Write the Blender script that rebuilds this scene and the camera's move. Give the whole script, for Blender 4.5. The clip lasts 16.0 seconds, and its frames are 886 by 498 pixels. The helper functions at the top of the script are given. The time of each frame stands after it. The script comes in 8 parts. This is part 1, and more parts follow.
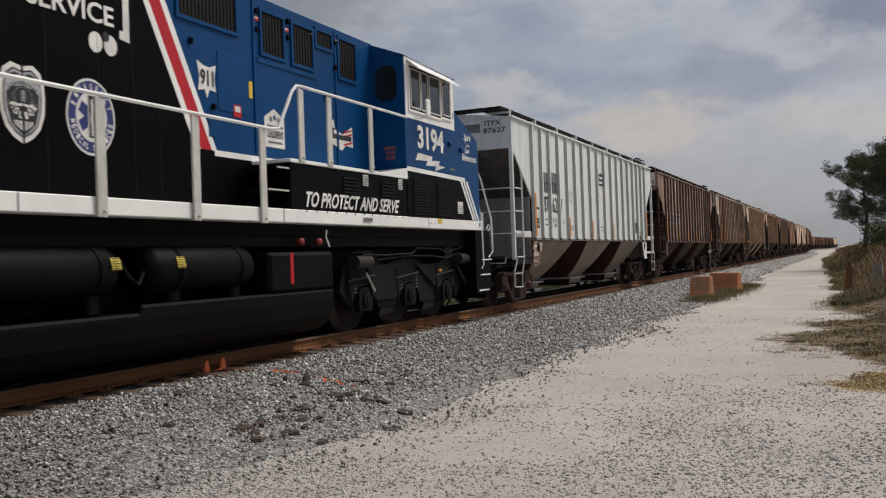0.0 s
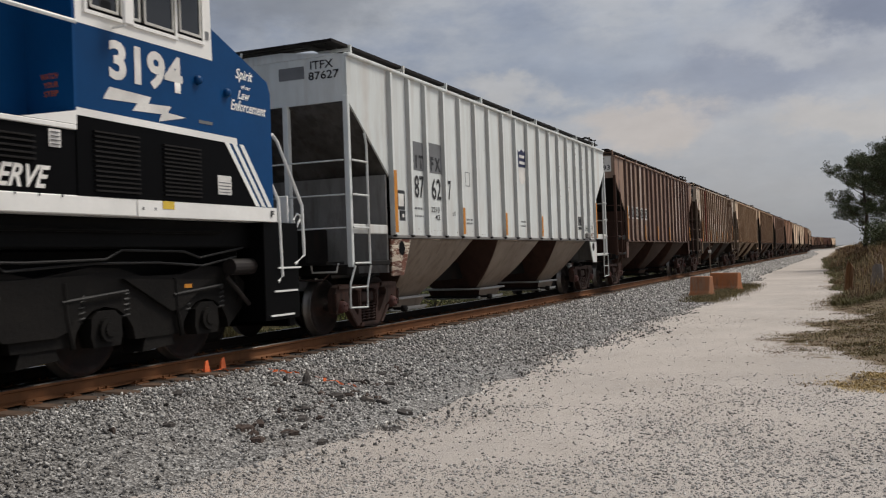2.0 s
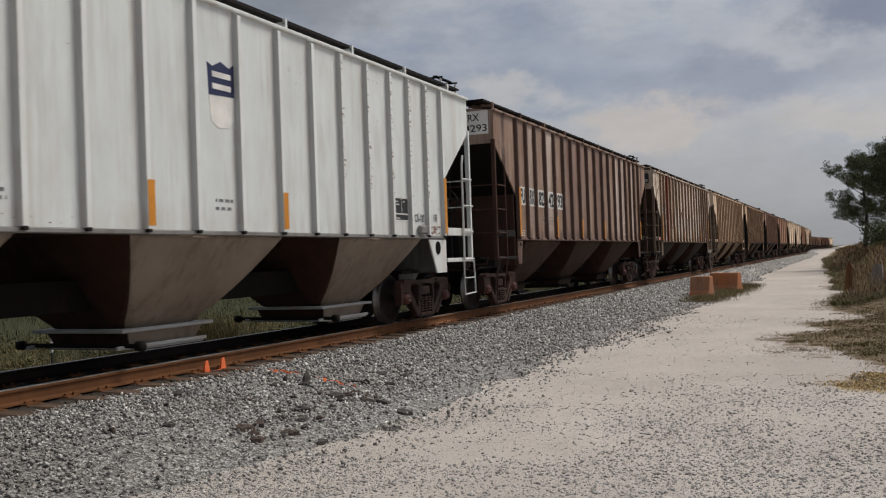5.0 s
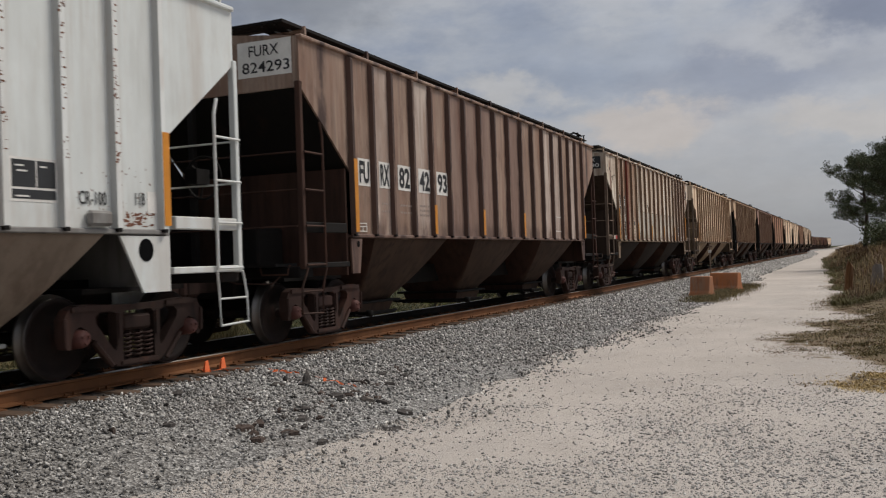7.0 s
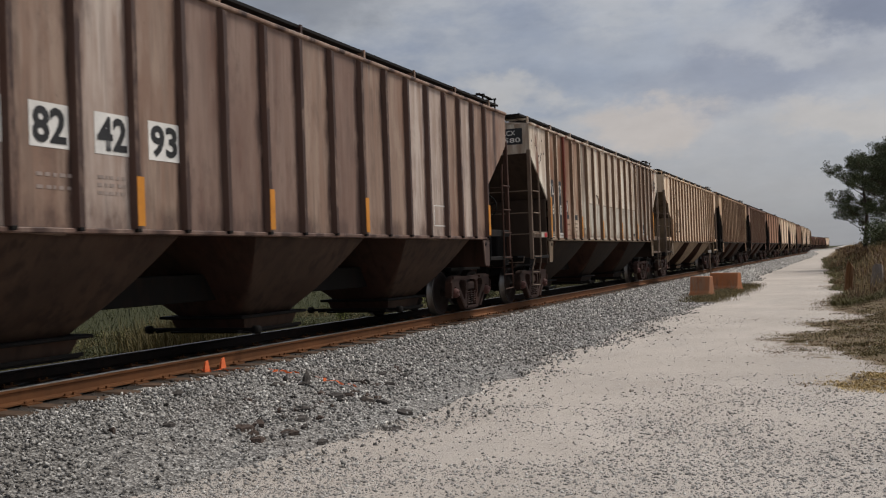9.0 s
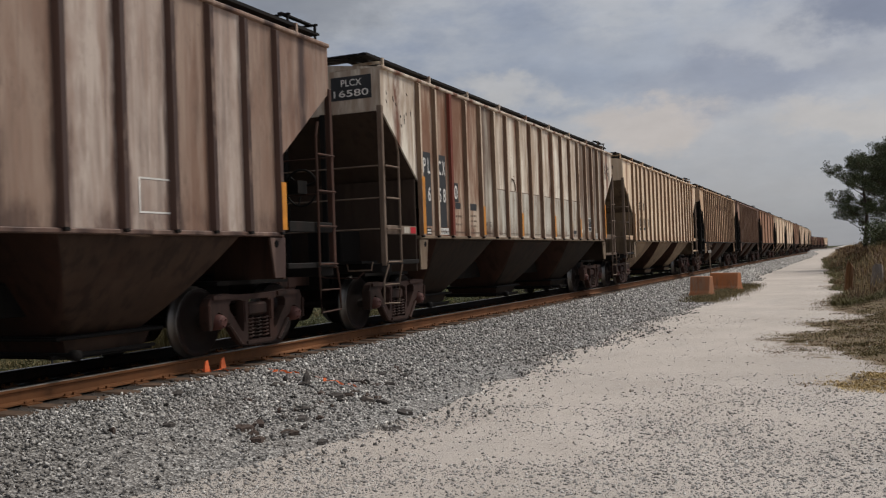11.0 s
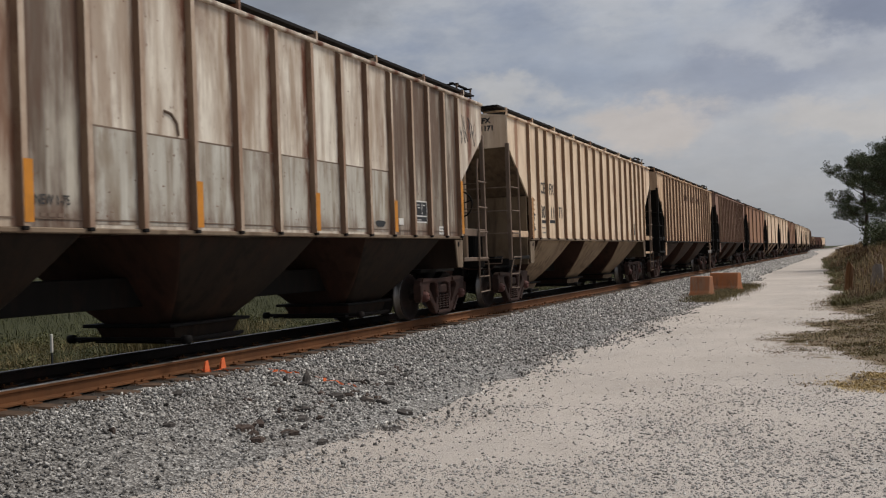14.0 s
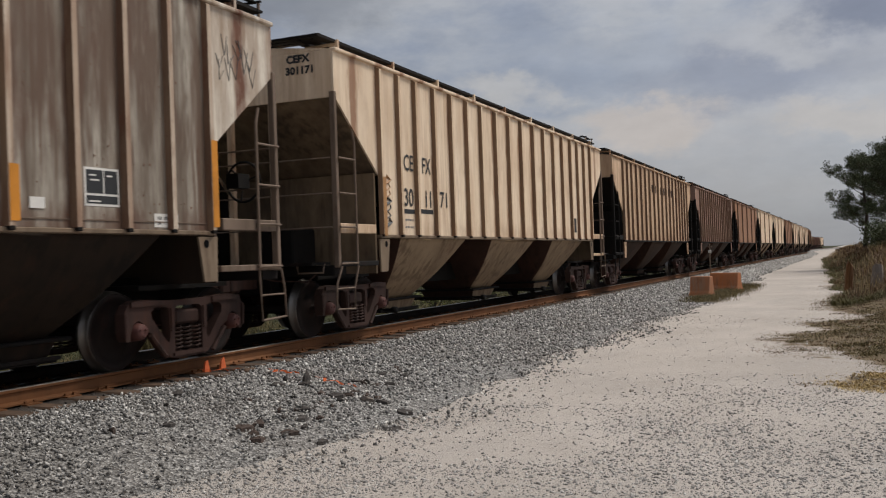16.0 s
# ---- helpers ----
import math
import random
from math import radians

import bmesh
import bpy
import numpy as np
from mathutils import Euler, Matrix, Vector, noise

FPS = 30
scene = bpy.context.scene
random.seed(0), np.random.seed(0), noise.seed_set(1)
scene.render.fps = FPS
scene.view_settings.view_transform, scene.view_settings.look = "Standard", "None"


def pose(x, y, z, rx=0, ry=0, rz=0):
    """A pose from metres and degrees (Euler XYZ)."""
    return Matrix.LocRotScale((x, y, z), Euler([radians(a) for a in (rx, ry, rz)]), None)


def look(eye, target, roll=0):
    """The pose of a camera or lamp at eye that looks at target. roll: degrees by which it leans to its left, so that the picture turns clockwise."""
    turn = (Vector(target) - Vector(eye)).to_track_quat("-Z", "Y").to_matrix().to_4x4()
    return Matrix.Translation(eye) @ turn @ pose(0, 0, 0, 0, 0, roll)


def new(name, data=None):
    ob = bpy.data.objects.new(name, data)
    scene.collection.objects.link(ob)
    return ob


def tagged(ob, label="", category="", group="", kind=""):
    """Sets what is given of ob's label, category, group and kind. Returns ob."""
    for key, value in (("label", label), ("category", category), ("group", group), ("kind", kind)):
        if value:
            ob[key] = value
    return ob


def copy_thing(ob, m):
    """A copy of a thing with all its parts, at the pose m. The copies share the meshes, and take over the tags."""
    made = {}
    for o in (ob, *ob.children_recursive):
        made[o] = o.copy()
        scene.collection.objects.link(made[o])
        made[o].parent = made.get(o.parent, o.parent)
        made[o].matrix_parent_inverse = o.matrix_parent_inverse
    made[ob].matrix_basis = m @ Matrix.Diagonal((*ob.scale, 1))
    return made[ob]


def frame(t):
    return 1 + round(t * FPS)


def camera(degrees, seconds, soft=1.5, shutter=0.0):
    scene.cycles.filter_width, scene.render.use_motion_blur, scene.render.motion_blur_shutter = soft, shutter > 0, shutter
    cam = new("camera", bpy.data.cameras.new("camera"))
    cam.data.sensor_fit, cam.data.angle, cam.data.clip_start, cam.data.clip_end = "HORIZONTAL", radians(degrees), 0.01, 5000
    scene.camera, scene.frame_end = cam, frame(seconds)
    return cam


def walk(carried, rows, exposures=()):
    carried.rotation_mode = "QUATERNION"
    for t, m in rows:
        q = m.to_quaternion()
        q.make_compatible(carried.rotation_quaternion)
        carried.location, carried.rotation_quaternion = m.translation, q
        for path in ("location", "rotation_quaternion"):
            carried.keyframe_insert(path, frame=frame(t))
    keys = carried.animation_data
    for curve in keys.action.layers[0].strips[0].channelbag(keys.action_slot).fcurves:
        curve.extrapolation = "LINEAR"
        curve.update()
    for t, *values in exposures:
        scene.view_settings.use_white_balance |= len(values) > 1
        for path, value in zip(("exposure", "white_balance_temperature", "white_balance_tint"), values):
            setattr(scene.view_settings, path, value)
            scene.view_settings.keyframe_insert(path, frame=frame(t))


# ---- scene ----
EYE = Vector((0.0, -8.664, 1.18))


def gaze(yaw, tilt):
    y, p = radians(yaw), radians(tilt)
    return EYE + Vector((math.cos(y) * math.cos(p), math.sin(y) * math.cos(p), math.sin(p)))


cam = camera(51.126, 16.0, soft=1.15, shutter=0.25)
VIEW = look(EYE, gaze(23.621, 0.605), -1.981)
walk(cam, [(0, VIEW), (16, VIEW)])
scene.view_settings.exposure = -0.06

# how far the train has rolled (towards -x) at each time
ROLLED = [(0, 0.0), (1, 3.87), (2, 7.74), (3, 11.63), (4.2, 16.30), (5.25, 20.42), (6.3, 24.55), (7.5, 29.29), (9.2, 36.01),
          (10.25, 40.18), (11.3, 44.36), (12.5, 49.14), (14, 55.09), (15, 59.04), (16, 62.99)]

# ---- sky and sun: a bright overcast with broken cloud ----
SUN_UP, SUN_ROUND = radians(56), radians(134)
SUN_DIR = Vector((math.sin(SUN_ROUND) * math.cos(SUN_UP), math.cos(SUN_ROUND) * math.cos(SUN_UP), math.sin(SUN_UP)))
world = bpy.data.worlds.new("sky")
scene.world = world
world.use_nodes = True


CLOUDS = [((0.985, -0.02, 0.205), 0.17, 0.075, (0.335, 0.35, 0.40), 0.65), ((0.952, 0.231, 0.205), 0.22, 0.05, (0.34, 0.38, 0.46), 0.6), ((0.983, 0.084, 0.165), 0.15, 0.05, (0.29, 0.315, 0.39), 0.8),
          ((0.970, 0.196, 0.136), 0.10, 0.028, (0.58, 0.525, 0.49), 0.85), ((0.993, -0.004, 0.118), 0.09, 0.024, (0.54, 0.51, 0.49), 0.75),
          ((0.976, 0.055, 0.211), 0.11, 0.035, (0.49, 0.495, 0.52), 0.7), ((0.972, -0.045, 0.235), 0.11, 0.045, (0.20, 0.225, 0.30), 0.85),
          ((0.925, 0.329, 0.175), 0.075, 0.024, (0.56, 0.545, 0.53), 0.7), ((0.815, 0.515, 0.280), 0.17, 0.055, (0.25, 0.265, 0.30), 0.75)]


def build_sky():
    nt = world.node_tree
    nt.nodes.clear()
    n, link = nt.nodes.new, nt.links.new
    out = n("ShaderNodeOutputWorld")
    sky = n("ShaderNodeTexSky")
    sky.sky_type = "NISHITA"
    sky.sun_disc = False
    sky.sun_elevation, sky.sun_rotation = SUN_UP, SUN_ROUND
    blue = n("ShaderNodeBackground")
    blue.inputs["Strength"].default_value = 0.055
    link(sky.outputs[0], blue.inputs["Color"])
    tc = n("ShaderNodeTexCoord")

    def noisy(scale, stretch, detail, rough, shift=0.0):
        mp = n("ShaderNodeMapping")
        mp.inputs["Scale"].default_value = stretch
        mp.inputs["Location"].default_value = (shift, shift * 0.4, 0.2)
        link(tc.outputs["Generated"], mp.inputs["Vector"])
        no = n("ShaderNodeTexNoise")
        no.inputs["Scale"].default_value, no.inputs["Detail"].default_value, no.inputs["Roughness"].default_value = scale, detail, rough
        link(mp.outputs[0], no.inputs["Vector"])
        return no

    def vec(op, a, b):
        v = n("ShaderNodeVectorMath")
        v.operation = op
        for i, q in enumerate((a, b)):
            if isinstance(q, tuple):
                v.inputs[i].default_value = q
            elif q is not None:
                link(q, v.inputs[i])
        return v

    # broad grey-blue cover with paler and darker drifts
    big = noisy(2.6, (1.0, 1.0, 2.4), 10, 0.6, 0.35)
    ramp = n("ShaderNodeValToRGB")
    e = ramp.color_ramp.elements
    e[0].position, e[0].color = 0.36, (0.235, 0.275, 0.37, 1)
    e[1].position, e[1].color = 0.68, (0.52, 0.52, 0.54, 1)
    for at, c in ((0.46, (0.34, 0.375, 0.45)), (0.54, (0.455, 0.475, 0.515))):
        e.new(at).color = (*c, 1)
    link(big.outputs["Fac"], ramp.inputs["Fac"])
    colour = ramp.outputs[0]
    # haze lightens the cover towards the horizon
    sep = n("ShaderNodeSeparateXYZ")
    link(tc.outputs["Generated"], sep.inputs[0])
    low = n("ShaderNodeMapRange")
    low.inputs["From Min"].default_value, low.inputs["From Max"].default_value = 0.16, 0.0
    low.inputs["To Max"].default_value = 0.8
    link(sep.outputs["Z"], low.inputs["Value"])
    hz_ = n("ShaderNodeMix")
    hz_.data_type = "RGBA"
    link(low.outputs[0], hz_.inputs[0])
    link(colour, hz_.inputs[6])
    hz_.inputs[7].default_value = (0.305, 0.31, 0.33, 1)
    colour = hz_.outputs[2]
    # single clouds: direction, width and height of each, colour, weight
    fine = noisy(9.0, (1.0, 1.0, 1.8), 7, 0.6, 2.0)
    warp = vec("MULTIPLY", vec("SUBTRACT", fine.outputs["Color"], (0.5, 0.5, 0.5)).outputs[0], (0.22, 0.22, 0.12))
    way = vec("ADD", tc.outputs["Generated"], warp.outputs[0]).outputs[0]
    for d, w, h, c, k in CLOUDS:
        off = vec("MULTIPLY", vec("SUBTRACT", way, d).outputs[0], (1 / w, 1 / w, 1 / h))
        dist = vec("LENGTH", off.outputs[0], None)
        mr = n("ShaderNodeMapRange")
        mr.interpolation_type = "SMOOTHSTEP"
        mr.inputs["From Min"].default_value, mr.inputs["From Max"].default_value = 1.05, 0.30
        mr.inputs["To Max"].default_value = k
        link(dist.outputs["Value"], mr.inputs["Value"])
        mx = n("ShaderNodeMix")
        mx.data_type = "RGBA"
        link(mr.outputs[0], mx.inputs[0])
        link(colour, mx.inputs[6])
        mx.inputs[7].default_value = (*c, 1)
        colour = mx.outputs[2]
    wisp = noisy(16.0, (1.0, 1.0, 2.6), 8, 0.62, 5.0)
    shade = n("ShaderNodeMapRange")
    shade.inputs["From Min"].default_value, shade.inputs["From Max"].default_value = 0.3, 0.7
    shade.inputs["To Min"].default_value, shade.inputs["To Max"].default_value = 0.95, 1.06
    link(wisp.outputs["Fac"], shade.inputs["Value"])
    torn = n("ShaderNodeVectorMath")
    torn.operation = "SCALE"
    link(colour, torn.inputs[0])
    link(shade.outputs[0], torn.inputs["Scale"])
    colour = torn.outputs[0]
    # the cover is brightest round the veiled sun and dims smoothly away from it
    near_sun = vec("DOT_PRODUCT", tc.outputs["Generated"], tuple(SUN_DIR))
    glow = n("ShaderNodeMapRange")
    glow.inputs["From Min"].default_value, glow.inputs["From Max"].default_value = -0.6, 0.75
    glow.inputs["To Min"].default_value, glow.inputs["To Max"].default_value = 0.36, 1.18
    link(near_sun.outputs["Value"], glow.inputs["Value"])
    lit = n("ShaderNodeVectorMath")
    lit.operation = "SCALE"
    link(colour, lit.inputs[0])
    link(glow.outputs[0], lit.inputs["Scale"])
    colour = lit.outputs[0]
    cloud = n("ShaderNodeBackground")
    cloud.inputs["Strength"].default_value = 1.0
    link(colour, cloud.inputs["Color"])
    mix = n("ShaderNodeMixShader")
    mix.inputs[0].default_value = 0.9
    link(blue.outputs[0], mix.inputs[1])
    link(cloud.outputs[0], mix.inputs[2])
    link(mix.outputs[0], out.inputs["Surface"])


build_sky()
sun = new("sun", bpy.data.lights.new("sun", "SUN"))
sun.data.energy, sun.data.angle, sun.data.color = 3.1, radians(20), (1.0, 0.935, 0.85)
sun.matrix_world = look(SUN_DIR * 50, (0, 0, 0))

# ---- materials ----
def shader(name):
    m = bpy.data.materials.new(name)
    m.use_nodes = True
    return m, m.node_tree, m.node_tree.nodes["Principled BSDF"]


def spread(nt, scale, stretch=(1, 1, 1), lo=0.35, hi=0.65, detail=6, rough=0.6, shift=0.0):
    """A noise in the object's own metres, from 0 to 1 between lo and hi."""
    tc, mp, no, mr = (nt.nodes.new(k) for k in ("ShaderNodeTexCoord", "ShaderNodeMapping", "ShaderNodeTexNoise", "ShaderNodeMapRange"))
    mp.inputs["Scale"].default_value = stretch
    mp.inputs["Location"].default_value = (shift, shift * 0.7, shift * 0.3)
    no.inputs["Scale"].default_value, no.inputs["Detail"].default_value, no.inputs["Roughness"].default_value = scale, detail, rough
    mr.inputs["From Min"].default_value, mr.inputs["From Max"].default_value = lo, hi
    info, far = nt.nodes.new("ShaderNodeObjectInfo"), nt.nodes.new("ShaderNodeVectorMath")
    far.operation = "MULTIPLY_ADD"
    far.inputs[1].default_value = (41, 17, 23)
    nt.links.new(info.outputs["Random"], far.inputs[0])
    nt.links.new(mp.outputs[0], far.inputs[2])
    nt.links.new(tc.outputs["Object"], mp.inputs["Vector"])
    nt.links.new(far.outputs[0], no.inputs["Vector"])
    nt.links.new(no.outputs["Fac"], mr.inputs["Value"])
    return mr.outputs[0]


def times(nt, a, b):
    x = nt.nodes.new("ShaderNodeMath")
    x.operation = "MULTIPLY"
    for i, v in enumerate((a, b)):
        if isinstance(v, (int, float)):
            x.inputs[i].default_value = v
        else:
            nt.links.new(v, x.inputs[i])
    return x.outputs[0]


def blend(nt, fac, a, b):
    x = nt.nodes.new("ShaderNodeMix")
    x.data_type = "RGBA"
    for i, v in ((0, fac), (6, a), (7, b)):
        if isinstance(v, (int, float)):
            x.inputs[i].default_value = v
        elif isinstance(v, tuple):
            x.inputs[i].default_value = (*v, 1)
        else:
            nt.links.new(v, x.inputs[i])
    return x.outputs[2]


def relief(nt, b, height, strength, distance):
    x = nt.nodes.new("ShaderNodeBump")
    x.inputs["Strength"].default_value, x.inputs["Distance"].default_value = strength, distance
    nt.links.new(height, x.inputs["Height"])
    nt.links.new(x.outputs[0], b.inputs["Normal"])


def plain(name, colour, rough=0.6, metal=0.0, vary=0.25, scale=9.0, bump=0.15, spec=0.4):
    """An ordinary surface: its colour with grain, faint stains and fine relief."""
    m, nt, b = shader(name)
    dark = tuple(c * (1 - vary) for c in colour)
    light = tuple(min(1, c * (1 + vary * 0.6)) for c in colour)
    c = blend(nt, spread(nt, scale * 0.17, lo=0.3, hi=0.7), dark, light)
    c = blend(nt, times(nt, spread(nt, scale * 5, lo=0.4, hi=0.75), 0.35), c, dark)
    nt.links.new(c, b.inputs["Base Color"])
    b.inputs["Roughness"].default_value, b.inputs["Metallic"].default_value = rough, metal
    b.inputs["Specular IOR Level"].default_value = spec
    relief(nt, b, spread(nt, scale * 4, lo=0.2, hi=0.8), bump, 0.01)
    return m


def reach(nt, axis, lo, hi, fold=0.0, wander=None, amount=0.0):
    """How far a point lies along one axis of its object, 0 at lo and 1 at hi, its edge frayed by a noise."""
    tc, sep, mr = (nt.nodes.new(k) for k in ("ShaderNodeTexCoord", "ShaderNodeSeparateXYZ", "ShaderNodeMapRange"))
    nt.links.new(tc.outputs["Object"], sep.inputs[0])
    v = sep.outputs[axis]
    if fold:
        pp = nt.nodes.new("ShaderNodeMath")
        pp.operation = "PINGPONG"
        pp.inputs[1].default_value = fold
        nt.links.new(v, pp.inputs[0])
        v = pp.outputs[0]
    if wander is not None:
        ad = nt.nodes.new("ShaderNodeMath")
        ad.operation = "MULTIPLY_ADD"
        ad.inputs[1].default_value = amount
        nt.links.new(wander, ad.inputs[0])
        nt.links.new(v, ad.inputs[2])
        v = ad.outputs[0]
    mr.inputs["From Min"].default_value, mr.inputs["From Max"].default_value = lo, hi
    nt.links.new(v, mr.inputs["Value"])
    return mr.outputs[0]


def weathered(name, paint, grime, rust, streak=0.6, rusty=0.4, rough=0.6, shift=0.0, wide=0.5, piece=0.0, seam=0.0, wash=0.0, grazing_sheen=0.0, drifts=0.6):
    """Car paint: cloudy fading, smudged stains, runs in groups and rust that breaks through in patches.
    piece: how far single sheets differ; seam: rust bleeding from the welded seams, on brown sheets with the ribs'
    shadow lines; wash: runs down from the roof; then a sheen that lifts grazing views; drifts: washes that hang down
    the sheets."""
    m, nt, b = shader(name)
    c = blend(nt, times(nt, spread(nt, 2.2, (1, 1, 0.7), 0.34, 0.66, 9, 0.66, shift + 2), 0.65), paint, tuple(0.78 * p + 0.14 * g for p, g in zip(paint, grime)))
    stain = spread(nt, 1.0, (1, 1, 0.5), 0.41, 0.66, 9, 0.66, shift)
    c = blend(nt, times(nt, stain, wide), c, grime)
    if piece:
        info = nt.nodes.new("ShaderNodeObjectInfo")
        c = blend(nt, times(nt, info.outputs["Random"], piece), c, grime)
    where = spread(nt, 1.5, (1, 1, 0.45), 0.38, 0.56, 5, 0.6, shift + 9)
    runs = spread(nt, 6.5, (1, 1, 0.13), 0.47, 0.62, 3, 0.5, shift + 3)
    c = blend(nt, times(nt, times(nt, runs, where), streak), c, grime)
    if grazing_sheen:
        drift = spread(nt, 3.6, (1, 1, 0.06), 0.40, 0.60, 4, 0.6, shift + 13)
        c = blend(nt, times(nt, times(nt, drift, spread(nt, 1.1, (1, 1, 0.35), 0.32, 0.58, 5, 0.6, shift + 15)), drifts), c, grime)
        fine = spread(nt, 14.0, (1, 1, 0.04), 0.47, 0.60, 3, 0.5, shift + 17)
        c = blend(nt, times(nt, times(nt, fine, spread(nt, 1.7, (1, 1, 0.3), 0.42, 0.62, 5, 0.6, shift + 19)), 0.85 * drifts), c, tuple(0.4 * g + 0.6 * r for g, r in zip(grime, rust)))
    if wash:
        ragged = spread(nt, 6.5, (1, 1, 0.10), 0.3, 0.7, 4, 0.55, shift + 4)
        low = reach(nt, 2, 3.0, 3.9, 0, ragged, 1.3)
        c = blend(nt, times(nt, times(nt, low, spread(nt, 3.4, (1, 1, 0.17), 0.38, 0.56, 5, 0.6, shift + 6)), wash), c, tuple(0.55 * g + 0.45 * r for g, r in zip(grime, rust)))
    # seam lines: rust, and on brown sheets the ribs' shadow painted along
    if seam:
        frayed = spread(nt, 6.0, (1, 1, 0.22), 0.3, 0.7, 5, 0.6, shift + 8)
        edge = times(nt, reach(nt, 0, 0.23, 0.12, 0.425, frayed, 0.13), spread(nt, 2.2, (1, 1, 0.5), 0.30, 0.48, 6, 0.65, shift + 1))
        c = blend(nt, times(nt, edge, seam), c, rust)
    if grazing_sheen:
        foot = times(nt, reach(nt, 2, 1.86, 1.66, 0, spread(nt, 5.0, (1, 1, 0.5), 0.3, 0.7, 6, 0.65, shift + 21), -0.16), spread(nt, 2.4, (1, 1, 0.3), 0.42, 0.58, 6, 0.7, shift + 23))
        c = blend(nt, times(nt, foot, 0.75 * drifts), c, rust)
    spot = times(nt, spread(nt, 2.6, (1, 1, 0.35), 0.53, 0.66, 10, 0.75, shift + 11), rusty)
    c = blend(nt, spot, c, rust)
    speck = times(nt, spread(nt, 22.0, (1, 1, 0.6), 0.66, 0.72, 4, shift=shift + 5), min(1, rusty * 0.8))
    c = blend(nt, speck, c, tuple(0.6 * r for r in rust))
    nt.links.new(c, b.inputs["Base Color"])
    b.inputs["Roughness"].default_value = rough
    b.inputs["Specular IOR Level"].default_value = 0.45 if grazing_sheen else 0.2
    # added sheen brightens the sides where they are viewed at a grazing angle
    b.inputs["Sheen Weight"].default_value, b.inputs["Sheen Roughness"].default_value = grazing_sheen, 0.4
    nt.links.new(c, b.inputs["Sheen Tint"])
    relief(nt, b, spread(nt, 3.5, (1, 1, 0.6), 0.2, 0.8, 8), 0.22, 0.014)
    return m


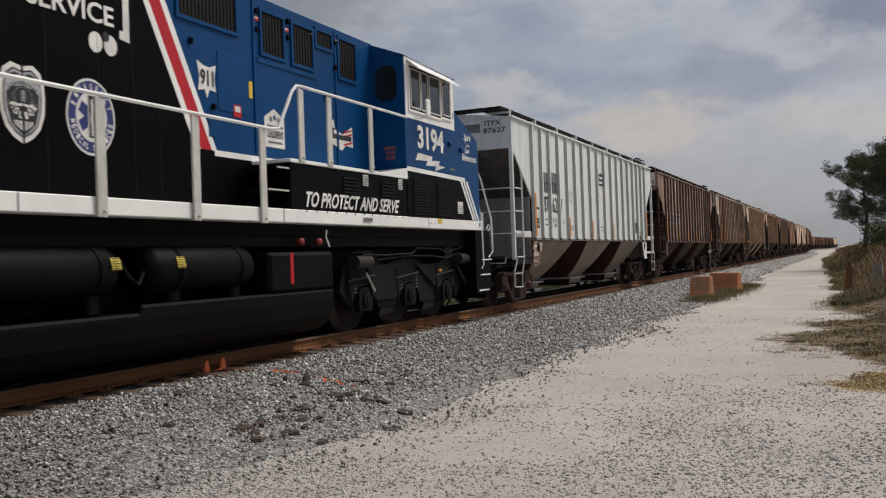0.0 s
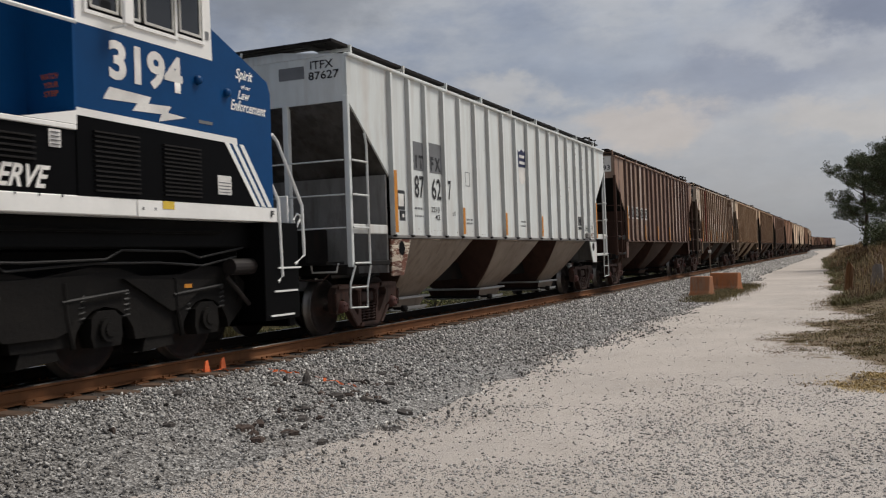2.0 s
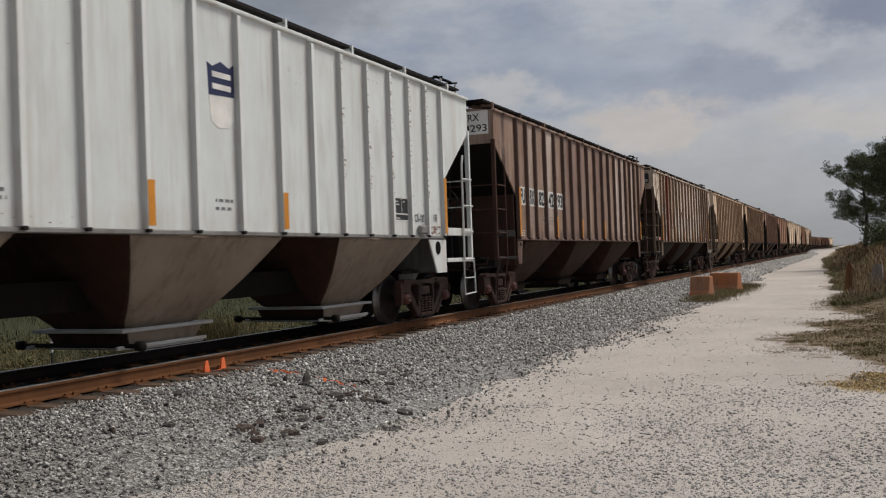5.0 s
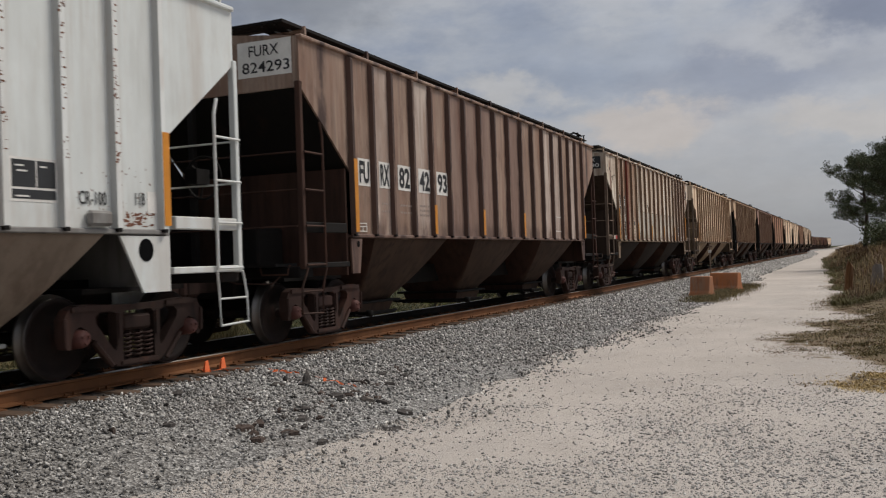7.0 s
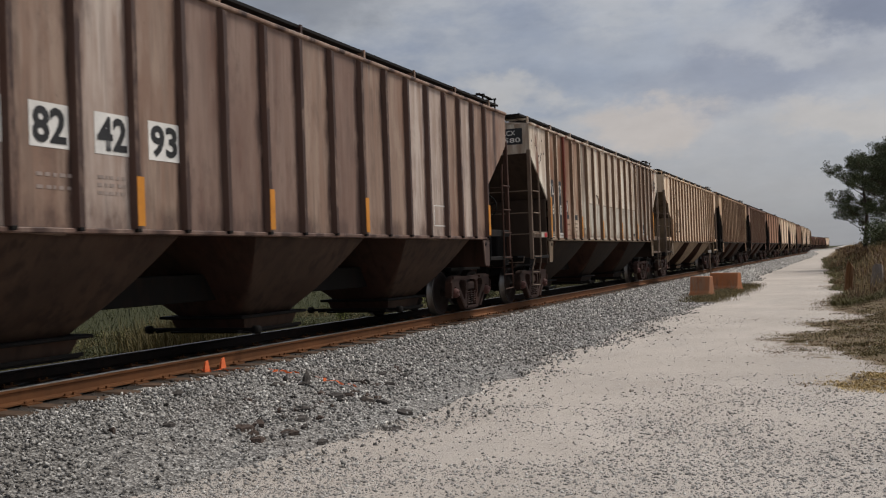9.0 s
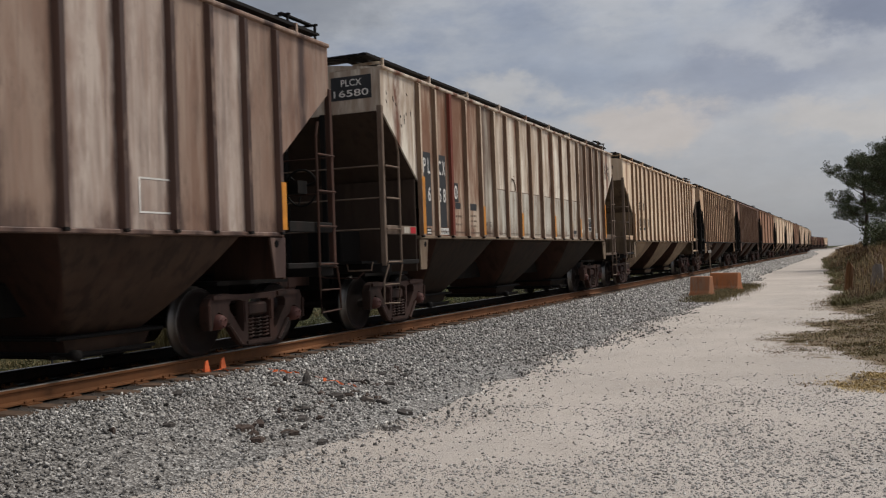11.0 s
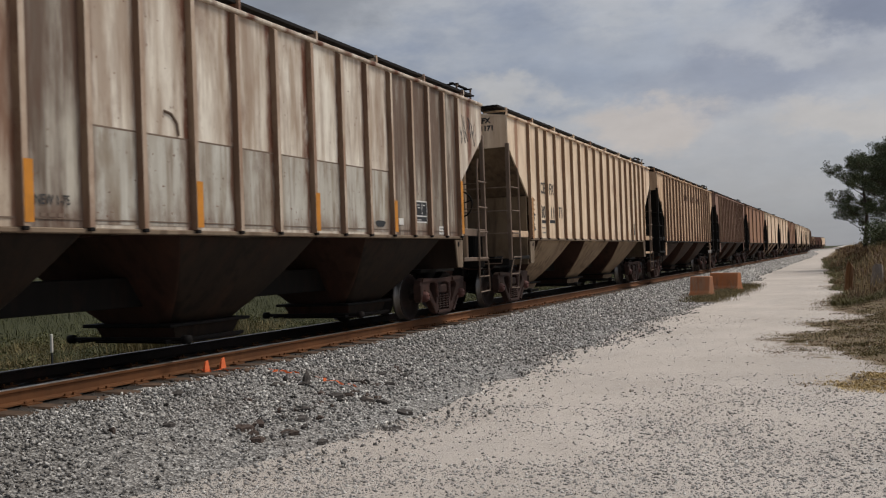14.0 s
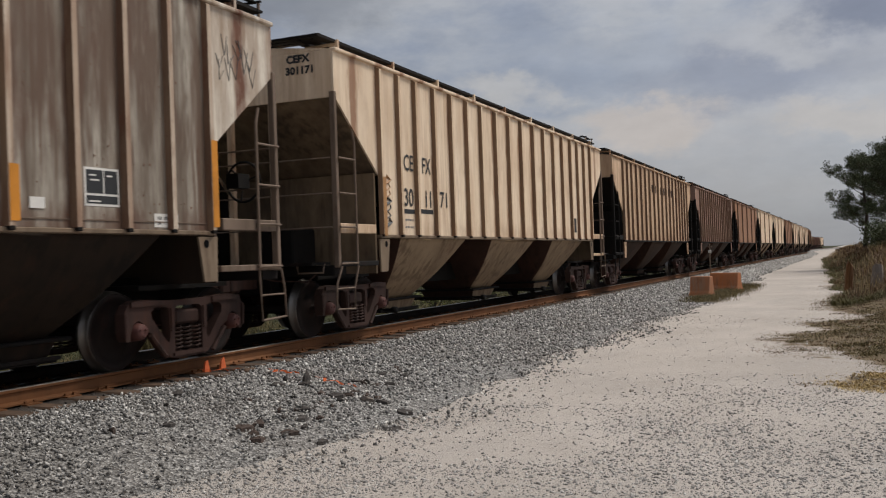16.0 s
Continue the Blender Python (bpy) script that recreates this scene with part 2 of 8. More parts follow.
M = {
    "white_car": weathered("white_car_paint", (0.685, 0.72, 0.71), (0.45, 0.455, 0.43), (0.36, 0.24, 0.16), 0.35, 0.10, 0.5, 1.0, 0.20, 0.08, 0.22, grazing_sheen=0.9, drifts=0.22),
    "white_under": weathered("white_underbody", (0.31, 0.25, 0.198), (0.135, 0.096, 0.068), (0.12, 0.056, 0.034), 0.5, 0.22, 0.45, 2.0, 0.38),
    "brown_car": weathered("brown_car_paint", (0.172, 0.089, 0.057), (0.31, 0.225, 0.172), (0.045, 0.022, 0.016), 0.8, 0.35, 0.6, 3.0, 0.35, 0.2, 1.0, grazing_sheen=0.9, drifts=0.9),
    # grimy brown, lowered further to hold the shade beneath the car
    "brown_under": weathered("shaded_brown_underbody", (0.075, 0.045, 0.03), (0.025, 0.016, 0.012), (0.05, 0.023, 0.014), 0.7, 0.4, 0.8, 4.0, 0.6),
    "stained_car": weathered("stained_cream_paint", (0.84, 0.79, 0.685), (0.33, 0.235, 0.155), (0.13, 0.05, 0.025), 0.7, 0.35, 0.6, 5.0, 0.28, 0.12, 1.0, 0.6, grazing_sheen=0.9, drifts=0.38),
    "stained_dull": weathered("grimy_grey_cream", (0.56, 0.52, 0.44), (0.115, 0.082, 0.057), (0.10, 0.046, 0.026), 1.0, 0.5, 0.65, 43.0, 0.62, 0.3, 1.0, 0.9, grazing_sheen=0.9, drifts=1),
    # near-black: grime plus the shade under the bays, both in this colour
    "stained_under": weathered("shaded_stained_underbody", (0.03, 0.019, 0.012), (0.011, 0.008, 0.006), (0.05, 0.022, 0.012), 0.8, 0.5, 0.8, 6.0, 0.6),
    "tan_car": weathered("tan_car_paint", (0.86, 0.715, 0.545), (0.56, 0.405, 0.265), (0.24, 0.115, 0.058), 0.5, 0.22, 0.55, 7.0, 0.32, 0.12, 0.9, 0.2, grazing_sheen=0.9, drifts=0.45),
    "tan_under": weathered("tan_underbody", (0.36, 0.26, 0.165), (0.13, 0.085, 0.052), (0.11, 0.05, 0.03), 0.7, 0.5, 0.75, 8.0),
    "rusty_car": weathered("rust_brown_paint", (0.33, 0.175, 0.095), (0.17, 0.085, 0.05), (0.13, 0.05, 0.028), 0.6, 0.5, 0.65, 9.0, 0.5, 0.3, grazing_sheen=0.9),
    "buff_car": weathered("buff_car_paint", (0.64, 0.475, 0.32), (0.3, 0.175, 0.1), (0.17, 0.075, 0.04), 0.6, 0.5, 0.6, 10.0, 0.45, 0.3, grazing_sheen=0.9),
    "frame_dark": weathered("grimy_frame", (0.0095, 0.0078, 0.0068), (0.005, 0.0045, 0.004), (0.03, 0.014, 0.009), 0.5, 0.4, 0.8, 12.0),
    "truck_iron": weathered("rusty_cast_iron", (0.066, 0.036, 0.029), (0.022, 0.015, 0.012), (0.095, 0.04, 0.026), 0.8, 0.6, 0.72, 13.0, 0.7),
    "wheel_face": weathered("rusty_wheel_face", (0.020, 0.013, 0.011), (0.012, 0.009, 0.008), (0.055, 0.022, 0.015), 0.4, 0.5, 0.7, 14.0),
    "bearing_red": plain("red_brown_bearing_cap", (0.11, 0.04, 0.032), 0.65, 0, 0.4, 14, 0.2),
    "wheel_steel": plain("worn_tread", (0.18, 0.165, 0.15), 0.32, 0.85, 0.25, 20),
    "brown_pale": weathered("pale_streaked_sheet", (0.21, 0.122, 0.085), (0.48, 0.40, 0.345), (0.08, 0.042, 0.031), 1.0, 0.3, 0.6, 30.0, 0.45, 0.25, 0.9, grazing_sheen=0.9, drifts=1),
    "rib_run": weathered("rust_edged_rib", (0.7, 0.61, 0.49), (0.26, 0.15, 0.09), (0.14, 0.058, 0.028), 0.8, 0.6, 0.65, 27.0, 0.6, 0.5, grazing_sheen=0.9),
    "tan_rib": weathered("tan_rib_paint", (0.82, 0.66, 0.48), (0.42, 0.27, 0.155), (0.26, 0.12, 0.055), 0.5, 0.45, 0.6, 28.0, 0.35, 0.35, grazing_sheen=0.9),
    # rust brown; on the slope faces it also carries their shade
    "rust_and_shade": weathered("rust_and_shade_slope", (0.066, 0.034, 0.025), (0.026, 0.016, 0.012), (0.085, 0.035, 0.021), 0.6, 0.5, 0.8, 24.0),
    "stained_brown": weathered("brown_run_paint", (0.54, 0.45, 0.35), (0.2, 0.105, 0.062), (0.13, 0.048, 0.022), 0.9, 0.6, 0.65, 25.0, 0.42, 0.3, 1.0, 1.0, grazing_sheen=0.9, drifts=1),
    "brown_dark": weathered("dark_brown_sheet", (0.125, 0.062, 0.043), (0.24, 0.165, 0.13), (0.045, 0.022, 0.016), 0.6, 0.4, 0.6, 26.0, 0.35, 0.2, 1.0, grazing_sheen=0.9, drifts=0.8),
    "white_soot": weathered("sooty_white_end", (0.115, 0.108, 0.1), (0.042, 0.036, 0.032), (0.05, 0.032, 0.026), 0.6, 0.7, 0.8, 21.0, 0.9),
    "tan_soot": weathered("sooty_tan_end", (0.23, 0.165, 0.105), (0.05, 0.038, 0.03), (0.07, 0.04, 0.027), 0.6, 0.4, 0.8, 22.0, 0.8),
    "rust_piece": plain("rust_flaking", (0.17, 0.07, 0.04), 0.85, 0, 0.4, 12, 0.5),
    "loco_blue": plain("blue_enamel", (0.0024, 0.0497, 0.1600), 0.4, 0, 0.2, 3, 0.05, 0.16),
    "loco_black": plain("black_enamel", (0.0028, 0.0028, 0.0031), 0.45, 0, 0.3, 3, 0.05, 0.05),
    "loco_white": plain("off_white_enamel", (0.87, 0.86, 0.82), 0.45, 0, 0.14, 5, 0.06),
    "loco_grey": plain("sooty_underframe", (0.0034, 0.0034, 0.0034), 0.55, 0, 0.4, 8, 0.3, 0.08),
    "loco_truck": plain("dusty_black_casting", (0.010, 0.0086, 0.0075), 0.7, 0, 0.6, 5, 0.4, 0.15),
    "valve_red": plain("dull_red_valve", (0.28, 0.025, 0.03), 0.5, 0, 0.3, 20, 0.1),
    "label_yellow": plain("worn_yellow_label", (0.55, 0.42, 0.06), 0.5, 0, 0.25, 40, 0.05),
    "loco_red": plain("red_enamel", (0.4416, 0.0070, 0.0132), 0.4, 0, 0.2, 4, 0.05),
    "pipe_grey": plain("dusty_pipe", (0.019, 0.018, 0.017), 0.5, 0, 0.4, 14, 0.2, 0.3),
    "cylinder_grey": plain("dusty_brown_casting", (0.026, 0.021, 0.019), 0.6, 0, 0.4, 10, 0.3, 0.3),
    "grille": plain("dark_grille", (0.010, 0.0085, 0.008), 0.7, 0, 0.3, 30, 0.4, 0.2),
    "rail_post": plain("weathered_pale_steel", (0.58, 0.565, 0.52), 0.55, 0, 0.3, 14, 0.2),
    "white_rail": plain("white_tube_paint", (0.82, 0.82, 0.79), 0.45, 0, 0.15, 14, 0.1),
    "mark_black": plain("black_stencil", (0.02, 0.02, 0.022), 0.6, 0, 0.5, 40, 0.05),
    "mark_white": plain("white_stencil", (0.74, 0.72, 0.68), 0.6, 0, 0.28, 12, 0.05),
    "mark_grey": plain("grey_patch", (0.16, 0.165, 0.17), 0.6, 0, 0.25, 10, 0.05),
    "mark_slate": plain("slate_patch", (0.026, 0.028, 0.031), 0.6, 0, 0.35, 10, 0.05),
    "mark_yellow": plain("yellow_reflector", (0.60, 0.235, 0.022), 0.45, 0, 0.25, 20, 0.05),
    "mark_gold": plain("bright_yellow_label", (0.72, 0.50, 0.06), 0.5, 0, 0.15, 30, 0.05),
    "mark_navy": plain("navy_print", (0.025, 0.035, 0.15), 0.5, 0, 0.2, 30, 0.05),
    "mark_orange": plain("orange_print", (0.45, 0.10, 0.03), 0.6, 0, 0.3, 30, 0.05),
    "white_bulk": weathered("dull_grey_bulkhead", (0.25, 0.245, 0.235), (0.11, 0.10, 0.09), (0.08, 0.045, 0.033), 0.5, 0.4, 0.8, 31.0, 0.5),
    "stained_trim": weathered("rusty_dull_steel", (0.21, 0.155, 0.118), (0.10, 0.07, 0.05), (0.09, 0.042, 0.025), 0.7, 0.7, 0.7, 32.0, 0.6),
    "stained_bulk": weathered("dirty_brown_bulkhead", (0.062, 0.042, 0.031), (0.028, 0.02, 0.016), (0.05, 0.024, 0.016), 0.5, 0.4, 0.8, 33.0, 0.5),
    "stained_low": weathered("washed_grey_cream", (0.63, 0.625, 0.565), (0.25, 0.2, 0.145), (0.12, 0.06, 0.034), 0.9, 0.5, 0.6, 34.0, 0.45, 0.25, 1.0, grazing_sheen=0.9, drifts=0.8),
    "stained_flank": weathered("rusted_rib_flank", (0.28, 0.19, 0.12), (0.11, 0.06, 0.035), (0.12, 0.046, 0.023), 0.9, 0.8, 0.75, 35.0, 0.6, 0.5, grazing_sheen=0.9),
    # brown, tan and white flanks: darker copies with the rib's shade painted in
    "brown_flank_shade": weathered("shaded_brown_flank", (0.105, 0.053, 0.037), (0.07, 0.04, 0.03), (0.05, 0.022, 0.015), 0.6, 0.5, 0.7, 36.0, 0.5, 0.3, grazing_sheen=0.9),
    "tan_flank_shade": weathered("shaded_tan_flank", (0.3, 0.19, 0.11), (0.15, 0.085, 0.045), (0.22, 0.10, 0.048), 0.7, 0.6, 0.65, 37.0, 0.45, 0.5, grazing_sheen=0.9),
    "white_flank": weathered("white_flank_shade_and_ledge", (0.464, 0.48, 0.472), (0.336, 0.336, 0.32), (0.30, 0.18, 0.11), 0.5, 0.3, 0.6, 38.0, 0.4, 0.3, grazing_sheen=0.9, drifts=0.2),
    "mark_badge": plain("silver_print", (0.40, 0.40, 0.41), 0.5, 0, 0.5, 60, 0.05),
    "stained_web": weathered("dirty_tan_web", (0.24, 0.18, 0.125), (0.10, 0.068, 0.045), (0.11, 0.05, 0.028), 0.7, 0.5, 0.7, 39.0, 0.5),
    "umber_car": weathered("umber_car_paint", (0.34, 0.215, 0.16), (0.16, 0.09, 0.065), (0.12, 0.06, 0.042), 0.6, 0.5, 0.65, 40.0, 0.45, 0.3, grazing_sheen=0.9),
    "mark_shield": plain("dark_navy_print", (0.018, 0.024, 0.075), 0.5, 0, 0.2, 30, 0.05),
    "maroon_car": weathered("maroon_car_paint", (0.16, 0.036, 0.036), (0.08, 0.024, 0.024), (0.09, 0.03, 0.025), 0.5, 0.4, 0.6, 11.0, 0.4, grazing_sheen=0.9),
    "white_rib": weathered("white_rib_paint", (0.76, 0.79, 0.78), (0.55, 0.55, 0.52), (0.34, 0.20, 0.12), 0.4, 0.18, 0.5, 42.0, 0.25, 0.1, grazing_sheen=0.9, drifts=0.2),
    "glass": None,
}


def glassy():
    m, nt, b = shader("window_glass")
    b.inputs["Base Color"].default_value = (0.012, 0.013, 0.015, 1)
    b.inputs["Roughness"].default_value = 0.08
    b.inputs["Specular IOR Level"].default_value = 0.6
    relief(nt, b, spread(nt, 1.5, lo=0.2, hi=0.8), 0.05, 0.01)
    return m


def peeling():
    m, nt, b = shader("rust_with_peeling_white")
    c = blend(nt, spread(nt, 3.0, lo=0.35, hi=0.65, detail=8), (0.17, 0.058, 0.032), (0.075, 0.027, 0.017))
    flakes = spread(nt, 7.0, (0.45, 1, 2.6), 0.49, 0.55, 7, 0.7, 3)
    high = reach(nt, 2, 1.05, 1.50, 0, spread(nt, 4.0, (0.6, 1, 1), 0.3, 0.7, 6, 0.6, 5), 0.35)
    c = blend(nt, times(nt, flakes, high), c, (0.60, 0.53, 0.42))
    nt.links.new(c, b.inputs["Base Color"])
    b.inputs["Roughness"].default_value = 0.8
    relief(nt, b, flakes, 0.5, 0.01)
    return m


M["glass"], M["peeling"] = glassy(), peeling()


# ---- mesh tools ----
def box(bm, x0, x1, y0, y1, z0, z1, bevel=0.0):
    vs = [bm.verts.new((x, y, z)) for x in (x0, x1) for y in (y0, y1) for z in (z0, z1)]
    fs = [bm.faces.new([vs[i] for i in q]) for q in ((0, 1, 3, 2), (4, 6, 7, 5), (0, 4, 5, 1), (2, 3, 7, 6), (0, 2, 6, 4), (1, 5, 7, 3))]
    if bevel:
        es = {e for f in fs for e in f.edges}
        bmesh.ops.bevel(bm, geom=list(es), offset=bevel, segments=1, affect="EDGES", profile=0.5)
    return bm


def slab(bm, outline, y0, y1):
    """A plate: an outline of (x, z) pushed from y0 to y1."""
    a = [bm.verts.new((x, y0, z)) for x, z in outline]
    b = [bm.verts.new((x, y1, z)) for x, z in outline]
    n = len(a)
    fs = [bm.faces.new(a), bm.faces.new(b[::-1])]
    for i in range(n):
        fs.append(bm.faces.new((a[i], b[i], b[(i + 1) % n], a[(i + 1) % n])))
    bmesh.ops.recalc_face_normals(bm, faces=fs)
    return bm


def holed(bm, outer, holes, y0, y1):
    """A cast plate: an outline of (x, z) with openings, pushed from y0 to y1."""
    edges = []
    for loop in [outer] + holes:
        vs = [bm.verts.new((x, y0, z)) for x, z in loop]
        edges += [bm.edges.new((vs[i], vs[(i + 1) % len(vs)])) for i in range(len(vs))]
    fs = [g for g in bmesh.ops.triangle_fill(bm, use_beauty=True, use_dissolve=False, edges=edges)["geom"] if isinstance(g, bmesh.types.BMFace)]
    ex = bmesh.ops.extrude_face_region(bm, geom=fs, use_keep_orig=True)["geom"]
    bmesh.ops.translate(bm, verts=[g for g in ex if isinstance(g, bmesh.types.BMVert)], vec=(0, y1 - y0, 0))
    bmesh.ops.recalc_face_normals(bm, faces=bm.faces[:])
    return bm


def hull(bm, low, high):
    """A frustum from a lower ring of points to an upper one."""
    a = [bm.verts.new(p) for p in low]
    b = [bm.verts.new(p) for p in high]
    n = len(a)
    fs = [bm.faces.new(a[::-1]), bm.faces.new(b)]
    for i in range(n):
        fs.append(bm.faces.new((a[i], a[(i + 1) % n], b[(i + 1) % n], b[i])))
    bmesh.ops.recalc_face_normals(bm, faces=fs)
    return bm


def rod(bm, points, r, seg=8):
    """A round bar along a line of points."""
    pts = [Vector(p) for p in points]
    rings = []
    for i, p in enumerate(pts):
        d = (pts[min(i + 1, len(pts) - 1)] - pts[max(i - 1, 0)]).normalized()
        u = d.cross(Vector((0, 0, 1)) if abs(d.z) < 0.9 else Vector((1, 0, 0))).normalized()
        v = d.cross(u)
        rings.append([bm.verts.new(p + r * (math.cos(a) * u + math.sin(a) * v)) for a in (2 * math.pi * k / seg for k in range(seg))])
    fs = [bm.faces.new(rings[0][::-1]), bm.faces.new(rings[-1])]
    for a, b in zip(rings, rings[1:]):
        for k in range(seg):
            fs.append(bm.faces.new((a[k], a[(k + 1) % seg], b[(k + 1) % seg], b[k])))
    bmesh.ops.recalc_face_normals(bm, faces=fs)
    return bm


def lathe(bm, profile, at, axis="y", seg=28, mats=None):
    """A turned body: profile of (along the axis, radius) round a centre."""
    at = Vector(at)
    rings = []
    for h, r in profile:
        ring = []
        for k in range(seg):
            a = 2 * math.pi * k / seg
            c, s = r * math.cos(a), r * math.sin(a)
            ring.append(bm.verts.new(at + Vector({"y": (c, h, s), "x": (h, c, s), "z": (c, s, h)}[axis])))
        rings.append(ring)
    fs = [bm.faces.new(rings[0]), bm.faces.new(rings[-1][::-1])]
    for i, (a, b) in enumerate(zip(rings, rings[1:])):
        for k in range(seg):
            f = bm.faces.new((a[k], b[k], b[(k + 1) % seg], a[(k + 1) % seg]))
            f.smooth = True
            f.material_index = mats[i] if mats else 0
            fs.append(f)
    bmesh.ops.recalc_face_normals(bm, faces=fs)
    return bm


def bake(bm, name, *mats):
    me = bpy.data.meshes.new(name)
    bm.to_mesh(me)
    bm.free()
    for m in mats:
        me.materials.append(m)
    return me


def part(name, bm, material, parent, label="", at=None):
    """Links a bmesh (or a mesh already made) as ONE object under its thing or part."""
    me = bm if isinstance(bm, bpy.types.Mesh) else bake(bm, name, material)
    ob = new(name, me)
    ob.parent = parent
    if at is not None:
        ob.matrix_basis = at
    return tagged(ob, label)


def thing(name, label, category, group="", kind=""):
    return tagged(new(name), label, category, group, kind)


def lettering(name, body, x0, x1, z0, z1, y, material, parent, bold=0.0, shear=0.0, label="", facing="side"):
    """Raised letters that fill the field x0..x1, z0..z1 of a side (facing -y) or of an end (facing -x)."""
    cu = bpy.data.curves.new(name, "FONT")
    cu.body, cu.offset, cu.shear, cu.resolution_u = body, bold, shear, 3
    ob = new(name, cu)
    me = bpy.data.meshes.new_from_object(ob)
    scene.collection.objects.unlink(ob)
    bpy.data.objects.remove(ob)
    co = np.empty(len(me.vertices) * 3)
    me.vertices.foreach_get("co", co)
    co = co.reshape(-1, 3)
    lo, hi = co.min(0), co.max(0)
    u = (co[:, 0] - lo[0]) / (hi[0] - lo[0])
    v = (co[:, 1] - lo[1]) / (hi[1] - lo[1])
    flat = np.full(len(u), y)
    if facing == "side":
        out = np.stack([x0 + u * (x1 - x0), flat, z0 + v * (z1 - z0)], 1)
    else:
        out = np.stack([flat, x1 + (x0 - x1) * u, z0 + v * (z1 - z0)], 1)
    me.vertices.foreach_set("co", out.ravel())
    me.materials.clear()
    me.materials.append(material)
    me.update()
    return part(name, me, None, parent, label)

# ---- ground, road, track ----
def track_y(x):
    """The track's sideways shift: straight, then a slow bend left and back right far off."""
    if x < 195:
        return 0.0
    u = x - 195
    if x < 345:
        v = u / 150
        return 5.0 * v * v * (3 - 2 * v)
    v = (x - 345) / 160
    return 5.0 - 8.5 * v * v


def verge_edge(x):
    """Where the sandy road ends on its right side."""
    return float(np.interp(x, [3, 10.6, 12.4, 15.5, 18.6, 25, 35, 50, 80, 125, 300], [-16, -9.6, -8.5, -7.85, -7.62, -7.9, -8.1, -7.6, -6.7, -5.5, -4.6]))


VERGE = [(19.5, -11.4, 6.0, 3.9), (13.0, -11.6, 1.25, 3.3), (31.0, -11.6, 9.5, 3.6), (50.0, -11.4, 16.0, 4.0)]


def verge_cover(x, y):
    """How thickly the verge's patches of plants cover the sand, 0 to 1."""
    if x > 42:
        return min(1.0, max(0.0, 0.35 + (verge_edge(x) - y) * 0.6))
    k = 0.0
    for cx, cy, rx, ry in VERGE:
        d = math.hypot((x - cx) / rx, (y - cy) / ry) + 0.16 * noise.noise((x * 0.6, y * 0.9, 2.0)) + 0.07 * noise.noise((x * 2.4, y * 2.4, 7.0))
        k = max(k, min(1.0, max(0.0, (1.12 - d) / 0.3)))
    return k


def ground_z(x, y):
    n = noise.noise((x * 0.25, y * 0.25, 0.3)) * 0.05 + noise.noise((x * 1.1, y * 1.1, 4.0)) * 0.015
    z = -0.56 + n * (0.5 + 0.5 * min(1.0, max(0.0, abs(y + 5.75) - 1.75)))
    if y > 2.5:
        z -= 0.35 * min(1, (y - 2.5) / 2.5)
    e = verge_edge(x) - 0.5
    if y < e and x > 18:
        k = min(1, (e - y) / 2.8)
        z += k * k * (3 - 2 * k) * min(1, (x - 18) / 26) * (1.25 + 0.35 * noise.noise((x * 0.08, y * 0.12, 9.0)))
    return z


def sheet(xs, ys, height):
    xs, ys = list(xs), list(ys)
    vs = [(x, y, height(x, y)) for x in xs for y in ys]
    n = len(ys)
    fs = [(i * n + j, (i + 1) * n + j, (i + 1) * n + j + 1, i * n + j + 1) for i in range(len(xs) - 1) for j in range(n - 1)]
    return vs, fs


def solid(name, vs, fs, material, smooth=False):
    me = bpy.data.meshes.new(name)
    me.from_pydata(vs, [], fs)
    me.materials.append(material)
    if smooth:
        me.polygons.foreach_set("use_smooth", [True] * len(me.polygons))
    me.update()
    return me


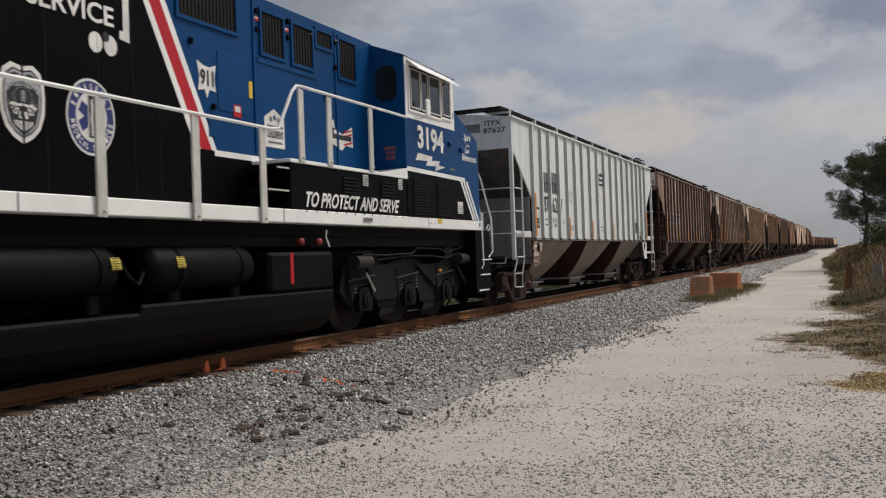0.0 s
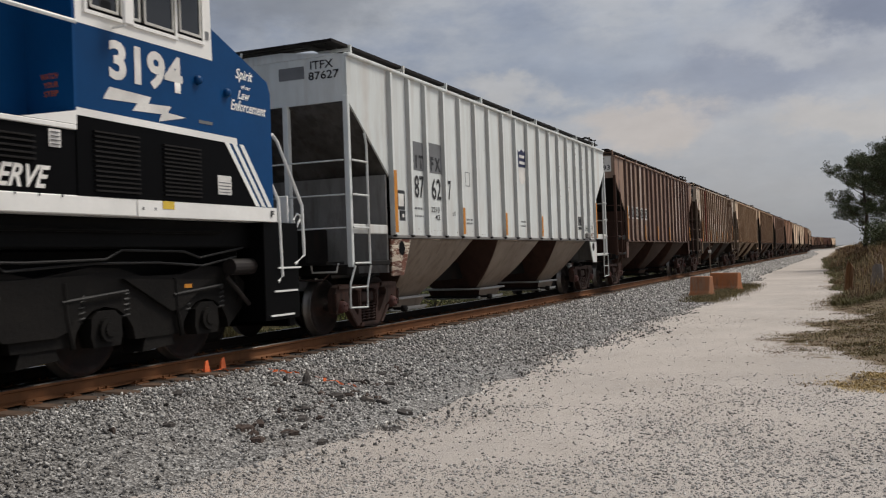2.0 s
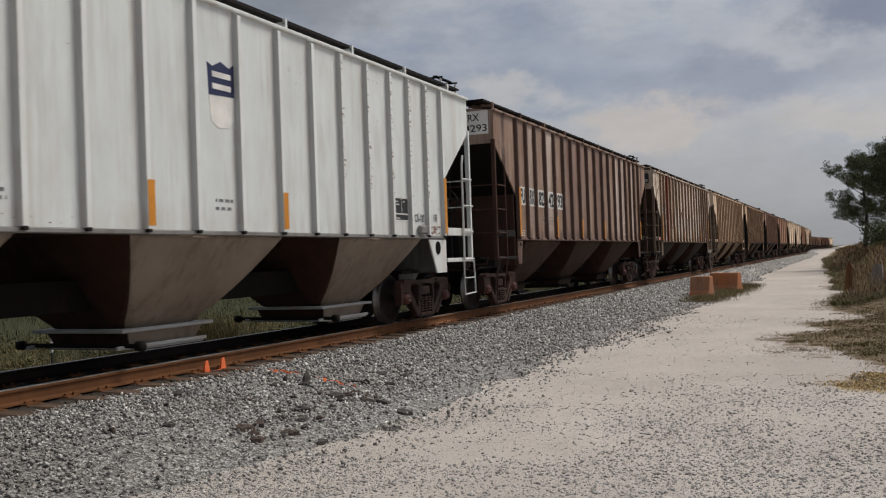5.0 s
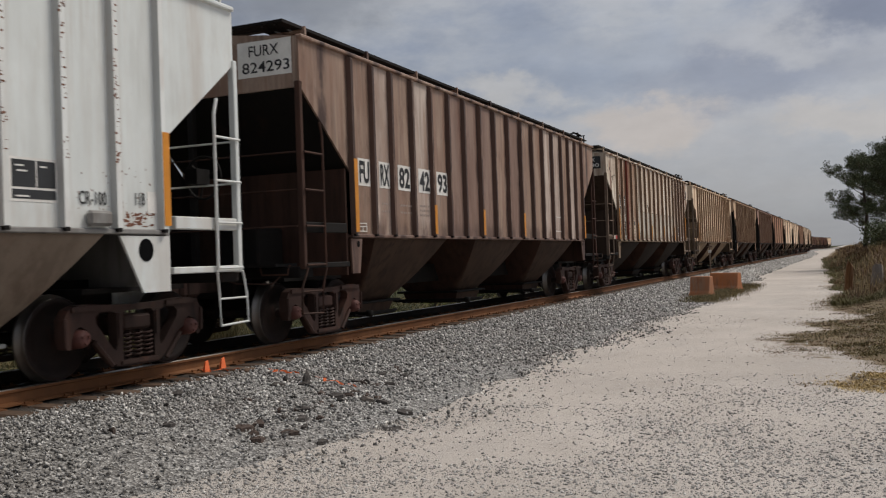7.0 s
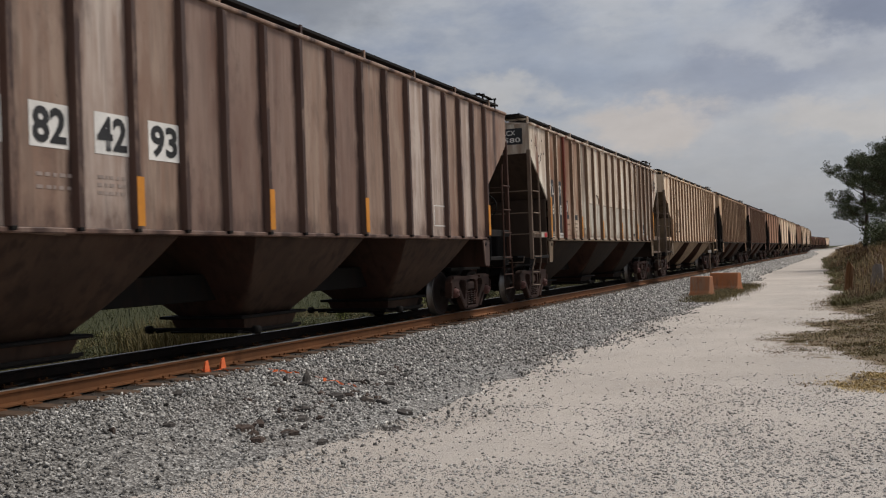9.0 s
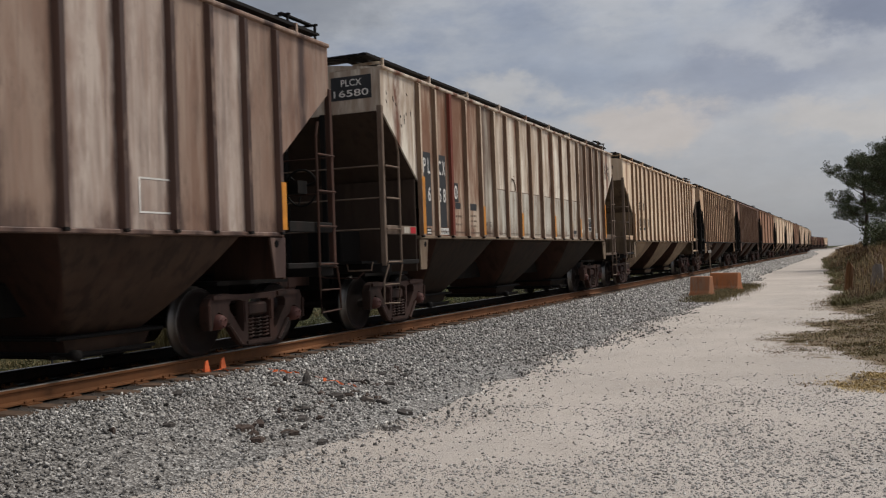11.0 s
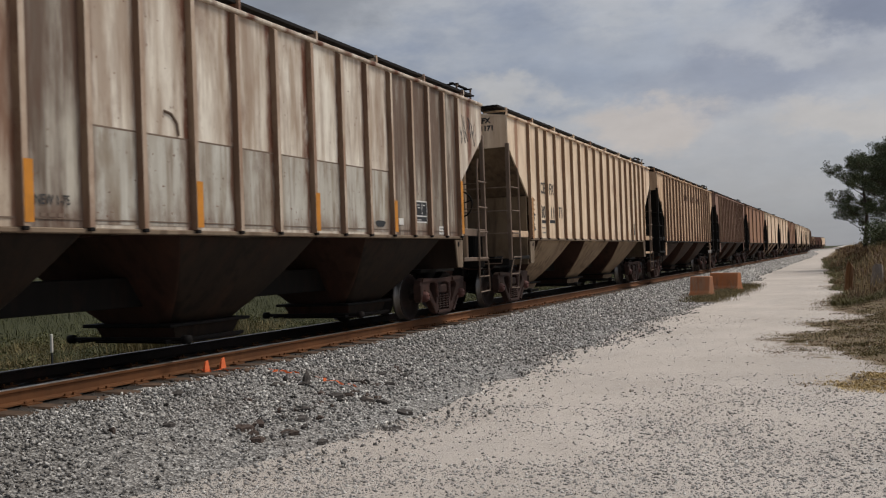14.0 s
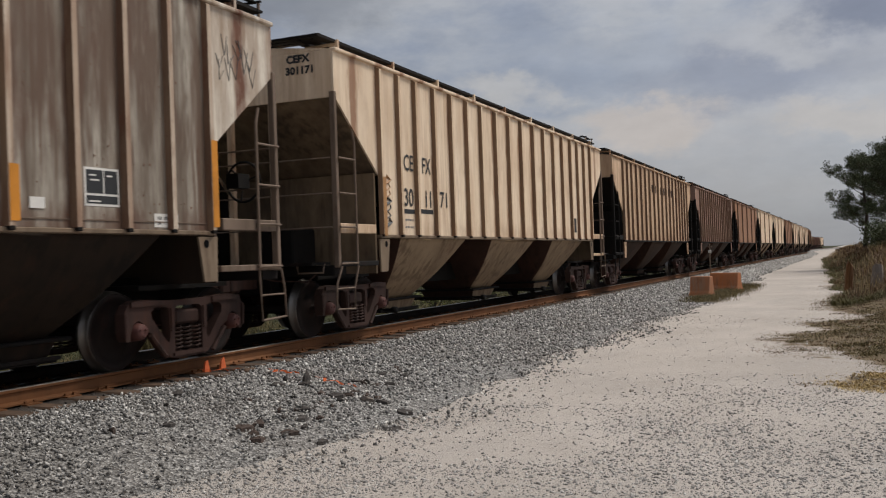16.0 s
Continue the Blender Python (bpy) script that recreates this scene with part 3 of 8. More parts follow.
def ground_material():
    """Pale sand on the road, darker soil and thin turf beside it."""
    m, nt, b = shader("sandy_ground")
    sand = blend(nt, spread(nt, 0.35, lo=0.3, hi=0.7), (0.385, 0.345, 0.308), (0.495, 0.446, 0.403))
    sand = blend(nt, times(nt, spread(nt, 1.7, (0.6, 1.3, 1), 0.48, 0.72), 0.30), sand, (0.33, 0.29, 0.255))
    sand = blend(nt, times(nt, spread(nt, 0.9, (0.5, 1.3, 1), 0.48, 0.68, 8, 0.7, 6), 0.4), sand, (0.34, 0.315, 0.295))
    sand = blend(nt, times(nt, spread(nt, 30, lo=0.56, hi=0.66, detail=5, rough=0.75), 0.4), sand, (0.22, 0.19, 0.17))
    sand = blend(nt, times(nt, spread(nt, 48, lo=0.58, hi=0.68, detail=2, shift=3), 0.5), sand, (0.58, 0.54, 0.50))
    soil = blend(nt, spread(nt, 1.4, lo=0.35, hi=0.65), (0.13, 0.095, 0.06), (0.24, 0.18, 0.12))
    soil = blend(nt, times(nt, spread(nt, 14, lo=0.45, hi=0.65), 0.5), soil, (0.09, 0.075, 0.04))
    at = nt.nodes.new("ShaderNodeAttribute")
    at.attribute_name = "turf"
    edge = nt.nodes.new("ShaderNodeMath")
    edge.operation = "ADD"
    nt.links.new(at.outputs["Fac"], edge.inputs[0])
    nt.links.new(times(nt, spread(nt, 1.6, lo=0.3, hi=0.7, detail=8, rough=0.7), 0.9), edge.inputs[1])
    mr = nt.nodes.new("ShaderNodeMapRange")
    mr.inputs["From Min"].default_value, mr.inputs["From Max"].default_value = 0.85, 1.05
    nt.links.new(edge.outputs[0], mr.inputs["Value"])
    lush = nt.nodes.new("ShaderNodeMapRange")
    lush.inputs["From Min"].default_value, lush.inputs["From Max"].default_value = 1.3, 1.8
    nt.links.new(at.outputs["Fac"], lush.inputs["Value"])
    soil = blend(nt, lush.outputs[0], soil, blend(nt, spread(nt, 3, lo=0.35, hi=0.65, detail=9), (0.02, 0.023, 0.009), (0.052, 0.052, 0.02)))
    nt.links.new(blend(nt, mr.outputs[0], sand, soil), b.inputs["Base Color"])
    b.inputs["Roughness"].default_value = 0.95
    b.inputs["Specular IOR Level"].default_value = 0.15
    relief(nt, b, spread(nt, 18, lo=0.3, hi=0.75, detail=8, rough=0.7), 0.55, 0.022)
    return m


def build_ground():
    xs = [-4000, -1200, -400, -150, -60, -25, -10, -4] + list(np.arange(0, 30, 0.35)) + list(np.arange(30, 80, 1.0)) + list(np.arange(80, 260, 5.0)) + [300, 380, 500, 800, 1500, 4500]
    ys = [-4500, -1500, -500, -200, -90, -50, -32, -24] + list(np.arange(-20, -4, 0.35)) + list(np.arange(-4, 6, 1.0)) + [7, 9, 12, 16, 22, 32, 50, 90, 200, 600, 1500, 4500]
    vs, fs = sheet(xs, ys, ground_z)
    me = solid("ground", vs, fs, ground_material(), True)
    turf = me.attributes.new("turf", "FLOAT", "POINT")
    for i, (x, y, z) in enumerate(vs):
        t = 0.0
        if y > 2.6:
            t = 2.0
        elif y < -3.5:
            t = 1.12 * verge_cover(x, y)
        turf.data[i].value = t
    tagged(new("ground", me), "pale sandy ground with soil and turf beside the road", "ground", kind="structure")


build_ground()

# ballast bed
BED = [(-5.2, -0.80), (-4.5, -0.66), (-3.95, -0.555), (-3.6, -0.50), (-3.1, -0.42), (-2.3, -0.29), (-1.75, -0.22), (-1.3, -0.205), (0, -0.215), (1.3, -0.205), (1.9, -0.24), (2.9, -0.7), (3.4, -1.0)]


def bed_edge(x):
    """Where the stones give way to sand."""
    return np.interp(x, [4, 5, 6, 7.5, 9, 30, 60, 110], [-2.9, -3.2, -3.6, -3.95, -4.2, -3.75, -3.35, -3.1])


def bed_height(x, y):
    """The shoulder's height, its foot drawn in where the bed is narrow."""
    k = 1.75 / (-2.25 - bed_edge(x))
    u = np.where(y < -2.25, -2.25 + (y + 2.25) * k, y)
    return np.interp(u, [p[0] for p in BED], [p[1] for p in BED])


def ballast_material(name="crushed_granite", loose=False, tones=None):
    m, nt, b = shader(name)
    geo = nt.nodes.new("ShaderNodeNewGeometry")
    if loose:
        pick = geo.outputs["Random Per Island"]
    else:
        vo = nt.nodes.new("ShaderNodeTexVoronoi")
        tc = nt.nodes.new("ShaderNodeTexCoord")
        vo.inputs["Scale"].default_value = 42
        nt.links.new(tc.outputs["Object"], vo.inputs["Vector"])
        sep = nt.nodes.new("ShaderNodeSeparateColor")
        nt.links.new(vo.outputs["Color"], sep.inputs[0])
        pick = sep.outputs[0]
    ramp = nt.nodes.new("ShaderNodeValToRGB")
    e = ramp.color_ramp.elements
    # bed darker than loose stones: the shade in their gaps put into colour
    k = 0.92 if loose else 0.62
    e[0].color, e[1].color = (0.075 * k, 0.070 * k, 0.065 * k, 1), (0.88 * k, 0.85 * k, 0.80 * k, 1)
    for p, c in ((0.28, (0.205 * k, 0.195 * k, 0.184 * k)), (0.62, (0.385 * k, 0.37 * k, 0.35 * k)), (0.88, (0.62 * k, 0.60 * k, 0.57 * k))):
        e.new(p).color = (*c, 1)
    for el, c in zip(e, tones or ()):
        el.color = (*c, 1)
    nt.links.new(pick, ramp.inputs[0])
    c = blend(nt, times(nt, spread(nt, 0.9, lo=0.45, hi=0.72, detail=8), 0.35), ramp.outputs[0], (0.22, 0.19, 0.165))
    c = blend(nt, times(nt, spread(nt, 70, lo=0.4, hi=0.7), 0.3), c, (0.14, 0.14, 0.14))
    if tones is None:
        # tint deepens towards the near end with a frayed edge
        near_tone = reach(nt, 0, 7.6, 4.6, 0, spread(nt, 0.8, lo=0.3, hi=0.7, detail=7), 1.6)
        c = blend(nt, times(nt, near_tone, 0.55), c, (0.085, 0.074, 0.062))
    nt.links.new(c, b.inputs["Base Color"])
    b.inputs["Roughness"].default_value = 0.9
    if loose:
        relief(nt, b, spread(nt, 60, lo=0.2, hi=0.8), 0.3, 0.01)
    else:
        relief(nt, b, vo.outputs["Distance"], 1.0, 0.02)
    return m


M["ballast"], M["stones"] = ballast_material(), ballast_material("loose_granite", True)
# dark crib colour holds the shade under the train
M["crib_shade"] = plain("crib_shade_stone", (0.045, 0.036, 0.030), 0.8, 0, 0.5, 30, 0.3)
M["road_grit"] = ballast_material("sand_coloured_grit", True, ((0.23, 0.216, 0.2), (0.32, 0.303, 0.283), (0.38, 0.36, 0.335), (0.47, 0.445, 0.415), (0.66, 0.635, 0.60)))


def build_bed():
    xs = [-40, -20, -8] + list(np.arange(0, 40, 0.25)) + list(np.arange(40, 195, 5)) + list(np.arange(195, 561, 15))
    vs = []
    for x in xs:
        for y, z in BED:
            wob = 0.5 * noise.noise((x * 0.35, 1.0, 5.0)) + 0.25 * noise.noise((x * 1.3, 1.0, 8.0)) if y < -3.7 else 0.0
            if y < -2.25:
                y = -2.25 + (y + 2.25) * (-2.25 - float(bed_edge(x))) / 1.75
            vs.append((x, track_y(x) + y + wob, z + 0.02 * noise.noise((x * 0.9, y * 0.9, 2))))
    n = len(BED)
    fs = [(i * n + j, (i + 1) * n + j, (i + 1) * n + j + 1, i * n + j + 1) for i in range(len(xs) - 1) for j in range(n - 1)]
    tagged(new("ballast_bed", solid("ballast_bed", vs, fs, M["ballast"], True)), "grey crushed stone bed under the railway track", "ballast", kind="structure")


build_bed()


# dark sheet between the rails, put in for the shade beneath the train
def build_crib():
    xs = list(np.arange(-20, 60, 2.0)) + list(np.arange(60, 200, 20.0))
    vs = [(x, y, z) for x in xs for y, z in ((-1.12, -0.215), (-1.0, -0.193), (1.0, -0.193), (1.12, -0.22))]
    fs = [(i * 4 + j, i * 4 + 4 + j, i * 4 + 5 + j, i * 4 + 1 + j) for i in range(len(xs) - 1) for j in range(3)]
    tagged(new("track_dirt", solid("track_dirt", vs, fs, M["crib_shade"])), "dark sheet between the ties, coloured as the shade under the train", "ballast", kind="structure")


build_crib()


def pebbles(name, count, place_at, size, material, label, seed, flat=0.8):
    """Loose stones, each an angular lump of eight faces, joined."""
    rng = np.random.default_rng(seed)
    unit = np.array([(1, 0, 0), (-1, 0, 0), (0, 1, 0), (0, -1, 0), (0, 0, 1), (0, 0, -1)], float)
    tri = np.array([(0, 2, 4), (2, 1, 4), (1, 3, 4), (3, 0, 4), (2, 0, 5), (1, 2, 5), (3, 1, 5), (0, 3, 5)])
    pos = place_at(rng, count)
    r = size(rng, len(pos)) * np.clip(0.85 + 0.03 * (pos[:, 0] - 6), 0.72, 1.6)
    v = unit[None] * rng.uniform(0.55, 1.25, (len(pos), 6, 1)) + rng.normal(0, 0.22, (len(pos), 6, 3))
    v *= r[:, None, None]
    a, b = rng.uniform(0, 6.28, len(pos)), rng.uniform(-0.9, 0.9, len(pos)) * (1 if flat > 0.6 else 0.3)
    ca, sa, cb, sb = np.cos(a)[:, None], np.sin(a)[:, None], np.cos(b)[:, None], np.sin(b)[:, None]
    x, y, z = v[..., 0], v[..., 1], v[..., 2] * flat
    y, z = y * cb - z * sb, y * sb + z * cb
    x, y = x * ca - y * sa, x * sa + y * ca
    v = np.stack([x, y, z], -1) + pos[:, None, :]
    f = tri[None] + 6 * np.arange(len(pos))[:, None, None]
    me = bpy.data.meshes.new(name)
    me.vertices.add(len(pos) * 6)
    me.vertices.foreach_set("co", v.ravel())
    n = len(pos) * 8
    me.loops.add(n * 3)
    me.loops.foreach_set("vertex_index", f.ravel().astype(np.int32))
    me.polygons.add(n)
    me.polygons.foreach_set("loop_start", np.arange(0, n * 3, 3, dtype=np.int32))
    me.update(calc_edges=True)
    me.materials.append(material)
    return tagged(new(name, me), label, "gravel", kind="stuff")


def on_bed(rng, n):
    x = np.where(rng.random(n) < 0.12, rng.uniform(-9, 3.5, n), 3.5 + 52 * rng.random(n) ** 2.1)
    y = -1.25 - 5.4 * rng.random(n)
    fray = np.array([0.45 * noise.noise((a * 0.55, b * 0.7, 6.0)) + 0.2 * noise.noise((a * 1.9, b * 2.2, 9.0)) for a, b in zip(x, y)])
    keep = rng.random(n) < np.clip((y - bed_edge(x) + 1.0 + 1.5 * fray) / np.clip(2.6 - 0.07 * x, 0.8, 2.2), 0.0, 1) ** 2.2
    x, y = x[keep], y[keep]
    z = np.maximum(bed_height(x, y), -0.552) + rng.uniform(-0.016, 0.028, len(x))
    return np.stack([x, y, z], 1)


def on_crib(rng, n):
    x = 3.5 + 40 * rng.random(n) ** 1.6
    y = rng.uniform(-1.3, 1.6, n)
    z = -0.205 + rng.uniform(-0.015, 0.012, n)
    return np.stack([x, y, z], 1)


def on_road(rng, n):
    """Grit: dense close by, thinning out to clean sand some way along the road."""
    x = 3.2 + 22 * rng.random(n) ** 1.9
    y = -3.6 - 6.4 * rng.random(n) ** 1.2
    patchy = np.array([noise.noise((a * 0.45, b * 0.6, 1.5)) + 0.5 * noise.noise((a * 1.6, b * 1.9, 3.5)) for a, b in zip(x, y)])
    keep = rng.random(n) < np.clip(0.70 + 1.1 * patchy, 0.12, 1) * np.clip((14.0 - x) / 5.5, 0.03, 1)
    x, y = x[keep], y[keep]
    stray = np.abs(np.random.default_rng(88).normal(0, 1, (2, len(x))))
    x = x - np.where(x < 4.7, 1.8 * stray[0], 0)
    y = y - np.where(y < -9.3, 1.1 * stray[1], 0)
    back = rng.random((14000, 2))
    x, y = np.concatenate([x, -9 + 12.6 * back[:, 0]]), np.concatenate([y, -3.9 - 9 * back[:, 1] ** 1.3])
    z = np.array([ground_z(a, b) for a, b in zip(x, y)]) + 0.001
    return np.stack([x, y, z], 1)


pebbles("ballast_stones", 170000, on_bed, lambda g, n: 0.010 + 0.022 * g.random(n) ** 1.5, M["stones"], "loose grey crushed stones of the ballast shoulder", 3, 0.8)
pebbles("crib_stones", 9000, on_crib, lambda g, n: g.uniform(0.016, 0.032, n), M["crib_shade"], "grey stones between the wooden ties", 4)
pebbles("road_stones", 260000, on_road, lambda g, n: 0.004 + 0.022 * g.random(n) ** 4.0, M["road_grit"], "small stones scattered over the sandy road", 5, 0.7)


def on_far_bed(rng, n):
    x = 50 + 110 * rng.random(n) ** 1.5
    y = -1.25 - 3.4 * rng.random(n) ** 0.8
    keep = rng.random(n) < np.clip((y - bed_edge(x) + 0.45) / 0.8, 0.0, 1)
    x, y = x[keep], y[keep]
    z = np.maximum(bed_height(x, y), -0.552)
    return np.stack([x, y, z], 1)


pebbles("far_ballast_stones", 30000, on_far_bed, lambda g, n: 0.022 + 0.04 * g.random(n), M["stones"], "grey crushed stones along the far track", 6)

# rails, ties, plates
M["rail"] = weathered("rusty_rail", (0.20, 0.084, 0.034), (0.085, 0.042, 0.021), (0.23, 0.105, 0.045), 0.3, 0.5, 0.75, 15.0)
# far rail: the train's shadow is mixed into this dark colour
M["rail_shadow_grease"] = weathered("shadowed_greasy_rail", (0.030, 0.020, 0.015), (0.013, 0.010, 0.009), (0.06, 0.026, 0.015), 0.4, 0.4, 0.7, 41.0)
M["rail_top"] = plain("worn_rail_head", (0.36, 0.33, 0.30), 0.35, 0.9, 0.2, 12)
M["tie"] = weathered("old_tie_wood", (0.115, 0.075, 0.052), (0.055, 0.04, 0.03), (0.19, 0.10, 0.06), 0.5, 0.5, 0.9, 16.0)
RAIL = [(-0.075, -0.170), (0.075, -0.170), (0.075, -0.155), (0.012, -0.135), (0.012, -0.045), (0.036, -0.035), (0.037, -0.008), (0.028, 0.0),
        (-0.028, 0.0), (-0.037, -0.008), (-0.036, -0.035), (-0.012, -0.045), (-0.012, -0.135), (-0.075, -0.155)]


def build_rail(side):
    xs = [-40, 0, 20, 60, 120, 195] + list(np.arange(205, 561, 10))
    vs = [(x, track_y(x) + side * 0.755 + p, z) for x in xs for p, z in RAIL]
    n = len(RAIL)
    fs = [(i * n + j, (i + 1) * n + j, (i + 1) * n + (j + 1) % n, i * n + (j + 1) % n) for i in range(len(xs) - 1) for j in range(n)]
    fs += [tuple(range(n)), tuple(range((len(xs) - 1) * n, len(xs) * n))[::-1]]
    me = solid("rail", vs, fs, M["rail"] if side < 0 else M["rail_shadow_grease"])
    me.materials.append(M["rail_top"])
    for k, poly in enumerate(me.polygons):
        if k < (len(xs) - 1) * n and k % n in (6, 7, 8):
            poly.material_index = 1
    tagged(new("rail", me), "rust-brown steel rail with a worn head" if side < 0 else "steel rail with a worn head, dark from grease and painted train shadow", "rail", "rails of the track", "structure")


build_rail(-1)
build_rail(1)


def build_ties():
    rng = random.Random(8)
    tie = thing("tie_row", "weathered brown wooden ties under the rails", "railway ties", kind="structure")
    wood = [bake(box(bmesh.new(), -0.115 - 0.01 * k, 0.115, -1.30 - 0.03 * k, 1.30, -0.36, -0.176, 0.02), "tie", M["tie"]) for k in range(3)]
    bm = box(bmesh.new(), -0.10, 0.10, -0.93, -0.60, -0.176, -0.163)
    for x in (-0.06, 0.06):
        for y in (-0.86, -0.66):
            box(bm, x - 0.012, x + 0.012, y - 0.012, y + 0.012, -0.163, -0.135)
    plate = bake(bm, "tie_plate", M["rail"])
    for i in range(130):
        x = 2.0 + 0.51 * i
        t = part("tie", rng.choice(wood), None, tie, at=pose(x + rng.uniform(-0.03, 0.03), rng.uniform(-0.06, 0.06), rng.uniform(-0.008, 0.004), 0, 0, rng.uniform(-1.2, 1.2)))
        if x < 30:
            part("tie_plate", plate, None, t)
            part("tie_plate", plate, None, t, at=pose(0, 0, 0, 0, 0, 180))
    bm = bmesh.new()
    for i in list(range(-60, 0)) + list(range(130, 390)):
        x = 2.0 + 0.51 * i
        box(bm, x - 0.115, x + 0.115, -1.3, 1.3, -0.36, -0.176)
    tagged(part("far_ties", bm, M["tie"], tie), kind="stuff")


build_ties()


# ---- plants ----
def leaf_material(name, dark, light, trans=0.25):
    m, nt, b = shader(name)
    geo = nt.nodes.new("ShaderNodeNewGeometry")
    c = blend(nt, geo.outputs["Random Per Island"], dark, light)
    c = blend(nt, times(nt, spread(nt, 0.8, lo=0.35, hi=0.7), 0.5), c, dark)
    nt.links.new(c, b.inputs["Base Color"])
    b.inputs["Roughness"].default_value = 0.7
    b.inputs["Specular IOR Level"].default_value = 0.25
    return m


M["leaf_tree"] = leaf_material("tree_leaf", (0.032, 0.044, 0.020), (0.11, 0.125, 0.055))
M["leaf_bush"] = leaf_material("bush_leaf", (0.03, 0.042, 0.014), (0.095, 0.11, 0.038))
M["grass_green"] = leaf_material("green_grass", (0.024, 0.028, 0.010), (0.085, 0.088, 0.032))
M["grass_dry"] = leaf_material("dry_grass", (0.05, 0.028, 0.012), (0.20, 0.11, 0.046))
M["grass_mixed"] = leaf_material("verge_grass", (0.062, 0.054, 0.02), (0.22, 0.165, 0.07))
M["weed_brown"] = leaf_material("brown_weed", (0.06, 0.04, 0.022), (0.23, 0.145, 0.08))
M["grass_olive"] = leaf_material("olive_grass", (0.045, 0.046, 0.014), (0.17, 0.145, 0.045))
M["weed_olive"] = leaf_material("olive_weed", (0.05, 0.052, 0.02), (0.15, 0.145, 0.055))
M["leaf_lime"] = leaf_material("lime_leaf", (0.12, 0.14, 0.03), (0.30, 0.31, 0.09))
M["straw"] = leaf_material("straw_blade", (0.34, 0.25, 0.115), (0.60, 0.45, 0.22))
M["scrub_dry"] = leaf_material("dry_scrub", (0.08, 0.05, 0.026), (0.25, 0.155, 0.08))
M["bark"] = weathered("tree_bark", (0.085, 0.07, 0.055), (0.04, 0.034, 0.028), (0.12, 0.10, 0.08), 0.6, 0.4, 0.9, 17.0)


def raw_mesh(name, v, faces_per, f, material):
    me = bpy.data.meshes.new(name)
    me.vertices.add(len(v))
    me.vertices.foreach_set("co", v.ravel())
    k = f.shape[1]
    me.loops.add(f.size)
    me.loops.foreach_set("vertex_index", f.ravel().astype(np.int32))
    me.polygons.add(len(f))
    me.polygons.foreach_set("loop_start", np.arange(0, f.size, k, dtype=np.int32))
    me.update(calc_edges=True)
    me.materials.append(material)
    return me


def blades(name, roots, height, width, material, seed, lean=0.35):
    """Grass: bent blades, each of two quads that narrow to the tip."""
    rng = np.random.default_rng(seed)
    n = len(roots)
    h = height * rng.uniform(0.45, 1.25, n)
    a = rng.uniform(0, 6.28, n)
    d = np.stack([np.cos(a), np.sin(a), np.zeros(n)], 1)
    s = np.stack([-np.sin(a), np.cos(a), np.zeros(n)], 1) * (width * rng.uniform(0.6, 1.3, n))[:, None]
    bend = (h * lean * rng.uniform(0.2, 1.6, n))[:, None]
    up = np.array([0, 0, 1.0])
    mid = roots + d * bend * 0.3 + up * (h * 0.55)[:, None]
    tip = roots + d * bend + up * h[:, None]
    v = np.stack([roots - s, roots + s, mid + s * 0.8, mid - s * 0.8, tip + s * 0.12, tip - s * 0.12], 1).reshape(-1, 3)
    q = np.array([(0, 1, 2, 3), (3, 2, 4, 5)])
    f = (q[None] + 6 * np.arange(n)[:, None, None]).reshape(-1, 4)
    return raw_mesh(name, v, 2, f, material)


def leaves(name, lumps, per, size, material, seed):
    """Foliage: small leaf sprays strewn through overlapping lumps (centre, radii)."""
    rng = np.random.default_rng(seed)
    vs = []
    for c, r in lumps:
        n = int(per * r[0] * r[1] + 12)
        d = rng.normal(size=(n, 3))
        d /= np.linalg.norm(d, axis=1)[:, None]
        p = np.array(c) + d * np.array(r) * (rng.random(n) ** 0.45)[:, None]
        u = rng.normal(size=(n, 3))
        u /= np.linalg.norm(u, axis=1)[:, None]
        w = np.cross(u, rng.normal(size=(n, 3)))
        w /= np.linalg.norm(w, axis=1)[:, None]
        k = size * rng.uniform(0.5, 1.4, n)[:, None]
        vs.append(np.stack([p - u * k, p + w * k * 0.55, p + u * k, p - w * k * 0.55], 1))
    v = np.concatenate(vs).reshape(-1, 3)
    f = np.arange(len(v)).reshape(-1, 4)
    return raw_mesh(name, v, 1, f, material)


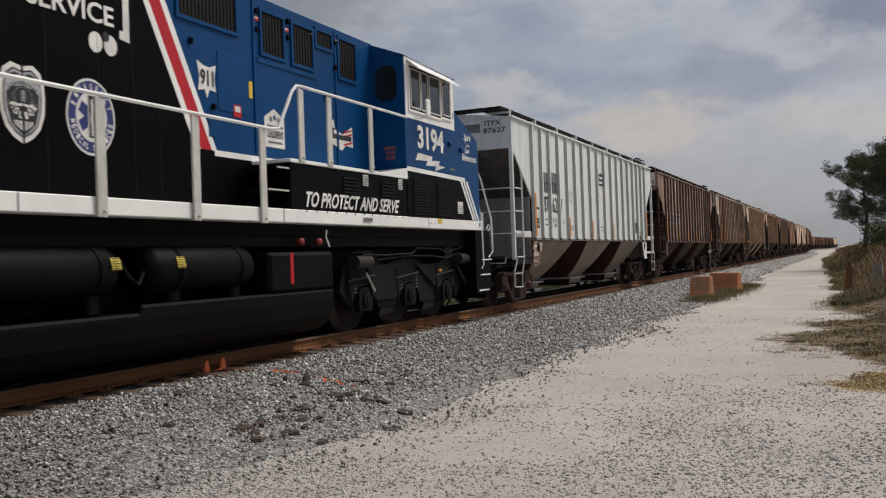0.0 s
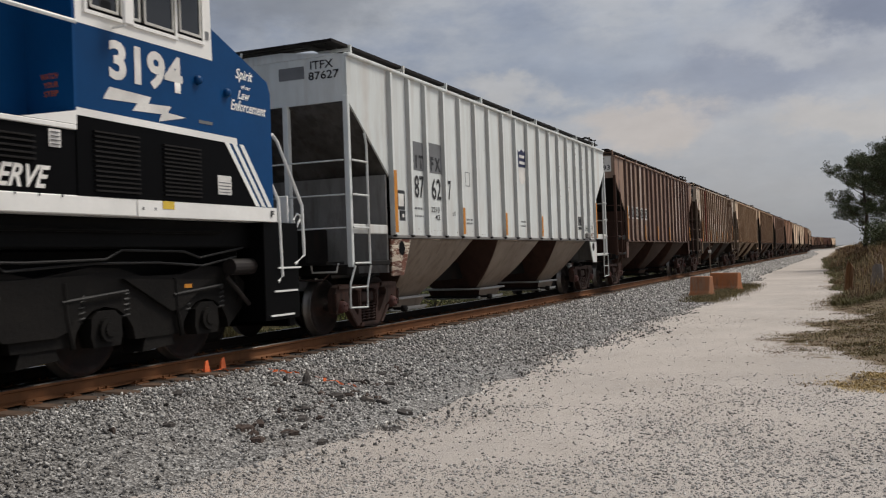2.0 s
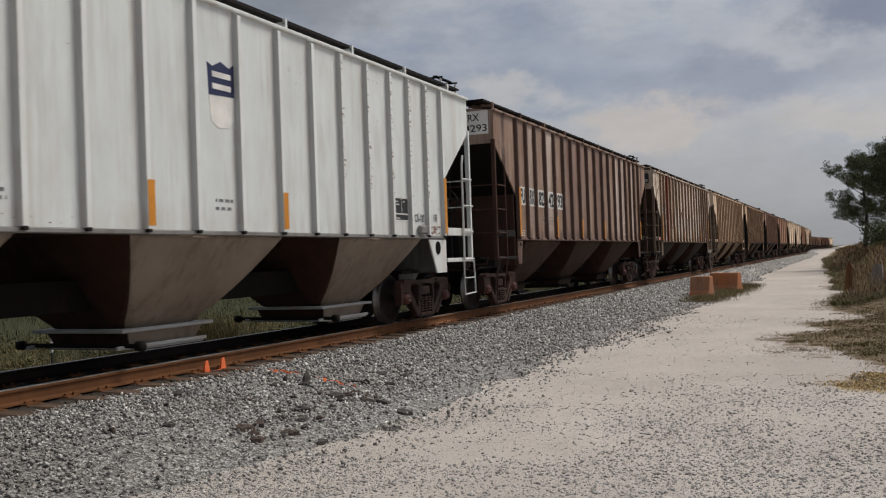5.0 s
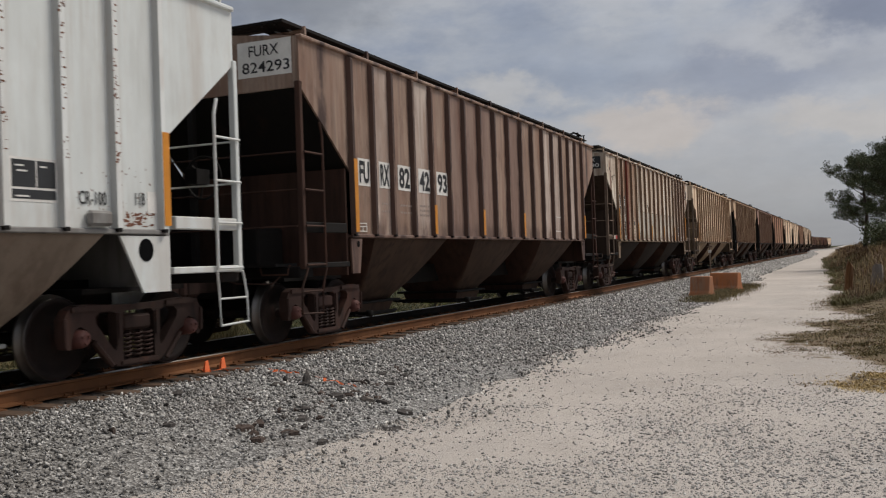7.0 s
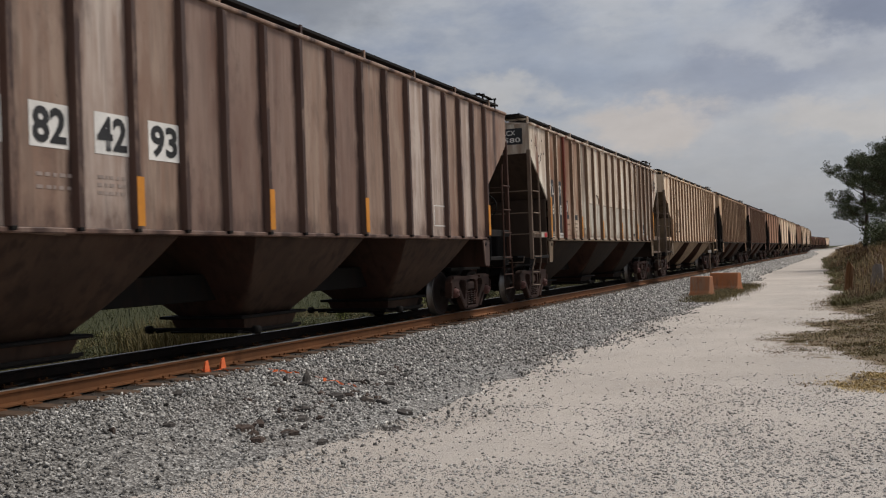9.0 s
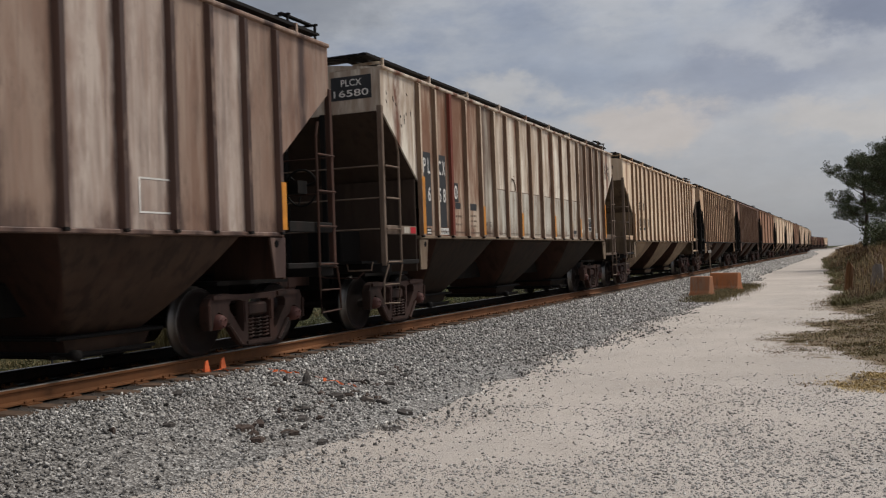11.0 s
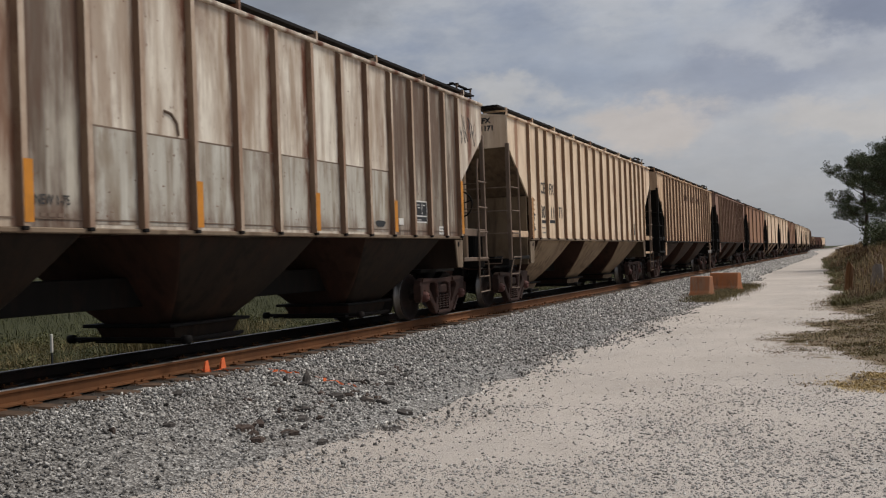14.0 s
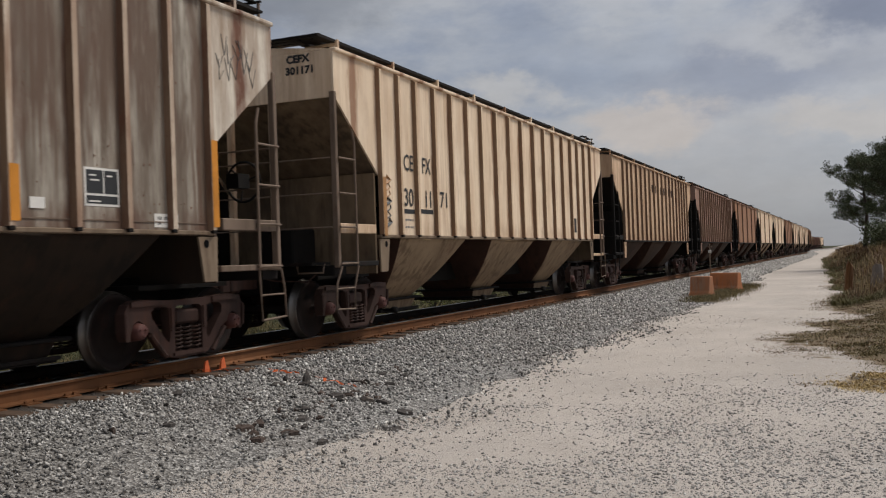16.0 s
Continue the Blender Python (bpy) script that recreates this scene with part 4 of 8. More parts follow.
def tree(x, y, height, spread_, seed, label):
    rng = random.Random(seed)
    z0 = ground_z(x, y) - 0.1
    t = thing("tree", label, "tree", "trees beside the road")
    t.matrix_basis = pose(x, y, z0)
    bm = bmesh.new()
    trunk_top = height * 0.86
    pts = [(0.12 * math.sin(k * 0.9 + seed), 0.1 * math.cos(k * 1.1), trunk_top * k / 7) for k in range(8)]
    for k in range(7):
        ra, rb = 0.21 * height / 9 * (1 - k / 8), 0.21 * height / 9 * (1 - (k + 1) / 8)
        d0, d1 = Vector(pts[k]), Vector(pts[k + 1])
        hull(bm, [d0 + Vector((ra * math.cos(a), ra * math.sin(a), 0)) for a in np.linspace(0, 2 * math.pi, 9)[:-1]],
             [d1 + Vector((rb * math.cos(a), rb * math.sin(a), 0)) for a in np.linspace(0, 2 * math.pi, 9)[:-1]])
    lumps = []
    for k in range(30):
        f = 0.30 + 0.70 * k / 29 + rng.uniform(-0.03, 0.03)
        a = k * 2.4 + rng.uniform(-0.6, 0.6)
        wide = math.sin(math.pi * min(1.0, 0.24 + 0.76 * (f - 0.28) / 0.72)) ** 0.7
        reach_ = spread_ * wide * rng.uniform(0.55, 1.12) + 0.35
        base = Vector((0, 0, f * trunk_top))
        tip = base + Vector((reach_ * math.cos(a), reach_ * math.sin(a), reach_ * rng.uniform(0.10, 0.55)))
        bend = base.lerp(tip, 0.5) + Vector((0, 0, -0.06 * reach_))
        rod(bm, [base, bend, tip], 0.030 * height / 9, 5)
        for j in range(4):
            q = base.lerp(tip, 0.35 + 0.18 * j)
            side = q + Vector((rng.uniform(-0.7, 0.7), rng.uniform(-0.7, 0.7), rng.uniform(0.1, 0.6)))
            rod(bm, [q, side], 0.012, 4)
            for c in range(3):
                r = rng.uniform(0.22, 0.46) * height / 9
                p = q.lerp(side, 0.35 + 0.35 * c) + Vector((rng.uniform(-0.2, 0.2), rng.uniform(-0.2, 0.2), rng.uniform(-0.1, 0.2)))
                lumps.append((tuple(p), (r * 1.1, r * 1.1, r * 0.9)))
    part("trunk", bm, M["bark"], t, "dark forked trunk")
    part("crown", leaves("crown", lumps, 1100, 0.042, M["leaf_tree"], seed), None, t, "open dark green crown with gaps")


def bush(x, y, w, h, seed, mat_key="leaf_bush", label="low green bush", z=None, leaf=0.07):
    rng = random.Random(seed)
    b = thing("bush", label, "bush", "bushes of the verge")
    b.matrix_basis = pose(x, y, ground_z(x, y) if z is None else z)
    bm = bmesh.new()
    lumps = []
    for k in range(9):
        a, r = rng.uniform(0, 6.28), rng.uniform(0, 0.75) * w
        p = Vector((r * math.cos(a), r * math.sin(a), h * rng.uniform(0.35, 0.8)))
        rod(bm, [(0, 0, 0), p * 0.5 + Vector((0, 0, 0.1)), p], 0.02, 4)
        lumps.append((tuple(p), (w * rng.uniform(0.25, 0.45), w * rng.uniform(0.25, 0.45), h * rng.uniform(0.22, 0.38))))
    part("stems", bm, M["bark"], b)
    part("foliage", leaves("foliage", lumps, 420 * (0.07 / leaf) ** 1.4, leaf, M[mat_key], seed), None, b)


def roots_in(rng, n, xr, yr, rule, bias=1.0):
    x = xr[0] + (xr[1] - xr[0]) * rng.random(n) ** bias
    y = rng.uniform(*yr, n)
    keep = np.array([rule(a, b) for a, b in zip(x, y)])
    x, y = x[keep], y[keep]
    return np.stack([x, y, [ground_z(a, b) - 0.01 for a, b in zip(x, y)]], 1)


def build_plants():
    rng = np.random.default_rng(21)

    r0 = np.random.default_rng(77)
    for key, name, lab, count, xr, yr, tall, seed in (
            ("grass_mixed", "verge_grass", "short olive grass in tufts on the sandy verge", 2400, (14.2, 42), (-14.5, -7.2), 0.05, 1),
            ("weed_brown", "verge_weeds", "low brown weeds and dead stems on the verge", 2600, (14.2, 42), (-14.5, -7.2), 0.035, 2),
            ("straw", "straw_grass", "flattened straw-coloured grass beside the road", 420, (11.6, 14.5), (-14, -8.2), 0.035, 3)):
        roots = []
        for k in range(count):
            x, y = xr[0] + (xr[1] - xr[0]) * r0.random() ** 1.35, r0.uniform(*yr)
            c = verge_cover(x, y)
            if r0.random() > c or noise.noise((x * 0.55, y * 0.9, 3.0 * seed)) < -0.12 and name != "straw_grass":
                continue
            q = r0.normal(0, 0.12 + 0.16 * r0.random(), (40, 2))
            roots.append(np.stack([x + q[:, 0], y + q[:, 1], np.full(40, ground_z(x, y) - 0.01)], 1))
        tagged(new(name, blades(name, np.concatenate(roots), tall, 0.0045, M[key], seed, 2.0)), lab, "grass", kind="stuff")
    lumps = []
    for k in range(900):
        x, y = 11.5 + 32 * r0.random() ** 1.2, r0.uniform(-14, -7.3)
        if r0.random() < verge_cover(x, y) + 0.04:
            lumps.append(((x, y, ground_z(x, y) + 0.008), (0.22, 0.18, 0.012)))
    mats = [((x, y, ground_z(x, y) + 0.012), (0.3, 0.22, 0.02)) for x, y in ((r0.uniform(11.7, 14.4), r0.uniform(-13, -8.3)) for k in range(160)) if verge_cover(x, y) > 0.35]
    tagged(new("straw_mat", leaves("straw_mat", mats, 900, 0.022, M["straw"], 10)), "matted straw beside the sandy road", "litter", kind="stuff")
    mats = [((x, y, ground_z(x, y) + 0.012), (0.3, 0.22, 0.025)) for x, y in ((r0.uniform(14.4, 32), r0.uniform(-14, -7.5)) for k in range(900)) if verge_cover(x, y) > 0.5 and noise.noise((x * 0.5, y, 4.0)) > 0.0]
    tagged(new("weed_mat", leaves("weed_mat", mats, 600, 0.022, M["grass_mixed"], 11)), "low olive weeds spreading over the verge", "weeds", kind="stuff")
    tagged(new("leaf_litter", leaves("leaf_litter", lumps, 700, 0.016, M["scrub_dry"], 9)), "dry brown leaf litter on the verge", "litter", kind="stuff")

    def on_bank(a, b):
        return verge_edge(a) - b > 0.25 + 0.6 * noise.noise((a * 0.45, b * 0.6, 2.0))

    def browner(a, b):
        return noise.noise((a * 0.22, b * 0.5, 12.0)) + 0.35 * (verge_edge(a) - b) - 0.45 + 0.4 * noise.noise((a * 0.9, b * 1.2, 13.0))

    far = roots_in(rng, 230000, (29, 135), (-17, -4.4), on_bank, 1.5)
    tint = np.array([browner(a, b) for a, b, c in far])
    mix_ = rng.normal(0, 0.25, len(far))
    for name, key, rows_, tall, lab, seed in (("dry_grass", "grass_dry", far[tint + mix_ > 0.18], 0.30, "tall dry red-brown grass on the bank", 2),
                                              ("bank_grass", "grass_olive", far[tint + mix_ <= 0.18], 0.19, "olive grass along the foot of the bank", 5)):
        tagged(new(name, blades(name, rows_, tall, 0.006, M[key], seed, 1.0)), lab, "grass", kind="stuff")
    heads = far[(tint > 0.2) & (rng.random(len(far)) < 0.05)]
    tagged(new("seed_heads", blades("seed_heads", heads, 0.62, 0.006, M["straw"], 8, 0.35)), "pale seed stalks standing above the dry grass", "grass", kind="stuff")
    field = roots_in(rng, 110000, (4, 95), (2.9, 13), lambda a, b: noise.noise((a * 0.6, b * 0.6, 6.0)) > -0.35, 1.7)
    sere = np.array([noise.noise((a * 0.30, b * 0.7, 16.0)) + 0.5 * noise.noise((a * 1.1, b * 1.6, 17.0)) for a, b, c in field]) > 0.08
    tagged(new("field_grass", blades("field_grass", field[~sere], 0.17, 0.005, M["grass_green"], 3, 0.9)), "low green grass beyond the track", "grass", kind="stuff")
    tagged(new("sere_grass", blades("sere_grass", field[sere], 0.27, 0.005, M["grass_mixed"], 18, 0.9)), "taller half-dry grass in patches beyond the track", "grass", kind="stuff")
    stand = np.random.default_rng(91).normal(0, 1, (3800, 2)) * (0.75, 0.45) + (16.9, 5.2)
    stand = np.array([(a, b, ground_z(a, b) - 0.01) for a, b in stand])
    tagged(new("tall_grass", blades("tall_grass", stand, 0.85, 0.008, M["grass_mixed"], 19, 0.4)), "stand of tall olive grass beyond the track", "grass", kind="stuff")
    weeds = []
    for k in range(900):
        x, y = 5 + 75 * r0.random() ** 1.5, 3.6 + 9 * r0.random()
        if noise.noise((x * 0.35, y * 0.5, 14.0)) > 0.02:
            h = r0.uniform(0.08, 0.30)
            weeds.append(((x, y, ground_z(x, y) + h * 0.8), (r0.uniform(0.2, 0.45), r0.uniform(0.2, 0.45), h)))
    tagged(new("field_weeds", leaves("field_weeds", weeds, 900, 0.032, M["weed_olive"], 15)), "tangled olive weeds beyond the track", "weeds", kind="stuff")
    wide = roots_in(rng, 90000, (4, 220), (12, 50), lambda a, b: True, 1.1)
    tagged(new("meadow_grass", blades("meadow_grass", wide, 0.32, 0.009, M["grass_green"], 4, 1.0)), "green meadow grass far behind the track", "grass", kind="stuff")
    tree(72, -9.85, 7.5, 2.75, 1, "slender oak with an open dark crown")
    tree(66, -11.75, 8.2, 2.3, 2, "dense dark green roadside tree")
    tree(82, -12.6, 9.3, 2.9, 3, "dense dark green roadside tree")
    r = random.Random(5)
    for k in range(12):
        x = 46 + 7.5 * k + r.uniform(-1.5, 1.5)
        bush(x, verge_edge(x) - r.uniform(2.0, 4.2), r.uniform(0.6, 1.1), r.uniform(0.4, 0.75), 40 + k, "scrub_dry", "dry brown scrub on the bank", None, 0.035)
    for k in range(9):
        x = 58 + 2.6 * k
        bush(x, -10.9 - 0.12 * k + r.uniform(-0.5, 0.5), r.uniform(1.5, 2.2), r.uniform(1.5, 2.3), 140 + k, "leaf_tree", "dark dense thicket under the trees")
    for x, y, w, h, key, lab in ((16.9, 5.2, 0.62, 1.05, "weed_olive", "tall rounded clump of pale olive weeds"), (18.1, 5.0, 0.35, 0.75, "weed_olive", "upright clump of pale olive weeds"),
                                 (23.9, 5.1, 0.42, 1.15, "leaf_lime", "yellow-green bush beyond the track"), (24.8, 4.9, 0.3, 0.6, "weed_olive", "low olive bush beyond the track"),
                                 (13.2, 7.6, 0.9, 0.8, "leaf_bush", "dark green bush beyond the track"), (33.0, 6.2, 0.8, 0.9, "leaf_lime", "yellow-green bush beyond the track"),
                                 (41.0, 7.0, 1.0, 1.0, "leaf_bush", "dark green bush beyond the track"), (54.0, 7.5, 1.2, 1.1, "leaf_bush", "dark green bush beyond the track")):
        bush(x, y, w, h, int(x * 7), key, lab, None, 0.030)


build_plants()

# ---- rolling stock ----
MOVERS, AXLES = [], []
TURN = pose(0, 0, 0, 0, 0, 180)
SHARED = {}


def shared(key, make):
    """One mesh for all alike pieces."""
    if key not in SHARED:
        SHARED[key] = make()
    return SHARED[key]


def wheelset_mesh(r=0.457, name="wheelset"):
    bm = bmesh.new()
    for s in (-1, 1):
        prof = [(0.66, 0.02), (0.66, r * 0.90), (0.665, r + 0.028), (0.695, r + 0.026), (0.70, r + 0.002), (0.79, r - 0.006), (0.80, r - 0.012),
                (0.80, r - 0.075), (0.765, r - 0.10), (0.745, r * 0.45), (0.80, r * 0.30), (0.81, r * 0.18), (0.81, 0.02)]
        lathe(bm, [(s * h, q) for h, q in prof], (0, 0, 0), "y", 36, [0, 0, 1, 1, 1, 1, 0, 0, 0, 0, 0, 0])
    lathe(bm, [(-1.02, 0.02), (-1.02, 0.075), (1.02, 0.075), (1.02, 0.02)], (0, 0, 0), "y", 12)
    for s in (-1, 1):
        lathe(bm, [(s * 0.98, 0.10), (s * 1.13, 0.10), (s * 1.15, 0.085), (s * 1.17, 0.03)], (0, 0, 0), "y", 14)
        for k in range(3):
            a = k * 2.094
            box(bm, 0.055 * math.cos(a) - 0.015, 0.055 * math.cos(a) + 0.015, min(s * 1.15, s * 1.19), max(s * 1.15, s * 1.19), 0.055 * math.sin(a) - 0.015, 0.055 * math.sin(a) + 0.015)
    return bake(bm, name, M["wheel_face"], M["wheel_steel"])


def frame_plate(bm, y0, y1):
    """One cast side frame: round shoulders over the bearings, slanting legs, a deep spring seat and open windows."""
    half = [(0.0, 0.79), (0.40, 0.795), (0.75, 0.82), (0.93, 0.815), (1.05, 0.77), (1.12, 0.67), (1.125, 0.48), (1.085, 0.36),
            (1.03, 0.35), (1.01, 0.45), (0.965, 0.55), (0.889, 0.585), (0.815, 0.55), (0.775, 0.46), (0.74, 0.45), (0.64, 0.40), (0.46, 0.19), (0.36, 0.115), (0.28, 0.09), (0.0, 0.085)]
    outer = half + [(-x, z) for x, z in half[-2:0:-1]]
    win = [(0.355, 0.70), (0.345, 0.34), (0.37, 0.285), (0.42, 0.32), (0.58, 0.51), (0.655, 0.59), (0.67, 0.67), (0.61, 0.72), (0.44, 0.725)]
    mid = [(-0.26, 0.165), (0.26, 0.165), (0.26, 0.68), (0.21, 0.72), (-0.21, 0.72), (-0.26, 0.68)]
    holed(bm, outer, [win, [(-x, z) for x, z in win[::-1]], mid], y0, y1)
    # raised rims and wear plates
    box(bm, -0.30, 0.30, y0 - 0.025, y0, 0.115, 0.155)
    for s in (-1, 1):
        box(bm, min(s * 0.275, s * 0.335), max(s * 0.275, s * 0.335), y0 - 0.018, y0, 0.42, 0.70)
        box(bm, min(s * 0.45, s * 1.02), max(s * 0.45, s * 1.02), y0 - 0.03, y0, 0.745, 0.80)
        rod(bm, [(s * 0.70, y0 - 0.012, 0.40), (s * 0.44, y0 - 0.012, 0.12)], 0.03, 6)
        rod(bm, [(s * 1.11, y0 - 0.01, 0.68), (s * 1.10, y0 - 0.01, 0.40)], 0.025, 6)
    return bm


def spring():
    pts = [(0.07 * math.cos(a), -1.07 + 0.07 * math.sin(a), 0.175 + 0.31 * a / 40.8) for a in np.linspace(0, 40.8, 70)]
    return bake(rod(bmesh.new(), pts, 0.014, 5), "spring", M["truck_iron"])


def bearing_cap():
    bm = lathe(bmesh.new(), [(-1.20, 0.02), (-1.20, 0.075), (-1.185, 0.085), (-1.15, 0.10), (-1.02, 0.115)], (0, 0, 0.457), "y", 16)
    for k in range(3):
        a = 0.5 + k * 2.094
        lathe(bm, [(-1.215, 0.008), (-1.215, 0.018), (-1.195, 0.018)], (0.05 * math.cos(a), 0, 0.457 + 0.05 * math.sin(a)), "y", 6)
    return bake(bm, "bearing_cap", M["bearing_red"])


def bolster():
    bm = bmesh.new()
    box(bm, -0.23, 0.23, -1.12, 1.12, 0.49, 0.67, 0.03)
    box(bm, -0.24, 0.24, -0.75, 0.75, 0.46, 0.70, 0.03)
    for s in (-1, 1):
        rod(bm, [(s * 0.5, -0.75, 0.42), (s * 0.5, 0.75, 0.42)], 0.05)
        for y in (-0.74, 0.74):
            box(bm, s * 0.46 - 0.05, s * 0.46 + 0.05, y - 0.05, y + 0.05, 0.30, 0.60)
    return bake(bm, "truck", M["truck_iron"])


def truck(parent, x, spin):
    t = part("truck", shared("bolster", bolster), None, parent, "rusty three-piece freight truck", pose(x, 0, 0))
    for s, turn in ((-1, None), (1, TURN)):
        part("side_frame", shared("side_frame", lambda: bake(frame_plate(bmesh.new(), -1.13, -1.00), "side_frame", M["truck_iron"])), None, t, at=turn)
        for x_ in (-0.889, 0.889):
            part("bearing_cap", shared("bearing_cap", bearing_cap), None, t, "reddish bearing end cap", (turn or Matrix()) @ pose(x_, 0, 0))
        for x_ in (-0.175, 0.0, 0.175):
            part("spring", shared("spring", spring), None, t, at=(turn or Matrix()) @ pose(x_, 0, 0))
    for s in (-1, 1):
        w = part("wheelset", shared("wheelset", wheelset_mesh), None, t, "steel wheels with polished treads", pose(s * 0.889, 0, 0.457))
        if spin:
            AXLES.append((w, s * 0.889, 0.457, 0.457))
    return t


REAR = pose(0.13, 0, 0, 0, 0, 180)
RIBS = [-6.83, -6.12, -5.43, -4.60, -3.78, -2.95, -2.15, -1.26, -0.39, 0.50, 1.42, 2.28, 3.12, 3.96, 4.78, 5.50, 6.22, 6.94]
N_RIB = len(RIBS)
Y_SIDE, Z_SILL, Z_EAVE, X_END = 1.55, 1.62, 4.42, 8.25


BAYS = (-4.45, 0.08, 4.64)
ROLL = [(1.500, 1.6), (1.409, 1.46), (1.316, 1.32), (1.212, 1.17), (1.110, 1.03), (1.010, 0.9), (0.911, 0.78), (0.813, 0.67), (0.720, 0.575), (0.620, 0.45)]


def rolled_bay(c):
    """A discharge bay: side sheets that roll inwards, sharp corners above that round off below."""
    bm = bmesh.new()
    rings = []
    for y, z in ROLL:
        f = (z - 0.45) / 1.15
        h, r = 0.70 + 0.83 * f, 0.012 + 0.22 * max(0.0, 1 - f) ** 3
        ring_ = []
        for sx, sy, a0 in ((1, 1, 0), (-1, 1, 90), (-1, -1, 180), (1, -1, 270)):
            for k in range(5):
                a = radians(a0 + 22.5 * k)
                ring_.append(bm.verts.new((c + sx * (h - r) + r * math.cos(a), sy * (y - min(r, y * 0.5)) + min(r, y * 0.5) * math.sin(a), z)))
        rings.append(ring_)
    n = len(rings[0])
    fs = [bm.faces.new(rings[0]), bm.faces.new(rings[-1][::-1])]
    for a, b in zip(rings, rings[1:]):
        for k in range(n):
            fs.append(bm.faces.new((a[k], b[k], b[(k + 1) % n], a[(k + 1) % n])))
    bmesh.ops.recalc_face_normals(bm, faces=fs)
    bm.normal_update()
    # end faces take the darker brown: rust with their shade in the colour
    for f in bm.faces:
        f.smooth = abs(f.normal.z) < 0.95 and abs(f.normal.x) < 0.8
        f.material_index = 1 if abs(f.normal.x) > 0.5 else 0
    return bm


def hopper(cfg):
    """A three-bay covered hopper, its origin on the rail under its middle."""
    car = thing("covered_hopper_car", cfg["label"], "freight car", "covered hopper cars of the train")
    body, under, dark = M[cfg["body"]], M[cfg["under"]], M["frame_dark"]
    trim = M[cfg.get("trim", cfg["body"])]
    key = cfg["body"]
    near = cfg["detail"]
    sides = ((0, None), (1, TURN))

    def panel(sheet_mat, wide):
        bm = box(bmesh.new(), 0.0, wide - 0.004, -Y_SIDE, -Y_SIDE + 0.03, Z_SILL, Z_EAVE)
        return bake(bm, "side_panel", sheet_mat)

    def rib():
        bm = bmesh.new()
        hull(bm, [(-0.055, -Y_SIDE, Z_SILL), (0.055, -Y_SIDE, Z_SILL), (0.035, -Y_SIDE - 0.075, Z_SILL), (-0.035, -Y_SIDE - 0.075, Z_SILL)],
             [(-0.055, -Y_SIDE, Z_EAVE), (0.055, -Y_SIDE, Z_EAVE), (0.035, -Y_SIDE - 0.075, Z_EAVE - 0.04), (-0.035, -Y_SIDE - 0.075, Z_EAVE - 0.04)])
        bm.normal_update()
        # rib sides get the flank colour: painted shade, but rust on stained cars
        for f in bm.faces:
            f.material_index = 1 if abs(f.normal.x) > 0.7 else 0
        return bake(bm, "rib", M[cfg.get("rib", key)], M[cfg.get("flank", "brown_flank_shade")])

    # small dark blocks drawn for the shadow dots under the ribs
    def clip():
        return bake(box(bmesh.new(), -0.036, 0.036, -Y_SIDE - 0.08, -Y_SIDE + 0.02, Z_SILL - 0.036, Z_SILL + 0.008, 0.008), "rib_foot", dark)

    for s, turn in sides:
        base = turn or Matrix()
        if near:
            for i in range(N_RIB):
                x = RIBS[i]
                if i < N_RIB - 1:
                    k = cfg.get("sheets", {}).get(i, key) if s == 0 else key
                    part("side_panel", shared(k + "panel%d" % i, lambda: panel(M[k], RIBS[i + 1] - RIBS[i])), None, car, at=base @ pose(x, 0, 0))
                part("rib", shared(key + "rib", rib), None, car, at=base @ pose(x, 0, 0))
                if s == 0:
                    part("rib_foot", shared(key + "clip", clip), None, car, at=base @ pose(x, 0, 0))
        else:
            bm = box(bmesh.new(), RIBS[0], RIBS[-1], -Y_SIDE, -Y_SIDE + 0.03, Z_SILL, Z_EAVE)
            part("side_sheet", bm, body, car, at=turn)
            for i in range(0, N_RIB, cfg.get("every", 1)):
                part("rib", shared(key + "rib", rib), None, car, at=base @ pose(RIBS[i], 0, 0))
        for e in (-1, 1):
            xg, xe = (6.835, X_END) if (e < 0) == (s == 0) else (6.945, X_END + 0.13)
            bm = slab(bmesh.new(), [(e * xg, Z_EAVE), (e * xe, Z_EAVE), (e * xe, 3.74), (e * xg, 2.58)], -Y_SIDE, -Y_SIDE + 0.03)
            part("end_gusset", bm, body, car, at=turn)
        bm = box(bmesh.new(), -6.88, 7.0, -Y_SIDE - 0.035, -Y_SIDE + 0.10, Z_SILL - 0.058, Z_SILL - 0.003, 0.01)
        part("side_sill", bm, M[cfg.get("sill", "frame_dark")], car, at=turn)
        bm = box(bmesh.new(), -X_END - (0.13 if s else 0.0), X_END + (0.0 if s else 0.13), -Y_SIDE - 0.05, -Y_SIDE + 0.06, Z_EAVE, Z_EAVE + 0.06, 0.015)
        part("top_chord", bm, body, car, at=turn)
        # running board on brackets along the roof's edge
        bm = bmesh.new()
        for k in range(3):
            box(bm, -X_END - 0.1, X_END + 0.1, -1.36 + k * 0.22, -1.20 + k * 0.22, 4.655, 4.70)
        for k in range(42):
            x = -X_END + 0.2 + k * (2 * X_END - 0.4) / 41
            box(bm, x - 0.02, x + 0.02, -1.36, -0.76, 4.66, 4.695)
        part("running_board", bm, dark, car, "dark steel grating walkway", at=turn)
        for k in range(9):
            x = -7.8 + k * 1.95
            bm = box(bmesh.new(), x - 0.025, x + 0.025, -1.40, -1.36, Z_EAVE + 0.05, 4.70)
            box(bm, x - 0.025, x + 0.025, -1.39, -0.8, 4.61, 4.652)
            part("bracket", bm, body, car, at=turn)

